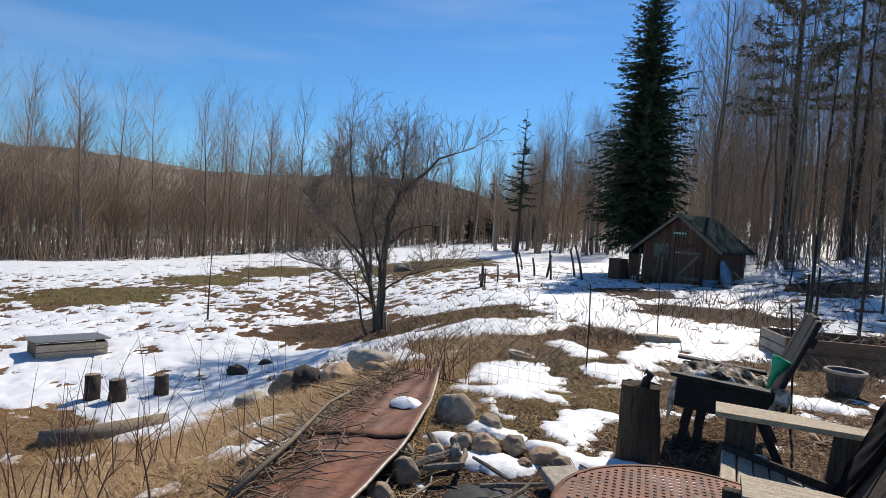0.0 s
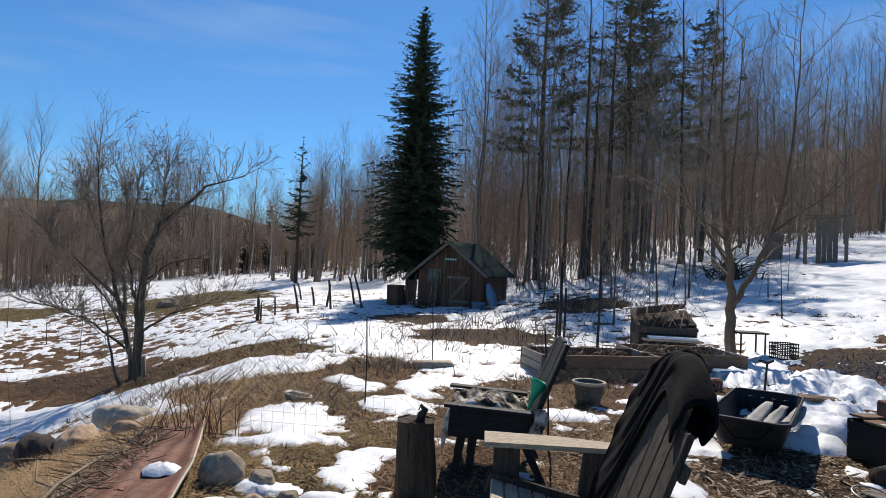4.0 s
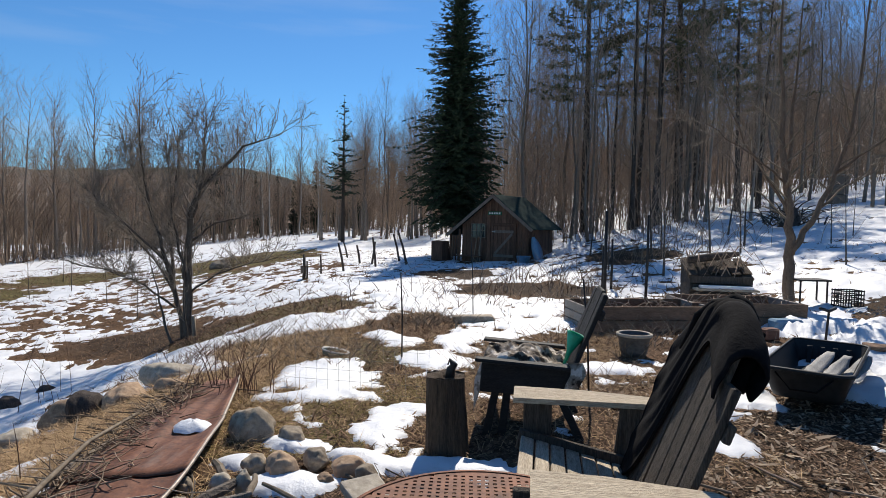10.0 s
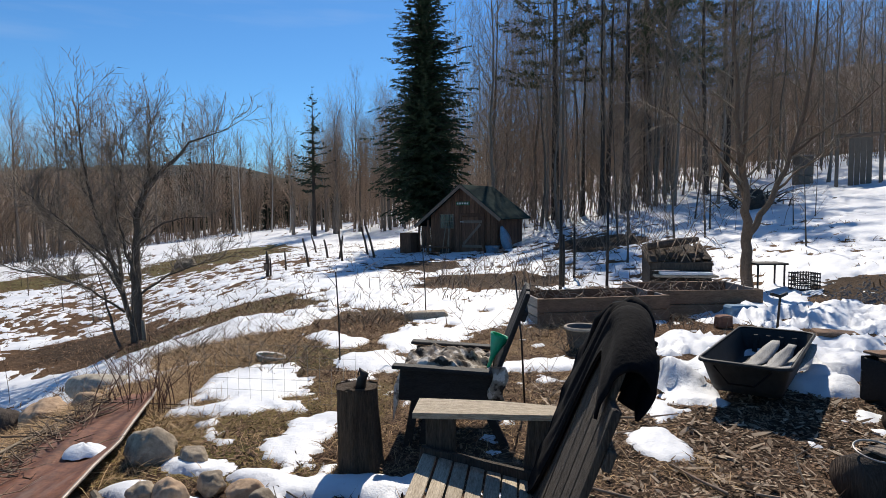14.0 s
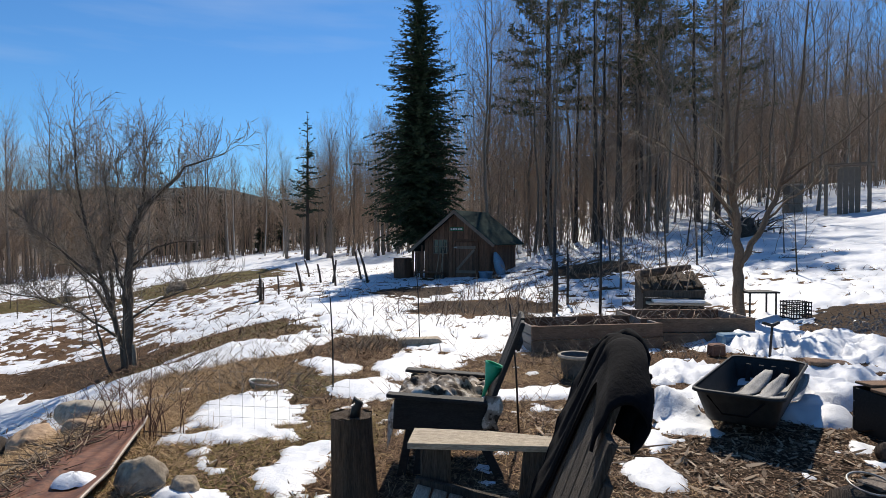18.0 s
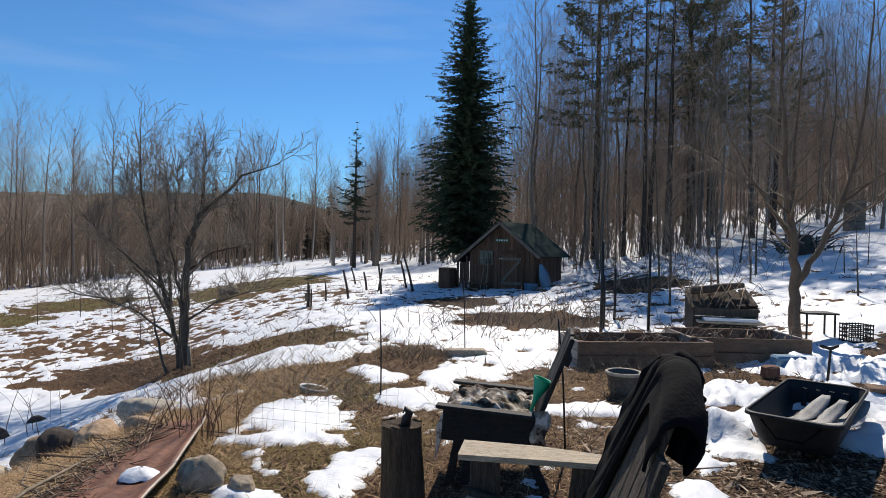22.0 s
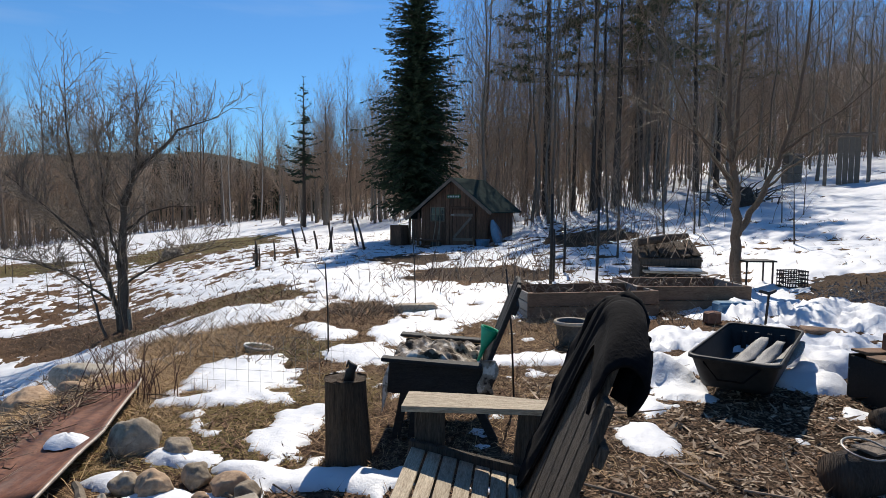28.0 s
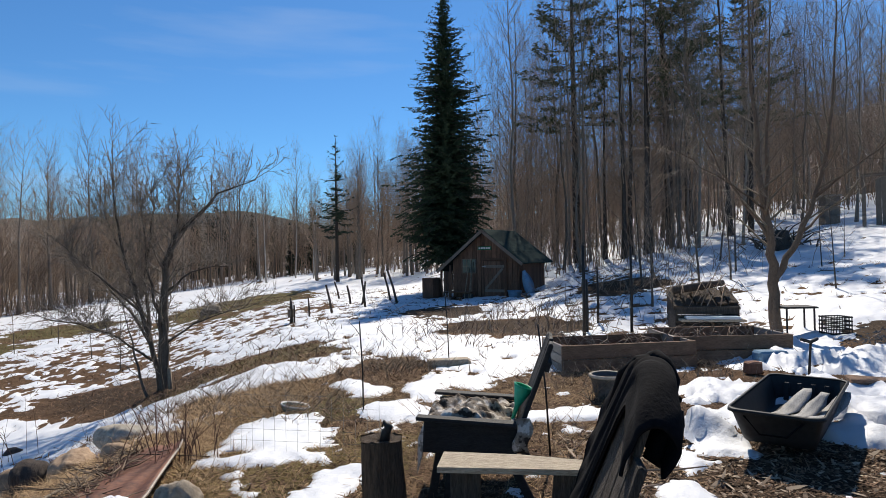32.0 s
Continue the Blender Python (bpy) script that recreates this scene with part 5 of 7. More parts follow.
st = thing("brush_heap", 12.4, 25.0, gz(12.4, 25.0), "dark stump and brush heap on the snow bank", "stump")
part("stump", Mesh().tube([(0, 0, -0.1), (0.02, 0, 0.4), (0.05, 0.03, 0.75)], [0.42, 0.34, 0.26], 10), M["bark_dark"], st)
rs = random.Random(5)
for k in range(70):
    w, e = rs.uniform(0, 6.28), rs.uniform(0, 6.28)
    r, ln = rs.uniform(0.1, 1.3), rs.uniform(0.4, 1.5)
    p = Vector((r * math.cos(w), r * math.sin(w), rs.uniform(0, 0.5) * (1.4 - r)))
    q = p + Vector((math.cos(e) * ln, math.sin(e) * ln, rs.uniform(0.0, 0.8)))
    part("stick", Mesh().tube([p, p.lerp(q, 0.5) + Vector((0, 0, 0.12)), q], [0.035, 0.025, 0.008], 4, False), M["bark_dark" if k % 3 else "twig"], st)


# ---- seats ----
def plank(m, outline, z0, z1):
    """An outline in x, y between two heights."""
    n = len(outline)
    vs = [(x, y, z0) for x, y in outline] + [(x, y, z1) for x, y in outline]
    fs = [tuple(range(n - 1, -1, -1)), tuple(range(n, 2 * n))] + [(i, (i + 1) % n, n + (i + 1) % n, n + i) for i in range(n)]
    return m.add(vs, fs)


def adirondack(name, label, x, y, rz, arm, wood, half, hgt, back_top, back_mat, arm_mat):
    """A low slatted garden chair that looks along its -x."""
    c = thing(name, x, y, gz(x, y), label, "chair", rz=rz)
    for s in (-1, 1):
        a = Mesh()
        fx = -0.34 if s > 0 else -0.22
        plank(a, [(fx, s * half - 0.115), (fx - 0.005, s * half + 0.125), (0.05, s * half + 0.12), (0.42, s * half + 0.06), (0.50, s * half - 0.02), (0.40, s * half - 0.075)], hgt - 0.028, hgt)
        part("arm", a, M[arm_mat], c, "pale weathered armrest board" if arm_mat == "weathered_wood" else "")
        # Legs take a dark wood below pale arms: their shade is put into colour.
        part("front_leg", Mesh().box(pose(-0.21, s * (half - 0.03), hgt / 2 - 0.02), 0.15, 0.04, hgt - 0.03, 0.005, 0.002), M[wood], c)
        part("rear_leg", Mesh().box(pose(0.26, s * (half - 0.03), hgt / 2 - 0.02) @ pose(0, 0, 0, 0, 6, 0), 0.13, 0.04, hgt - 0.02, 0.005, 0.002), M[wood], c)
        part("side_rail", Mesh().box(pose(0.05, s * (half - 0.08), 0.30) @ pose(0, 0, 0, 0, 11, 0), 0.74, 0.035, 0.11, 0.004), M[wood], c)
    n = 8
    for k in range(n):
        px = -0.26 + 0.079 * k
        part("seat_slat", Mesh().box(pose(px, 0, 0.375 - 0.018 * k) @ pose(0, 0, 0, 0, 11, 0), 0.070, 2 * half - 0.10, 0.022, 0.004, 0.0015), M["slat_wood"], c)
    lean = math.atan2(back_top[0] - 0.24, back_top[1] - 0.24)
    boards = 7
    ln = math.hypot(back_top[0] - 0.24, back_top[1] - 0.24)
    for k in range(boards):
        v = (-0.5 + (k + 0.5) / boards) * (2 * half - 0.24)
        cut = ln * (1.0 - 0.46 * (abs(v) / half) ** 2.0)
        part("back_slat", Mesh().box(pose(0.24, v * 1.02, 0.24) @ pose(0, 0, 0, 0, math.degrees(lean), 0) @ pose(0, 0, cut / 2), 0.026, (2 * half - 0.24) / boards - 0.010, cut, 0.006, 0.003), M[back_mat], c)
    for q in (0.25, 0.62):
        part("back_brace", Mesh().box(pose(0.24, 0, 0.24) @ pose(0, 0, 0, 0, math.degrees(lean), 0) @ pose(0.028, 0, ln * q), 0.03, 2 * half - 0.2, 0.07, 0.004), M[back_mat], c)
    return c, lean, ln


CHX, CHY, CHR = 0.105, 2.45, -7.0
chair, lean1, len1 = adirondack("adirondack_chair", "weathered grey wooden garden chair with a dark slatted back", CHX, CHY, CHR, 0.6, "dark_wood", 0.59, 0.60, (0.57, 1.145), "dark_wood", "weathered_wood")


def cloth(nu, nv, place, mat, name, thick=0.012):
    m = Mesh()
    for side_ in (0, 1):
        for i in range(nu + 1):
            for j in range(nv + 1):
                m.v.append(tuple(place(i / nu, j / nv, side_ * thick)))
    n, w = (nu + 1) * (nv + 1), nv + 1
    for i in range(nu):
        for j in range(nv):
            q = (i * w + j, i * w + j + 1, (i + 1) * w + j + 1, (i + 1) * w + j)
            m.f.append(q)
            m.f.append(tuple(n + k for k in q[::-1]))
    for i in range(nu):
        for j in (0, nv):
            m.f.append((i * w + j, (i + 1) * w + j, n + (i + 1) * w + j, n + i * w + j))
    for j in range(nv):
        for i in (0, nu):
            m.f.append((i * w + j, i * w + j + 1, n + i * w + j + 1, n + i * w + j))
    m.smooth = [True] * len(m.f)
    return part(name, m, mat)


def jacket_at(u, v, lift):
    """Over the top of the chair's back: u from the seat side over the top and down behind; v across."""
    lat = -0.37 + 0.83 * v
    hang = 0.10 + 0.13 * min(1.0, v * 2.5) + 0.03 * math.sin(v * 5.0)
    low = min(1.0, max(0.0, (v - 0.34) / 0.46))
    front = 0.13 + 0.66 * low * low * (3 - 2 * low) + 0.015 * math.sin(v * 11)
    crest = 0.20
    s = u * (front + crest + hang)
    ridge_ = 0.0035 * math.sin(s * 40 + 3 * v) + 0.004 * math.sin(s * 19 - 4 * v + 1.0)
    fold = ridge_ + 0.008 * noise.noise(Vector((u * 6, v * 5, 2.0))) + 0.003 * math.sin(v * 17 + u * 3)
    ca, sa = math.cos(lean1), math.sin(lean1)
    top = len1 * (1.02 - 0.46 * (abs(lat) / 0.59) ** 2.0)
    if s < front:
        t = top - front + s
        off = 0.026 + lift + fold
        return Vector((0.24 + sa * t - ca * off, lat, 0.24 + ca * t + sa * off))
    r = s - front
    rad = 0.062 + lift + fold
    cx, cz = 0.24 + sa * top + ca * 0.036, 0.24 + ca * top - sa * 0.036
    if r < crest:
        a = math.pi - lean1 - (r / crest) * (math.pi - lean1 + 0.1)
        return Vector((cx + rad * math.cos(a), lat, cz + rad * math.sin(a)))
    d = r - crest
    return Vector((cx + rad - 0.38 * d + fold * 0.6, lat + 0.02 * math.sin(d * 9), cz - 0.006 - d))


jacket = cloth(46, 40, jacket_at, M["black_cloth"], "jacket")
tagged(jacket, "black cloth jacket draped over the chair back", "jacket")
jacket.matrix_world = pose(CHX, CHY, gz(CHX, CHY), 0, 0, CHR)
cp = [jacket_at(0.62 + 0.06 * math.sin(q * 0.9), 0.22 + 0.05 * q, 0.010) for q in range(13)]
part("collar", Mesh().tube(cp, [0.010 + 0.016 * math.sin(math.pi * (q + 0.5) / 13) for q in range(13)], 8), M["black_cloth"], jacket)
root = jacket_at(0.70, 0.20, 0.0)
arm_line = [root + Vector((0.012 * math.sin(q * 1.1) - 0.020 * q, -0.008 * q, 0.01 - 0.045 * q)) for q in range(5)]
part("sleeve", Mesh().tube(arm_line, [0.030, 0.040, 0.044, 0.042, 0.034], 12), M["black_cloth"], jacket)

# Second seat, dark, with splayed legs.
FX, FY = 0.02, 4.35
far = thing("garden_chair", FX, FY, gz(FX, FY), "black weathered wooden garden chair with deep sides and splayed legs", "chair", rz=-6)
for s in (-1, 1):
    part("side_panel", Mesh().box(pose(0.0, s * 0.36, 0.42) @ pose(0, 0, 0, 0, 3, 0), 0.62, 0.035, 0.20, 0.006, 0.004), M["black_wood"], far)
    part("arm", Mesh().box(pose(-0.02, s * 0.38, 0.545) @ pose(0, 0, 0, 0, 3, 0), 0.66, 0.10, 0.025, 0.006, 0.003), M["black_wood"], far)
    for (x0, x1) in ((-0.20, -0.27), (0.22, 0.40), (-0.12, -0.16)):
        part("leg", Mesh().box(pose((x0 + x1) / 2, s * 0.33, 0.18) @ pose(0, 0, 0, 0, math.degrees(math.atan2(x0 - x1, 0.36)), 0), 0.055, 0.035, 0.42, 0.004), M["black_wood"], far)
for k in range(6):
    part("seat_slat", Mesh().box(pose(-0.26 + 0.10 * k, 0, 0.40 - 0.012 * k), 0.085, 0.70, 0.02, 0.004), M["black_wood"], far)
for k in range(4):
    part("back_slat", Mesh().box(pose(0.28, -0.255 + 0.17 * k, 0.36) @ pose(0, 0, 0, 0, 21, 0) @ pose(0, 0, 0.37), 0.028, 0.16, 0.76 - 0.03 * abs(k - 1.5), 0.006, 0.003), M["black_wood"], far)
part("back_brace", Mesh().box(pose(0.28, 0, 0.36) @ pose(0, 0, 0, 0, 21, 0) @ pose(0.03, 0, 0.58), 0.03, 0.66, 0.07, 0.004), M["black_wood"], far)


def blanket_at(u, v, lift):
    x = -0.36 + 0.66 * u
    y = -0.42 + 0.72 * v
    n = noise.noise(Vector((u * 4.2, v * 4.2, 3.1)))
    n2 = noise.noise(Vector((u * 11, v * 9, 1.7)))
    n3 = noise.noise(Vector((u * 23, v * 19, 5.7)))
    z = 0.49 + 0.09 * n + 0.040 * abs(n2) + 0.006 * n3 + 0.10 * math.sin(math.pi * u) * math.sin(math.pi * min(1, v * 1.2))
    if v < 0.16:
        z -= (0.16 - v) * (0.35 + 0.8 * (u < 0.25) * (0.25 - u) * 4 + 0.5 * (u > 0.86))
        y = -0.42 + 0.72 * 0.16 - (0.16 - v) * 0.22
    if u < 0.10:
        z -= (0.10 - u) * 1.3
    return Vector((x, y, z + lift))


bl = cloth(64, 64, blanket_at, M["camo_cloth"], "blanket")
tagged(bl, "crumpled grey-brown patterned blanket heaped on the dark chair", "blanket")
bl.matrix_world = pose(FX, FY, gz(FX, FY), 0, 0, -6)
fn = thing("funnel", 0.30, 4.10, 0.60, "bright green plastic funnel standing on the blanket", "funnel", rx=180, ry=20)
fn.scale = (0.8, 0.8, 1.0)
part("cone", Mesh().lathe(I4, [(0.075, -0.14), (0.070, -0.14), (0.018, 0.0), (0.012, 0.0), (0.010, 0.09), (0.014, 0.09), (0.022, 0.0), (0.078, -0.13), (0.075, -0.14)], 24), M["green_plastic"], fn)
part("rim", Mesh().lathe(pose(0, 0, -0.138), [(0.068, 0.0), (0.084, 0.003), (0.084, -0.010), (0.068, -0.008), (0.068, 0.0)], 24), M["green_plastic"], fn)
strap = tagged(part("strap", cloth(12, 6, lambda u, v, l: Vector((0.27 + 0.10 * v + 0.02 * math.sin(u * 6), 3.95 - l - 0.03 * math.sin(u * 3.1), 0.56 - 0.22 * u)), M["camo_cloth"], "strap_mesh").data, None), "pale striped cloth hanging from the dark chair", "cloth")
bpy.data.objects.remove(bpy.data.objects["strap_mesh"])


# ---- log seat, table, rusty sheet ----
lg = thing("log_post", -0.545, 3.72, gz(-0.545, 3.72), "upright dark cracked log post with a jagged top", "log")
m = Mesh()
rl = random.Random(8)
sides, rows = 30, 12
for i in range(rows + 1):
    t = i / rows
    for s in range(sides):
        w = 2 * math.pi * s / sides
        groove = 0.010 * math.sin(w * 7 + 0.6 * math.sin(t * 5)) + 0.006 * math.sin(w * 15 + t * 3)
        r = 0.122 + groove + 0.022 * (1 - t) ** 2.2 + rl.uniform(-0.002, 0.002)
        top = 0.525 + 0.008 * math.sin(w * 3) + 0.004 * math.sin(w * 9)
        m.v.append((r * math.cos(w) - 0.02 * t, r * math.sin(w), -0.03 + (top + 0.03) * t))
m.f = [(i * sides + s, i * sides + (s + 1) % sides, (i + 1) * sides + (s + 1) % sides, (i + 1) * sides + s) for i in range(rows) for s in range(sides)]
m.smooth = [True] * len(m.f)
part("trunk", m, M["log_wood"], lg)
m = Mesh()
for i, rr in enumerate((0.128, 0.08, 0.03, 0.0)):
    for s in range(sides):
        w = 2 * math.pi * s / sides
        m.v.append((rr * math.cos(w) - 0.02, rr * math.sin(w), 0.521 + 0.004 * math.sin(w * 5 + i) - 0.012 * (i == 2)))
m.f = [(i * sides + s, i * sides + (s + 1) % sides, (i + 1) * sides + (s + 1) % sides, (i + 1) * sides + s) for i in range(3) for s in range(sides)]
m.smooth = [False] * len(m.f)
part("end_grain", m, M["log_wood"], lg)
hook = tagged(part("iron_hook", Mesh().tube([(-0.54, 3.70, gz(-0.54, 3.7) + 0.50), (-0.53, 3.70, gz(-0.54, 3.7) + 0.57), (-0.51, 3.69, gz(-0.54, 3.7) + 0.60), (-0.54, 3.68, gz(-0.54, 3.7) + 0.635), (-0.55, 3.69, gz(-0.54, 3.7) + 0.60)], [0.035, 0.03, 0.026, 0.014, 0.006], 7), M["iron"]), "rusty iron fitting lying on the log post", "fitting")

TX, TY, TZ, TR = -0.35, 1.70, 0.50, 0.52
table = thing("round_table", TX, TY, gz(TX, TY), "round rusty perforated steel garden table", "table")


def perforated(r, z, pitch):
    """A disc of square holes: a bar grid with its bars as thin plates, cut at the rim."""
    m = Mesh()
    n = int(2 * r / pitch) + 2
    h = pitch * 0.27
    nodes = {}

    def corner(i, j, a, b):
        key = (i, j, a, b)
        if key not in nodes:
            px, py = (i - n / 2) * pitch + a * h, (j - n / 2) * pitch + b * h
            d = math.hypot(px, py)
            if d > r:
                px, py = px * r / d, py * r / d
            nodes[key] = len(m.v)
            m.v.append((px, py, z))
        return nodes[key]

    def inside(i, j):
        return math.hypot((i - n / 2) * pitch, (j - n / 2) * pitch) < r + pitch * 0.4

    for i in range(n + 1):
        for j in range(n + 1):
            if not inside(i, j):
                continue
            m.f.append((corner(i, j, -1, -1), corner(i, j, 1, -1), corner(i, j, 1, 1), corner(i, j, -1, 1)))
            if inside(i + 1, j):
                m.f.append((corner(i, j, 1, -1), corner(i + 1, j, -1, -1), corner(i + 1, j, -1, 1), corner(i, j, 1, 1)))
            if inside(i, j + 1):
                m.f.append((corner(i, j, -1, 1), corner(i, j, 1, 1), corner(i, j + 1, 1, -1), corner(i, j + 1, -1, -1)))
            if inside(i + 1, j) and inside(i, j + 1) and math.hypot((i + 0.5 - n / 2) * pitch, (j + 0.5 - n / 2) * pitch) > r - pitch * 0.7:
                m.f.append((corner(i, j, 1, 1), corner(i + 1, j, -1, 1), corner(i + 1, j + 1, -1, -1), corner(i, j + 1, 1, -1)))
    m.smooth = [False] * len(m.f)
    return m


tt = part("tabletop", perforated(TR - 0.012, TZ, 0.0315), M["rust"], table)
sol = tt.modifiers.new("sheet", "SOLIDIFY")
sol.thickness = 0.003
part("rim", Mesh().lathe(I4, [(TR - 0.016, TZ + 0.004), (TR, TZ + 0.003), (TR + 0.004, TZ - 0.006), (TR, TZ - 0.035), (TR - 0.006, TZ - 0.035), (TR - 0.006, TZ - 0.006), (TR - 0.016, TZ + 0.004)], 72), M["rust"], table)
for k in range(4):
    w = radians(45 + 90 * k)
    part("leg", Mesh().tube([(0.40 * math.cos(w), 0.40 * math.sin(w), TZ - 0.02), (0.34 * math.cos(w), 0.34 * math.sin(w), 0.2), (0.44 * math.cos(w), 0.44 * math.sin(w), 0.0)], [0.013, 0.013, 0.013], 8), M["rust"], table)
drift = thing("driftwood", TX, TY, gz(TX, TY) + TZ, "knobbly pale piece of driftwood on the table", "driftwood")
rl = random.Random(4)
for k in range(9):
    w = rl.uniform(0, 6.28)
    p = Vector((rl.uniform(-0.10, 0.10), rl.uniform(-0.06, 0.04), 0.02))
    q = p + Vector((math.cos(w) * 0.09, math.sin(w) * 0.06, rl.uniform(0.0, 0.05)))
    part("knot", Mesh().tube([p, p.lerp(q, 0.5) + Vector((0, 0, 0.015)), q], [0.018, 0.022, 0.008], 6), M["twig_pale"], drift)

# Rusty sheet: a long trough of thin metal, bent along its edges.
sh = thing("rusty_sheet", 0, 0, 0, "long bent rusty sheet of roofing metal lying on the ground", "metal sheet")


def sheet_line(t):
    """Both edges of the sheet at t along it, from the far end."""
    return -2.45 - 0.38 * max(0.0, 1 - t) ** 0.6, -1.86 - 0.62 * max(0.0, 1 - t) ** 1.8, 4.95 - 3.2 * t


def sheet_panel(t0, t1, lift):
    m = Mesh()
    nu, nv = 18, 20
    for i in range(nu + 1):
        t = t0 + (t1 - t0) * i / nu
        xl, xr, cy = sheet_line(t)
        for j in range(nv + 1):
            v = j / nv
            curl = 0.035 * max(0.0, v - 0.86) / 0.14
            z = gz((xl + xr) / 2, cy) + 0.05 + lift + 0.05 * v + curl + 0.03 * (1 - t) + 0.010 * math.sin(t * 19 + v * 4) + 0.005 * math.sin(v * 26 + t * 8)
            z += 0.014 * math.exp(-((v - 0.42) / 0.03) ** 2)
            m.v.append((xl + (xr - xl) * v, cy + 0.12 * v, z))
    m.f = [(i * (nv + 1) + j, i * (nv + 1) + j + 1, (i + 1) * (nv + 1) + j + 1, (i + 1) * (nv + 1) + j) for i in range(nu) for j in range(nv)]
    m.smooth = [True] * len(m.f)
    return m


for t0, t1, lift in ((0.0, 0.66, 0.012), (0.64, 1.15, 0.0)):
    o = part("panel", sheet_panel(t0, t1, lift), M["rust"], sh)
    s = o.modifiers.new("sheet", "SOLIDIFY")
    s.thickness = 0.006
edge = []
for k in range(25):
    t = 1.15 * k / 24
    xl, xr, cy = sheet_line(t)
    edge.append((xr + 0.004, cy + 0.12, gz((xl + xr) / 2, cy) + 0.142 + 0.03 * (1 - t) + 0.010 * math.sin(t * 19 + 4)))
part("folded_edge", Mesh().tube(edge, [0.011] * 25, 6), M["rust_edge"], sh, "bare pale folded metal edge")
m = Mesh()
for i in range(8):
    for j in range(24):
        w = 2 * math.pi * j / 24
        r = 0.115 * i / 7 * (1 + 0.35 * noise.noise(Vector((math.cos(w) * 1.4, math.sin(w) * 1.4, 7.0))))
        m.v.append((-2.27 + r * math.cos(w) * 1.15, 3.72 + r * math.sin(w), gz(-2.27, 3.72) + 0.10 + 0.055 * (1 - (i / 7) ** 2.5) + 0.012 * noise.noise(Vector((r * 20, w * 2, 3.0)))))
m.f = [(i * 24 + j, i * 24 + (j + 1) % 24, (i + 1) * 24 + (j + 1) % 24, (i + 1) * 24 + j) for i in range(7) for j in range(24)]
m.smooth = [True] * len(m.f)
tagged(part("snow_lump", m, M["snow"]), "small melting lump of snow on the rusty sheet", "snow lump")


# ---- stones ----
def rock(x, y, sx, sy, sz, seed, mat, label, name="rock", group="stones of the fire ring", sink=0.25, turn=0.0, cuts=4):
    bm = bmesh.new()
    bmesh.ops.create_icosphere(bm, subdivisions=cuts, radius=1.0)
    off = Vector((seed * 3.7, seed * 1.3, seed * 2.1))
    for v in bm.verts:
        d = v.co.normalized()
        r = 1 + 0.30 * noise.noise(d * 1.1 + off) + 0.12 * noise.noise(d * 2.6 + off) + 0.035 * noise.noise(d * 7 + off)
        p = d * r
        for n in range(3):
            ax = Vector((math.sin(seed * 2.3 + n * 2.1), math.cos(seed * 1.7 + n * 1.3), math.sin(seed + n) * 0.7)).normalized()
            over = p.dot(ax) - 0.80
            if over > 0:
                p -= ax * over * 0.75
        v.co = Vector((p.x * sx, p.y * sy, p.z * sz))
    me = bpy.data.meshes.new(name)
    bm.to_mesh(me)
    bm.free()
    me.polygons.foreach_set("use_smooth", [True] * len(me.polygons))
    me.materials.append(M[mat])
    ob = new(name, me)
    ob.matrix_world = pose(x, y, gz(x, y) + sz * (1 - 2 * sink), 0, 0, turn)
    return tagged(ob, label, "rock", group)


for i, (x, y, sx, sy, sz, mat) in enumerate(((-1.88, 3.78, 0.175, 0.15, 0.16, "stone"), (-1.50, 3.20, 0.115, 0.10, 0.10, "stone_tan"), (-1.67, 3.24, 0.09, 0.085, 0.08, "stone"), (-1.34, 3.36, 0.10, 0.09, 0.09, "stone"), (-1.13, 3.27, 0.115, 0.10, 0.085, "stone_tan"), (-0.99, 3.16, 0.085, 0.08, 0.08, "stone"), (-1.82, 2.62, 0.10, 0.09, 0.10, "stone"), (-1.86, 2.34, 0.09, 0.085, 0.075, "stone"), (-1.75, 2.95, 0.08, 0.07, 0.09, "stone_pale"), (-1.62, 2.92, 0.05, 0.05, 0.12, "stone_pale"), (-1.22, 3.12, 0.06, 0.06, 0.05, "stone_tan"), (-1.60, 3.75, 0.13, 0.10, 0.08, "stone"), (-1.55, 2.05, 0.12, 0.10, 0.08, "stone_tan"), (-1.10, 2.2, 0.12, 0.11, 0.08, "stone_tan"), (-1.95, 2.95, 0.07, 0.05, 0.06, "stone"))):
    rock(x, y, sx * 0.86, sy * 0.86, sz * 0.88, i + 1, mat, "rounded grey fieldstone of the fire ring" if mat == "stone" else "rounded tan fieldstone of the fire ring", turn=i * 47)
for i, (x, y, sx, sy, sz, mat) in enumerate(((-3.92, 6.72, 0.36, 0.24, 0.16, "stone_pale"), (-4.85, 6.25, 0.30, 0.22, 0.18, "stone_tan"), (-5.2, 5.9, 0.22, 0.2, 0.14, "stone_pale"), (-4.05, 5.95, 0.24, 0.2, 0.16, "stone_tan"), (-4.4, 5.85, 0.22, 0.2, 0.24, "bark_dark"), (-3.45, 5.75, 0.15, 0.14, 0.10, "stone_tan"), (-12.2, 28, 0.5, 0.4, 0.3, "stone"), (-7.75, 9.0, 0.2, 0.16, 0.16, "bark_dark"), (-7.75, 9.9, 0.16, 0.14, 0.1, "bark_dark"))):
    rock(x, y, sx, sy, sz, i + 31, mat, "pale lichened boulder at the edge of the bank", "boulder", "boulders of the bank", 0.3, i * 31)
slab = tagged(part("concrete_slab", Mesh().box(pose(-0.92, 2.86, gz(-0.92, 2.86) + 0.06, 12, 0, 35), 0.22, 0.30, 0.06, 0.01, 0.004), M["stone_pale"]), "pale broken slab leaning at the fire ring", "slab")
pit = Mesh()
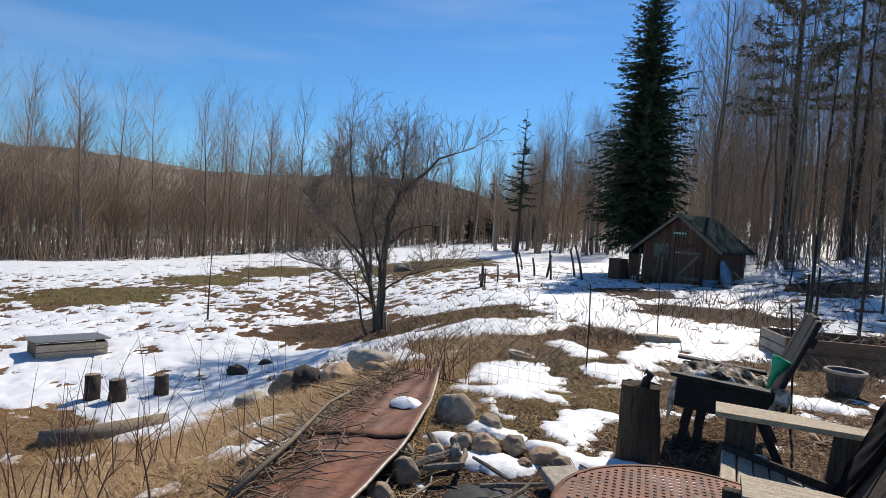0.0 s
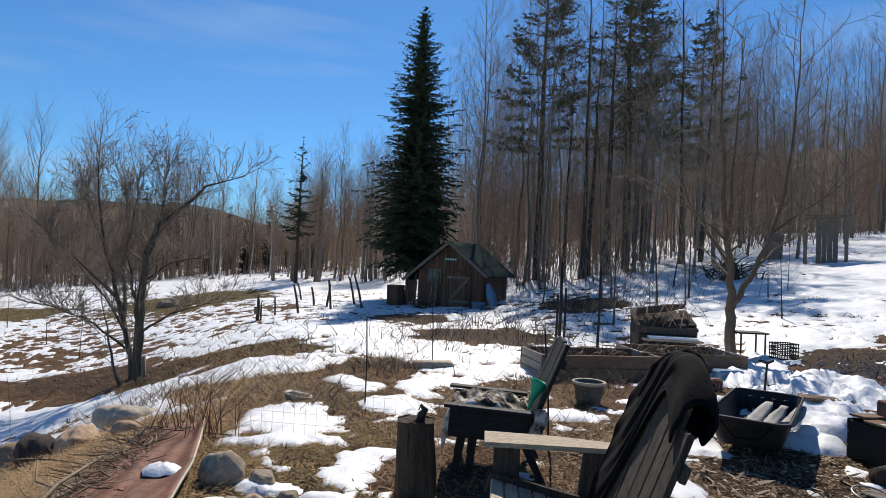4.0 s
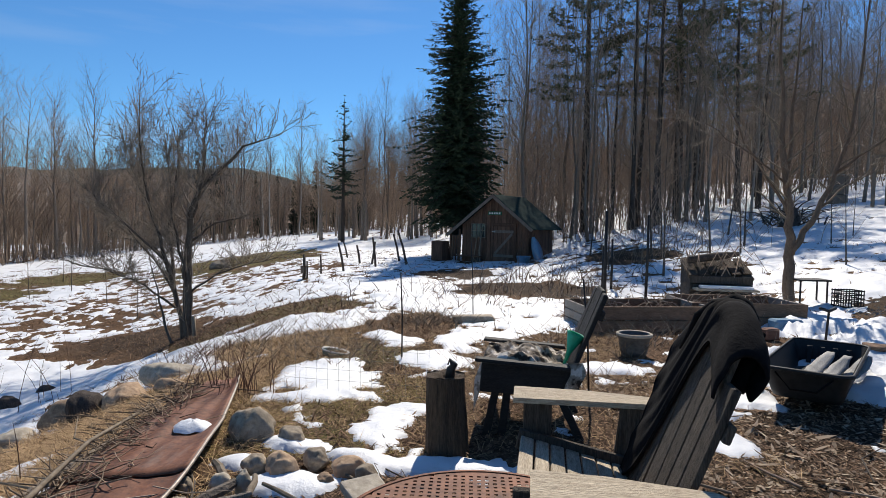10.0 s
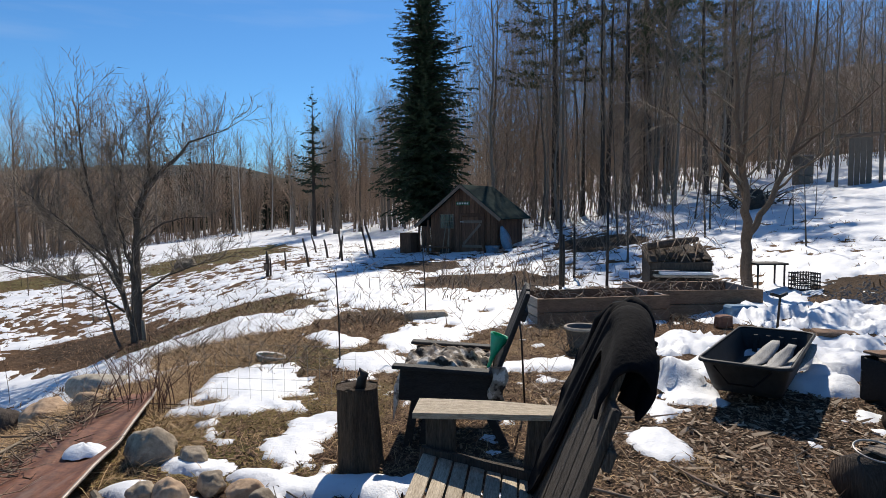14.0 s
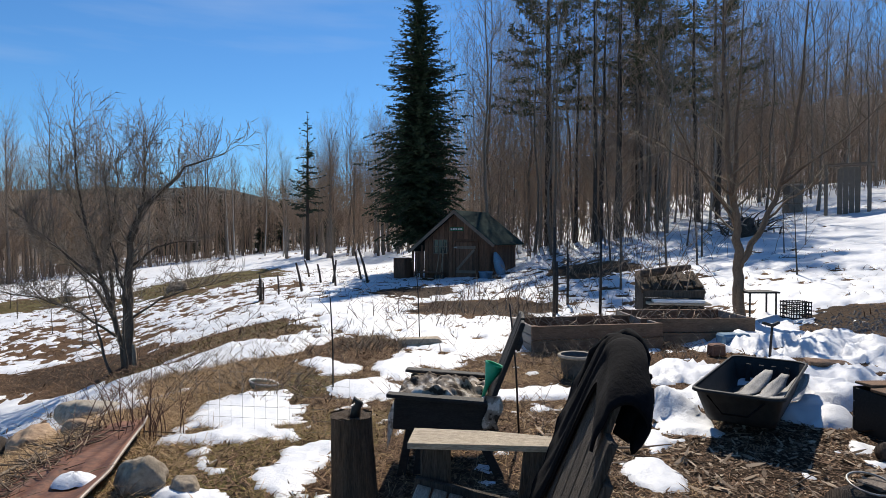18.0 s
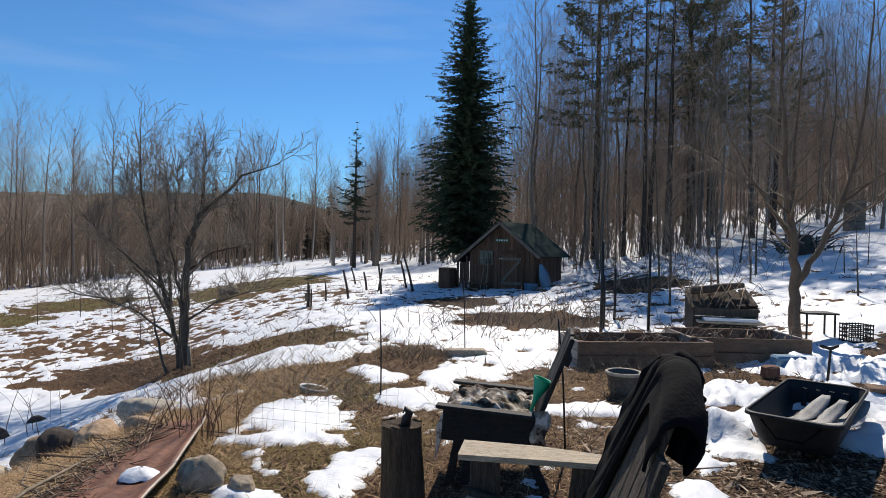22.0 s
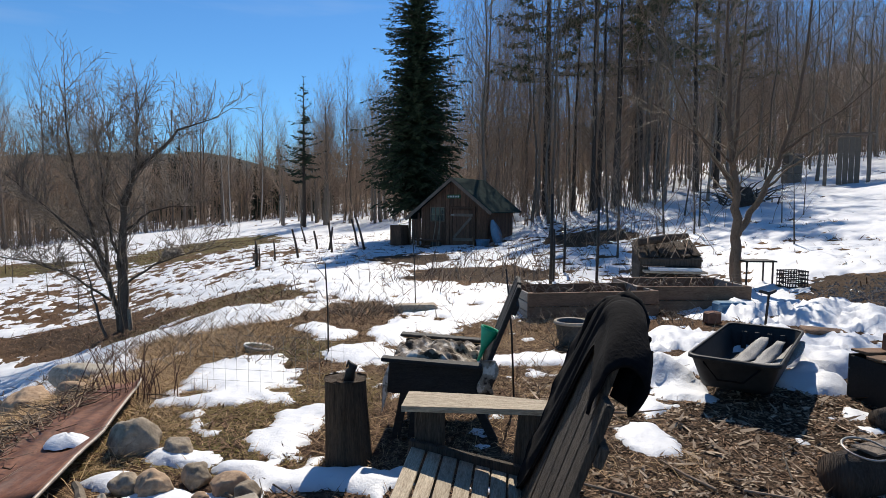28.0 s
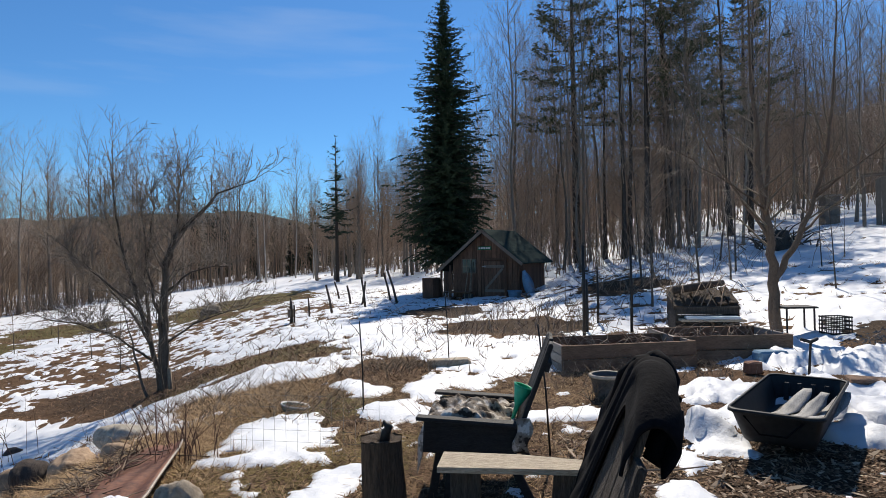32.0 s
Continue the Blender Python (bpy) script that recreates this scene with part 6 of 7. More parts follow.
for i in range(9):
    for j in range(20):
        w = 2 * math.pi * j / 20
        r = 0.30 * i / 8
        px, py = -1.30 + r * math.cos(w), 2.55 + r * 0.8 * math.sin(w)
        pit.v.append((px, py, gz(px, py) + 0.05 * (1 - (i / 8) ** 2) + 0.02 * noise.noise(Vector((px * 14, py * 14, 0))) * (i < 8) - (0.02 if i == 8 else 0)))
pit.f = [(i * 20 + j, i * 20 + (j + 1) % 20, (i + 1) * 20 + (j + 1) % 20, (i + 1) * 20 + j) for i in range(8) for j in range(20)]
pit.smooth = [True] * len(pit.f)
tagged(part("fire_pit", pit, M["charcoal"]), "black charred bed of the fire ring", "fire pit")
for i, (x, y, a, ln, r) in enumerate(((-1.72, 2.78, 60, 0.26, 0.030), (-1.80, 3.05, 130, 0.22, 0.024), (-1.62, 2.70, 25, 0.24, 0.020), (-1.55, 2.85, 100, 0.22, 0.018), (-1.2, 2.6, 20, 0.34, 0.014), (-1.35, 2.75, 150, 0.30, 0.012), (-1.15, 2.45, 70, 0.3, 0.012))):
    d = Vector((math.cos(radians(a)), math.sin(radians(a)), 0)) * ln / 2
    z = gz(x, y) + r + 0.035 + 0.01 * i
    fw_ = Mesh()
    fw_.tube([Vector((x, y, z)) - d, Vector((x, y, z + 0.012)) - d * 0.3, Vector((x + 0.01, y, z + 0.02)) + d * 0.4, Vector((x, y, z + 0.03)) + d], [r * 0.9, r * 1.1, r, r * 0.8], 7, True, False)
    tagged(part("firewood", fw_, M["twig_pale"] if i % 2 else M["bark"]), "short split firewood piece by the stones", "firewood", "firewood")


# ---- sled ----
sled = thing("utility_sled", 2.72, 5.30, gz(2.72, 5.3) + 0.13, "deep black plastic utility sled resting on snow", "sled", rz=54)


def shell(m, half_l, half_w, h, flare, inward, rows=5, corner=8):
    """Rings of a rounded box from floor to rim."""
    rings = []
    for k in range(rows + 1):
        t = k / rows
        l, w = half_l - flare * (1 - t) - inward, half_w - flare * 0.7 * (1 - t) - inward
        rad, ring = 0.10, []
        for cx, cy, a0 in ((1, 1, 0), (-1, 1, 90), (-1, -1, 180), (1, -1, 270)):
            for c in range(corner + 1):
                a = radians(a0 + 90 * c / corner)
                ring.append((cx * (l - rad) + rad * math.cos(a), cy * (w - rad) + rad * math.sin(a), inward + (h - inward) * t + 0.05 * t * max(0, cx * 1.0) * 0))
        rings.append(ring)
    return rings


m = Mesh()
outer, inner_r = shell(m, 0.82, 0.32, 0.25, 0.10, 0.0), shell(m, 0.82, 0.32, 0.25, 0.10, 0.014)
n = len(outer[0])
for rings_ in (outer, inner_r):
    b = len(m.v)
    for r in rings_:
        m.v += r
    for i in range(len(rings_) - 1):
        for s in range(n):
            q = (b + i * n + s, b + i * n + (s + 1) % n, b + (i + 1) * n + (s + 1) % n, b + (i + 1) * n + s)
            m.f.append(q if rings_ is outer else q[::-1])
            m.smooth.append(True)
m.f.append(tuple(range(n))[::-1])
m.f.append(tuple(len(outer) * n + s for s in range(n)))
m.smooth += [False, False]
part("tub", m, M["black_plastic"], sled)
m = Mesh()
top = outer[-1]
for s in range(n):
    x, y, z = top[s]
    d = Vector((x, y, 0)).normalized()
    m.v += [(x - d.x * 0.014, y - d.y * 0.014, z), (x - d.x * 0.01, y - d.y * 0.01, z + 0.012), (x + d.x * 0.030, y + d.y * 0.030, z + 0.012), (x + d.x * 0.036, y + d.y * 0.036, z - 0.012), (x + d.x * 0.028, y + d.y * 0.028, z - 0.014), (x + d.x * 0.026, y + d.y * 0.026, z)]
for s in range(n):
    for k in range(6):
        m.f.append((6 * s + k, 6 * s + (k + 1) % 6, 6 * ((s + 1) % n) + (k + 1) % 6, 6 * ((s + 1) % n) + k))
        m.smooth.append(True)
part("rim", m, M["black_plastic"], sled)
for k in range(3):
    part("floor_rib", Mesh().box(pose(0, -0.14 + 0.14 * k, 0.022), 1.3, 0.05, 0.016, 0.006), M["black_plastic"], sled)
for k in range(4):
    part("end_rib", Mesh().box(pose(0.70, -0.165 + 0.11 * k, 0.125) @ pose(0, 0, 0, 0, 20, 0), 0.018, 0.045, 0.17, 0.006), M["black_plastic"], sled)
part("rope", Mesh().tube([(-0.84, -0.2, 0.22), (-0.92, -0.1, 0.12), (-0.90, 0.08, 0.11), (-0.84, 0.2, 0.22)], [0.008] * 4, 6), M["black_cloth"], sled)
# Pale strips added to the sled: sunlight on its dirty floor put into colour.
floor_strips = thing("torn_liner", 2.72, 5.30, gz(2.72, 5.3) + 0.13, "pale grey strips standing for the sunlit dirty sled floor", "sheet", rz=54)
rl = random.Random(15)
for k in range(3):
    m = Mesh()
    tall = 0.60 + rl.uniform(-0.08, 0.10)
    for q in range(13):
        t = q / 12
        for e in range(4):
            v = e / 3
            ragged = 0.014 * noise.noise(Vector((t * 9, k * 3.1 + e, 0.4)))
            wide = (v - 0.5) * (0.140 - 0.07 * max(0, t - 0.80 + 0.05 * (k % 2)) / 0.2) - 0.22 * max(0, t - 0.2) + ragged * (e in (0, 3)) * (t > 0.35)
            arch = 0.003 * k + 0.006 * math.sin(t * 7 + k * 1.3) * v
            m.v.append((-0.06 + tall * t + 0.02 * (k % 2), -0.150 + 0.145 * k + wide, 0.036 + arch + 0.15 * max(0, t - 0.42) ** 1.5 / 0.44 ))
    m.f = [(4 * q + e, 4 * q + e + 1, 4 * q + e + 5, 4 * q + e + 4) for q in range(12) for e in range(3)]
    m.smooth = [True] * len(m.f)
    o = part("strip", m, M["sunlit_floor"], floor_strips)
    o.modifiers.new("sheet", "SOLIDIFY").thickness = 0.003


# ---- things by the field and at the edge of the seats ----
cb = thing("wooden_crate", -11.6, 8.65, gz(-11.6, 8.65), "low pale wooden crate with a grey metal lid", "crate", rz=62)
for s in (-1, 1):
    for k in range(2):
        part("side_board", Mesh().box(pose(0, s * 0.42, 0.08 + 0.14 * k), 1.25, 0.03, 0.13, 0.004), M["weathered_wood"], cb)
        part("end_board", Mesh().box(pose(s * 0.61, 0, 0.08 + 0.14 * k), 0.03, 0.80, 0.13, 0.004), M["bed_wood"], cb)
part("lid", Mesh().box(pose(0.0, 0.0, 0.33) @ pose(0, 0, 0, -4, 0, 0), 1.32, 0.98, 0.03, 0.006), M["steel"], cb, "grey sheet metal lid")
for x, y, h, r in ((-8.45, 6.43, 0.42, 0.11), (-8.08, 6.55, 0.36, 0.12), (-7.85, 7.2, 0.36, 0.11)):
    s = thing("tree_stump", x, y, gz(x, y), "short cut stump with dark bark in dead grass", "stump", "cut stumps", rz=x * 40)
    part("bark", Mesh().tube([(0, 0, -0.05), (0.01, 0, h * 0.5), (0.0, 0.01, h)], [r * 1.15, r, r * 0.97], 12), M["bark_dark"], s)
    part("cut_face", Mesh().lathe(pose(0, 0.01, h + 0.002), [(r * 0.93, 0.0), (r * 0.5, 0.004), (0.0, 0.003)], 12), M["twig_pale"], s)
for pts, r, mat in (([(-7.5, 4.85, -0.09), (-7.1, 5.3, -0.07), (-6.6, 6.0, -0.10)], 0.15, "twig_pale"), ([(-2.95, 3.9, 0), (-2.92, 3.2, 0), (-2.88, 2.5, 0)], 0.032, "bark"), ([(-2.80, 4.2, 0), (-2.74, 3.2, 0), (-2.70, 2.3, 0)], 0.022, "twig")):
    p = [(x, y, gz(x, y) + r * 0.8 + dz) for x, y, dz in pts]
    tagged(part("fallen_log", Mesh().tube(p, [r * 1.05, r, r * 0.85], 12), M[mat]), "bleached fallen log lying in dead grass", "log", "fallen logs")
bk = thing("plastic_tub", -1.93, 6.45, gz(-1.93, 6.45) - 0.09, "pale green plastic tub half hidden in dead grass", "tub", rz=-10, rx=-6, ry=9)
part("body", Mesh().lathe(I4, [(0.0, 0.0), (0.12, 0.0), (0.145, 0.13), (0.155, 0.135), (0.14, 0.12), (0.11, 0.01)], 20), M["tub_green"], bk)
part("rim", Mesh().lathe(pose(0, 0, 0.13), [(0.14, 0.0), (0.157, 0.012), (0.16, -0.006), (0.14, 0.0)], 20), M["pale_paint"], bk)
lr = thing("log_round", 2.38, 3.30, gz(2.38, 3.3), "dark rotting log round with loose bark", "log", rz=15)
part("wood", Mesh().tube([(-0.24, 0, 0.12), (0, 0.01, 0.13), (0.28, 0, 0.12)], [0.125, 0.13, 0.12], 14), M["bark_dark"], lr)
part("bark_flake", Mesh().box(pose(0.05, -0.02, 0.265, 0, 4, 8), 0.36, 0.14, 0.02, 0.006, 0.006), M["bark"], lr)
hp = tagged(part("metal_hoop", Mesh().tube([(2.28 + 0.11 * math.cos(a), 3.22 + 0.11 * math.sin(a), gz(2.28, 3.22) + 0.285 + 0.02 * math.sin(a)) for a in [2 * math.pi * k / 24 for k in range(25)]], [0.006] * 25, 6), M["steel"]), "thin rusty metal hoop lying on a log", "hoop")
def at_box(x, y, z, *turn):
    return pose(3.74, 4.80, gz(3.74, 4.80) - 0.02, 0, 0, 8) @ pose(x, y, z, *turn)


bx = thing("scrap_box", 3.74, 4.80, gz(3.74, 4.80) - 0.02, "dark open wooden box of scrap standing on bare soil", "box", rz=8)
for sy in (-0.24, 0.24):
    for k in range(3):
        part("side_board", Mesh().box(pose(0, sy, 0.07 + 0.125 * k), 0.66, 0.025, 0.118, 0.005, 0.003), M["black_wood"], bx)
for sx in (-0.32, 0.32):
    part("end_board", Mesh().box(pose(sx, 0, 0.19), 0.025, 0.46, 0.36, 0.005, 0.003), M["black_wood"], bx)
part("base", Mesh().box(pose(0, 0, 0.02), 0.62, 0.44, 0.02), M["black_wood"], bx)
for k, (yy, tilt) in enumerate(((-0.20, 1.5), (-0.02, -1.0), (0.17, 2.0))):
    tagged(part("loose_board", Mesh().box(at_box(0.02 * k, yy, 0.395 + 0.004 * k, 0, tilt, 3 * k - 3), 0.74, 0.16, 0.022, 0.005, 0.003), M["weathered_wood" if k == 0 else "bed_wood"]), "grey weathered board laid over the scrap box", "board", "boards on the scrap box")
fl = thing("fluted_block", 3.78, 4.85, gz(3.74, 4.80) + 0.41, "reddish fluted clay block lying on boards", "clay block", rz=12)
part("body", Mesh().box(pose(0, 0, 0.075), 0.42, 0.17, 0.14, 0.012, 0.004), M["terracotta"], fl)
for k in range(7):
    part("flute", Mesh().tube([(-0.18 + 0.06 * k, -0.087, 0.012), (-0.18 + 0.06 * k, -0.087, 0.138)], [0.018, 0.018], 6), M["terracotta"], fl)
lr2 = tagged(part("dark_log", Mesh().tube([(3.1, 4.25, 0.07), (3.3, 4.32, 0.08), (3.55, 4.36, 0.08)], [0.075, 0.08, 0.07], 12), M["bark_dark"]), "short dark log lying on wood chips", "log", "fallen logs")


# ---- ground clutter ----
def scatter(name, label, category, xy, length, width, lift, mat, seed, wide=0.0, curl=0.4):
    """Blades or flakes: a bent strip at each place. lift: 0 lies flat, 1 stands."""
    r = np.random.default_rng(seed)
    n = len(xy)
    x, y = xy[:, 0], xy[:, 1]
    z = ground(x, y) + 0.004
    a = r.uniform(0, 2 * np.pi, n)
    ln = r.uniform(length[0], length[1], n)
    up = np.clip(r.normal(lift, 0.22, n), 0.02, 1.2)
    d = np.stack([np.cos(a) * np.cos(up), np.sin(a) * np.cos(up), np.sin(up)], -1)
    s = np.stack([-np.sin(a), np.cos(a), r.uniform(-0.5, 0.5, n)], -1) * (r.uniform(width[0], width[1], n) / 2)[:, None]
    p = np.stack([x, y, z], -1)
    bend = np.stack([np.cos(a), np.sin(a), -0.6 * np.ones(n)], -1) * (curl * ln * r.uniform(0.2, 1, n))[:, None]
    mid = p + d * (ln * 0.55)[:, None]
    tip = p + d * ln[:, None] + bend * 0.5
    tip[:, 2] = np.maximum(tip[:, 2], z + 0.003)
    v = np.stack([p - s, p + s, mid - s * (0.9 + wide), mid + s * (0.9 + wide), tip], 1).reshape(-1, 3)
    i = np.arange(n) * 5
    me = bpy.data.meshes.new(name)
    me.from_pydata(v.tolist(), [], np.stack([i, i + 1, i + 3, i + 2], -1).tolist() + np.stack([i + 2, i + 3, i + 4], -1).tolist())
    me.materials.append(M[mat])
    return tagged(new(name, me), label, category, kind="stuff")


def spots_in(n, x0, x1, y0, y1, seed, snow_max=0.05, clump=0.0, keep=None):
    r = np.random.default_rng(seed)
    x, y = r.uniform(x0, x1, n), r.uniform(y0, y1, n)
    if clump:
        x, y = x + r.normal(0, clump, n), y + r.normal(0, clump, n)
    ok = snow_cover(x, y) < snow_max
    if keep is not None:
        ok &= r.random(n) < keep(x, y)
    return np.stack([x[ok], y[ok]], -1)


def off_sheet(x, y):
    t = (4.95 - y) / 3.2
    return np.where((x > -2.48 - 0.38 * np.maximum(0, 1 - t) ** 0.6) & (x < -1.83 - 0.62 * np.maximum(0, 1 - t) ** 1.8) & (t > 0), 0.0, 1.0)


left = spots_in(300000, -10.5, -1.7, 0.3, 8.0, 1, 0.03, 0, lambda x, y: smooth01((-x - 1.5) / 0.6) * (0.35 + 0.65 * fbm(x, y, 1.3, 3, 91)) * off_sheet(x, y) * smooth01((9.2 - np.hypot(x + 1, y - 1)) / 2.5 + 0.3))
scatter("dead_grass", "matted pale dead grass over the bank", "grass", left, (0.07, 0.24), (0.002, 0.005), 0.24, "dead_grass", 2)
mid = spots_in(75000, -3.6, 1.6, 3.4, 10.5, 3, 0.0, 0, lambda x, y: 0.25 + 0.75 * (fbm(x, y, 1.1, 3, 93) > 0.46))
scatter("garden_straw", "flattened straw and dead stalks in the garden", "straw", mid, (0.05, 0.17), (0.002, 0.0045), 0.12, "dead_grass", 4)
olive = np.concatenate([spots_in(15000, -2.3, -0.5, 3.4, 5.6, 5, 0.0, 0, lambda x, y: smooth01(fbm(x, y, 1.5, 3, 95) * 3 - 0.9)), spots_in(26000, -11, -2.0, 8.5, 17, 6, 0.05, 0, lambda x, y: smooth01(blobs(x, y, GRASS, 0) * 2 + 0.6))])
scatter("olive_grass", "yellow-green winter grass where the snow is gone", "grass", olive, (0.03, 0.10), (0.002, 0.006), 0.2, "olive_grass", 7)
leaves = spots_in(95000, -1.6, 5.2, 1.2, 9.5, 8, 0.0, 0, lambda x, y: np.clip(1.3 - 0.10 * y, 0.2, 1))
scatter("leaf_litter", "brown leaf litter and bark crumbs on the soil", "litter", leaves, (0.010, 0.040), (0.005, 0.015), 0.25, "litter_leaf", 9, 0.25)
chips = spots_in(9000, 0.7, 5.0, 1.2, 5.6, 10, 0.0, 0)
scatter("wood_chips", "scattered pale wood chips on the soil", "wood chips", chips, (0.015, 0.06), (0.008, 0.022), 0.14, "chip", 11, 0.0, 0.0)
big_chips = spots_in(1300, 0.7, 5.0, 1.2, 5.6, 20, 0.0, 0)
scatter("bark_slabs", "larger pale bark and wood splinters on the soil", "wood chips", big_chips, (0.06, 0.16), (0.012, 0.034), 0.16, "chip", 21, 0.1, 0.0)
needle = spots_in(7000, -1.2, 5.0, 1.0, 6.5, 12, 0.0)
scatter("bark_shreds", "thin twigs and bark shreds on the soil", "litter", needle, (0.05, 0.20), (0.003, 0.006), 0.10, "litter_leaf", 13, 0.0, 0.1)
mulch = spots_in(42000, -4.2, 1.2, 3.6, 10.5, 22, 0.02, 0, lambda x, y: smooth01(fbm(x, y, 1.7, 4, 97) * 4 - 1.8) * off_sheet(x, y))
scatter("garden_debris", "dark broken stalks and leaf crumbs in the garden", "litter", mulch, (0.02, 0.11), (0.003, 0.012), 0.25, "litter_leaf", 23, 0.1, 0.2)
crumbs = np.concatenate([spots_in(9000, -11, -4.5, 11, 15.5, 24, 0.05, 0, lambda x, y: smooth01(blobs(x, y, MUD, 0) * 2 + 0.8)), spots_in(9000, -6.5, -2.0, 9.4, 13, 25, 0.05, 0, lambda x, y: smooth01(blobs(x, y, GRASS, 0) * 2 + 0.8))])
scatter("grass_crumbs", "short brown winter grass and crumbs on wet soil", "grass", crumbs, (0.03, 0.12), (0.004, 0.012), 0.35, "litter_leaf", 26)
far_t = spots_in(110000, -26, 11, 8.0, 36, 14, 0.10, 0, lambda x, y: 0.6 - 0.5 * smooth01(blobs(x, y, MUD, 0) * 2 + 0.6))
scatter("field_tussocks", "brown grass tussocks poking through the field snow", "grass", far_t, (0.06, 0.22), (0.007, 0.020), 0.50, "litter_leaf", 15)


def cane(m, x, y, h, rr, r, lean=0.5):
    z = gz(x, y)
    w = rr.uniform(0, 6.28)
    k = rr.uniform(0.05, lean) * h
    pts = [Vector((x + math.cos(w) * k * t ** 1.6, y + math.sin(w) * k * t ** 1.6, z - 0.03 + h * (t - 0.12 * t * t))) for t in (0, 0.25, 0.5, 0.75, 1.0)]
    m.tube(pts, [r, r * 0.9, r * 0.75, r * 0.55, r * 0.25], 4, False)
    for b in range(rr.randint(0, 3)):
        t = rr.uniform(0.35, 0.9)
        i = int(t * 4)
        p = pts[i].lerp(pts[min(i + 1, 4)], t * 4 - i)
        v = rr.uniform(0, 6.28)
        m.tube([p, p + Vector((math.cos(v), math.sin(v), 0.9)) * rr.uniform(0.06, 0.25)], [r * 0.5, r * 0.2], 3, False)


def clump(name, label, x, y, n, spread, h, r, mat, seed, group, lean=0.5):
    rr = random.Random(seed)
    m = Mesh()
    for k in range(n):
        cane(m, x + rr.gauss(0, spread), y + rr.gauss(0, spread), h * rr.uniform(0.45, 1.15), rr, r * rr.uniform(0.6, 1.2), lean)
    return tagged(part(name, m, M[mat]), label, "shrub", group, "stuff")


for i, (x, y, n, sp_, h) in enumerate(((-2.55, 4.85, 26, 0.16, 0.62), (-2.30, 4.95, 14, 0.12, 0.5), (-4.4, 2.7, 14, 0.35, 0.9), (-5.0, 2.0, 14, 0.4, 0.95), (-3.9, 2.4, 10, 0.3, 0.7), (-5.4, 3.1, 12, 0.4, 0.8), (-7.57, 5.8, 10, 0.56, 1.13), (-3.6, 3.3, 9, 0.3, 0.6), (-6.3, 2.6, 10, 0.5, 0.9), (-4.16, 7.4, 8, 0.32, 0.65), (-7.52, 8.23, 8, 0.54, 1.25), (-3.4, 1.9, 8, 0.3, 0.6), (-7.43, 9.04, 7, 0.57, 1.29), (-7.65, 6.28, 7, 0.55, 1.23))):
    clump("bramble", "tangle of thin leafless reddish bramble canes", x, y, n, sp_, h, 0.0055, "twig_red", 40 + i, "brambles on the bank")
for i, (x, y, n, sp_, h, mat) in enumerate(((-1.1, 8.5, 60, 0.28, 0.42, "twig_red"), (-0.8, 8.9, 36, 0.25, 0.35, "twig_pale"), (-2.1, 9.6, 30, 0.5, 0.35, "twig_pale"), (0.1, 10.8, 36, 0.7, 0.4, "twig"), (1.9, 7.8, 46, 0.3, 0.30, "twig"), (0.9, 7.7, 40, 0.3, 0.28, "twig"), (2.4, 8.4, 40, 0.35, 0.4, "twig_pale"), (1.7, 8.9, 30, 0.3, 0.35, "twig_pale"), (3.4, 9.6, 34, 0.4, 0.42, "twig_pale"), (0.9, 12.5, 50, 1.0, 0.5, "twig"), (2.3, 13.5, 50, 1.0, 0.6, "twig"), (-0.9, 12.0, 40, 0.9, 0.45, "twig_red"), (3.2, 8.0, 26, 0.25, 0.3, "twig_pale"), (-2.0, 6.7, 30, 0.3, 0.25, "twig_pale"), (2.6, 16.5, 60, 1.2, 0.9, "twig"), (0.3, 15.2, 40, 1.0, 0.5, "twig"), (5.6, 20.5, 60, 1.2, 1.3, "twig"), (7.8, 21.5, 60, 1.4, 1.5, "twig"), (-5.03, 14.97, 30, 1.2, 0.36, "twig_pale"), (1.35, 6.75, 14, 0.07, 0.5, "twig_pale"), (1.5, 9.0, 24, 0.3, 0.5, "twig"), (-3.08, 7.75, 80, 0.37, 0.28, "twig_pale"), (-2.4, 6.5, 60, 0.3, 0.22, "twig_red"), (-4.07, 7.88, 60, 0.37, 0.34, "twig_red"), (-1.6, 6.3, 50, 0.25, 0.2, "twig"), (-2.2, 8.1, 70, 0.4, 0.24, "twig_pale"), (-4.02, 7.42, 50, 0.38, 0.38, "twig_pale"), (-0.3, 6.2, 40, 0.3, 0.18, "twig"), (0.9, 5.6, 40, 0.35, 0.16, "twig"), (3.9, 9.7, 26, 0.4, 0.5, "twig"))):
    clump("dead_stalks", "clump of dry brown plant stalks from last summer", x, y, n, sp_, h * (0.62 if y < 11 else 1.0), 0.006 if y < 11 else 0.009, mat if i % 2 or mat != "twig_red" else "twig_pale", 80 + i, "dry stalks", 1.5)

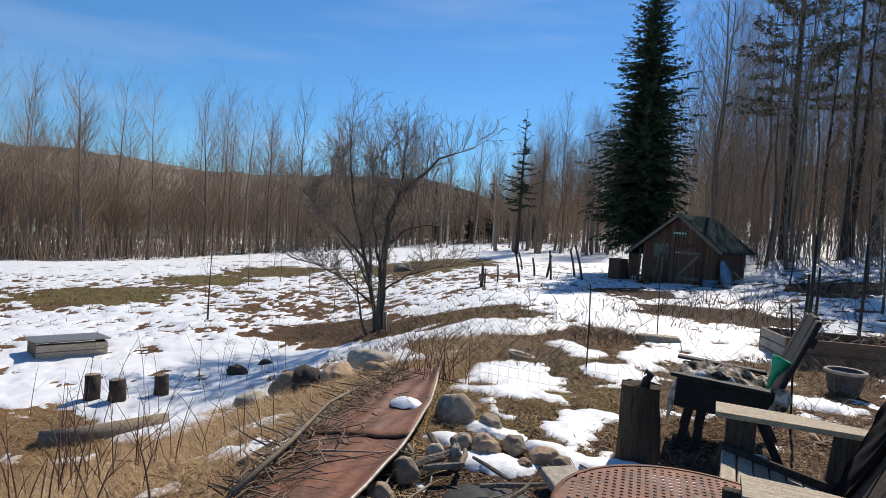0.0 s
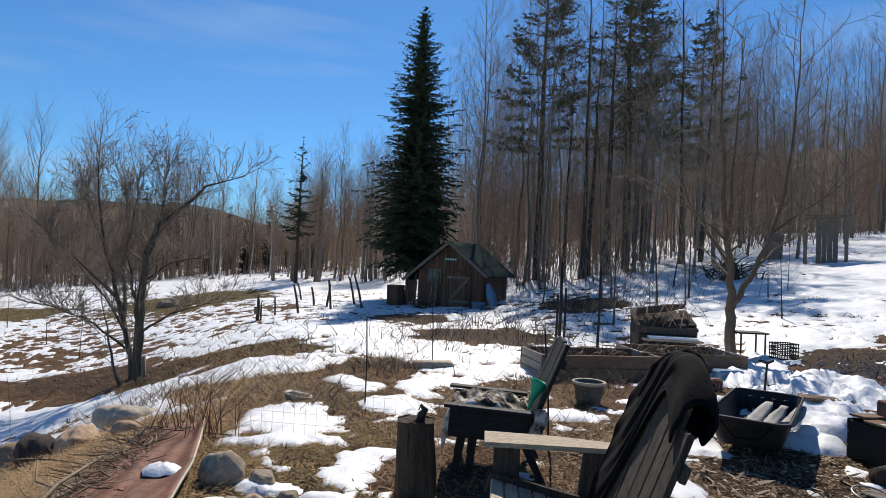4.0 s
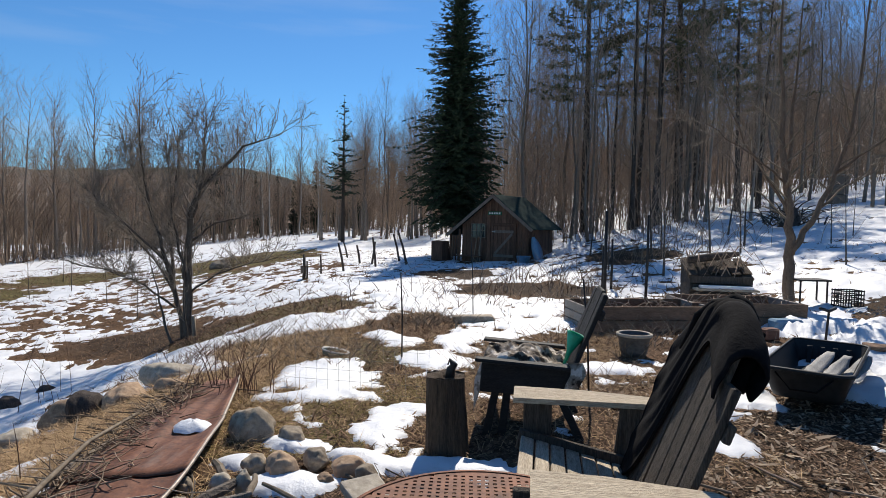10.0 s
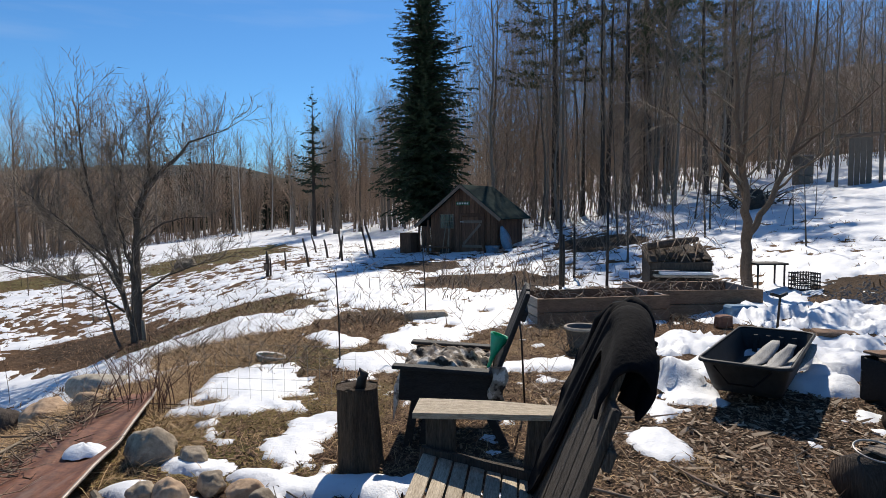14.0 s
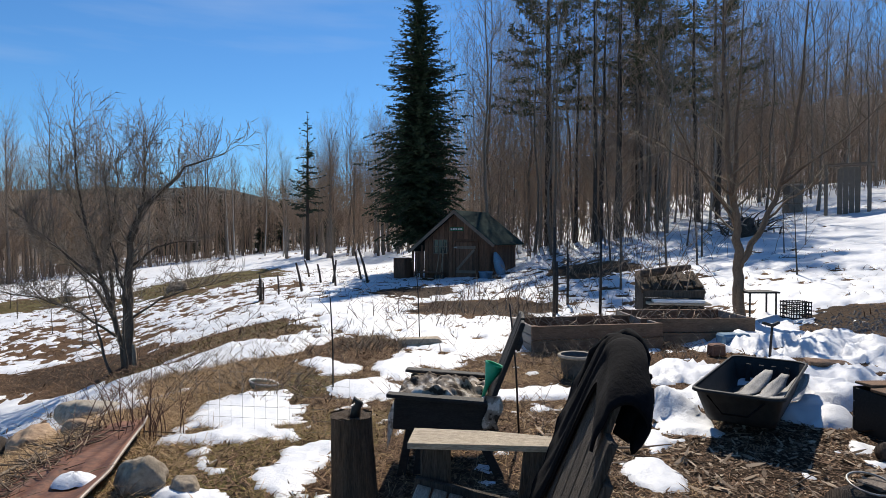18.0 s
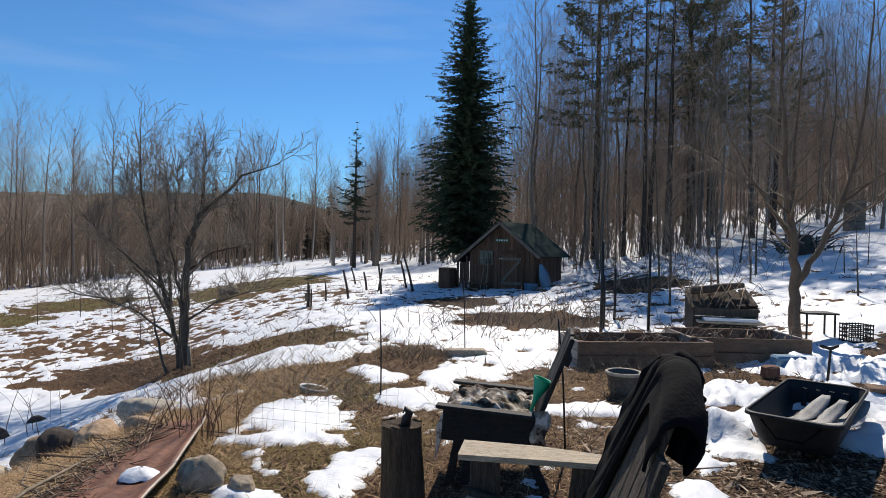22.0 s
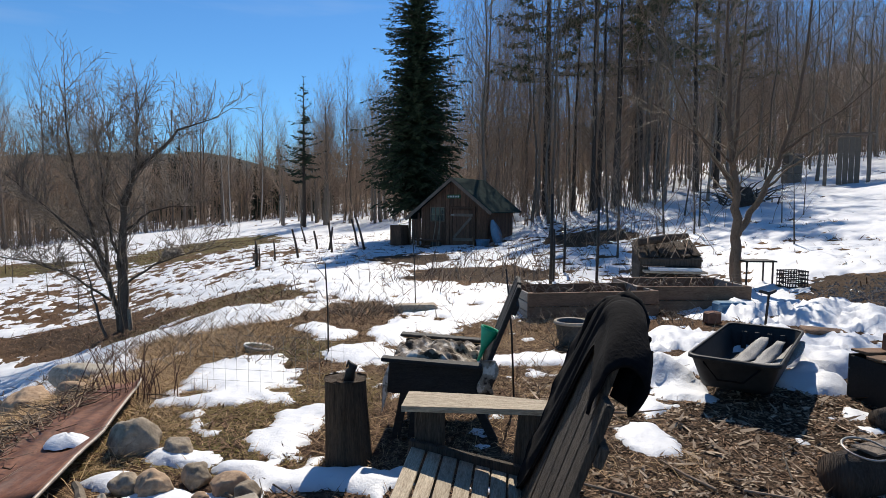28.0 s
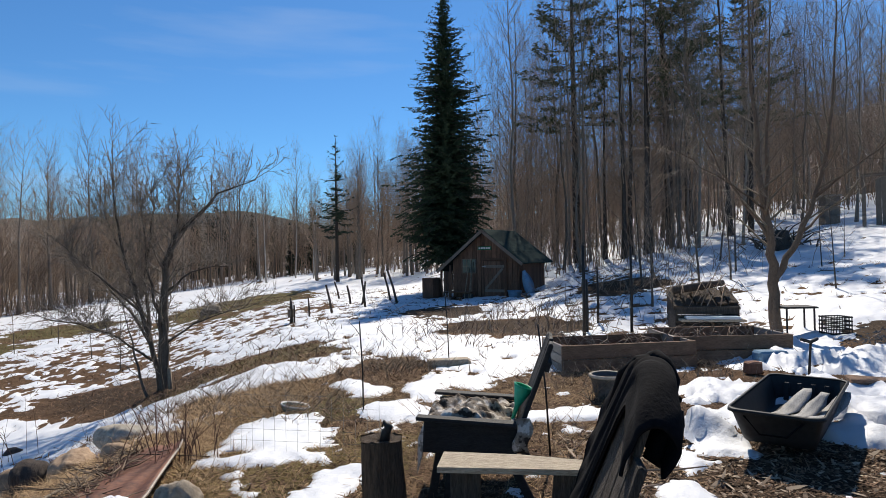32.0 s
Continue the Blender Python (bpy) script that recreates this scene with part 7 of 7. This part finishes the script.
rt = random.Random(61)
for i in range(70):
    zone = i % 4
    if zone == 0:
        x, y = rt.uniform(-3.4, -2.1), rt.uniform(1.6, 5.0)
    elif zone == 1:
        x, y = rt.uniform(-2.1, -0.9), rt.uniform(2.0, 3.6)
    elif zone == 2:
        x, y = rt.uniform(0.9, 4.2), rt.uniform(2.2, 5.0)
    else:
        x, y = rt.uniform(-6.0, -2.8), rt.uniform(1.2, 5.5)
    w, ln, r = rt.uniform(0, 6.28), rt.uniform(0.25, 0.9), rt.uniform(0.004, 0.011)
    z = gz(x, y) + r + (0.12 if -2.75 < x < -1.95 and y < 4.8 else 0.01)
    d = Vector((math.cos(w), math.sin(w), rt.uniform(0, 0.14))) * ln
    k = Vector((-d.y, d.x, 0)) * rt.uniform(-0.15, 0.15)
    tagged(part("stick", Mesh().tube([(x, y, z), Vector((x, y, z)) + d * 0.5 + k, Vector((x, y, z)) + d], [r, r * 0.85, r * 0.4], 5, False), M[rt.choice(("twig_pale", "twig", "bark_apple", "twig"))]), "dry fallen stick lying on the ground", "stick", "fallen sticks")
long_ = tagged(part("stick", Mesh().tube([(-2.86, 4.3, gz(-2.8, 4.3) + 0.17), (-2.72, 3.3, gz(-2.6, 3.3) + 0.19), (-2.52, 2.5, gz(-2.4, 2.5) + 0.17), (-2.40, 1.8, gz(-2.4, 1.8) + 0.15)], [0.008, 0.013, 0.016, 0.018], 6), M["twig_pale"]), "long pale stick lying across the rusty sheet", "stick", "fallen sticks")

# Twigs and bark lying in a drift on the rusty sheet and along its foot.
heap = Mesh()
rt = random.Random(77)
for i in range(520):
    t = rt.uniform(0.02, 1.0)
    xl, xr, cy = sheet_line(t)
    v = abs(rt.gauss(0, 0.26)) - 0.12
    if t > 0.62:
        v += 0.15 * rt.random()
    x, y = xl + (xr - xl) * v, cy + rt.uniform(-0.05, 0.05)
    z = gz((xl + xr) / 2, cy) + 0.075 + 0.05 * v + 0.03 * (1 - t) + rt.uniform(0, 0.035)
    w, ln, r = rt.gauss(1.9, 0.8), rt.uniform(0.05, 0.30), rt.uniform(0.002, 0.006)
    d = Vector((math.cos(w), math.sin(w), rt.uniform(-0.05, 0.22))) * ln
    k = Vector((-d.y, d.x, 0.1)) * rt.uniform(-0.2, 0.2)
    heap.tube([(x, y, z), Vector((x, y, z)) + d * 0.5 + k, Vector((x, y, z)) + d], [r, r * 0.85, r * 0.4], 4, False)
tagged(part("twig_heap", heap, M["twig_mix"]), "drift of dead twigs and bark on the rusty sheet", "twigs", kind="stuff")

# Grey gravel where the drive begins.
peb = Mesh()
rp = random.Random(31)
for i in range(2600):
    x, y = rp.gauss(6.7, 0.75), rp.gauss(8.7, 0.75)
    if float(snow_cover(np.array([x]), np.array([y]))[0]) > 0.0 or x < 5.2:
        continue
    r = rp.uniform(0.010, 0.032)
    a = rp.uniform(0, 6.28)
    z = gz(x, y)
    c, s_ = math.cos(a) * r, math.sin(a) * r
    peb.add([(x + c, y + s_, z - 0.004), (x - s_, y + c, z - 0.004), (x - c, y - s_, z - 0.004), (x + s_, y - c, z - 0.004), (x + c * 0.3, y + s_ * 0.3, z + r * 0.7), (x - c * 0.4, y - s_ * 0.4, z + r * 0.6)],
            [(0, 1, 4), (1, 5, 4), (1, 2, 5), (2, 3, 5), (3, 4, 5), (3, 0, 4)])
tagged(part("gravel", peb, M["gravel"]), "loose grey gravel at the edge of the yard", "gravel", kind="stuff")
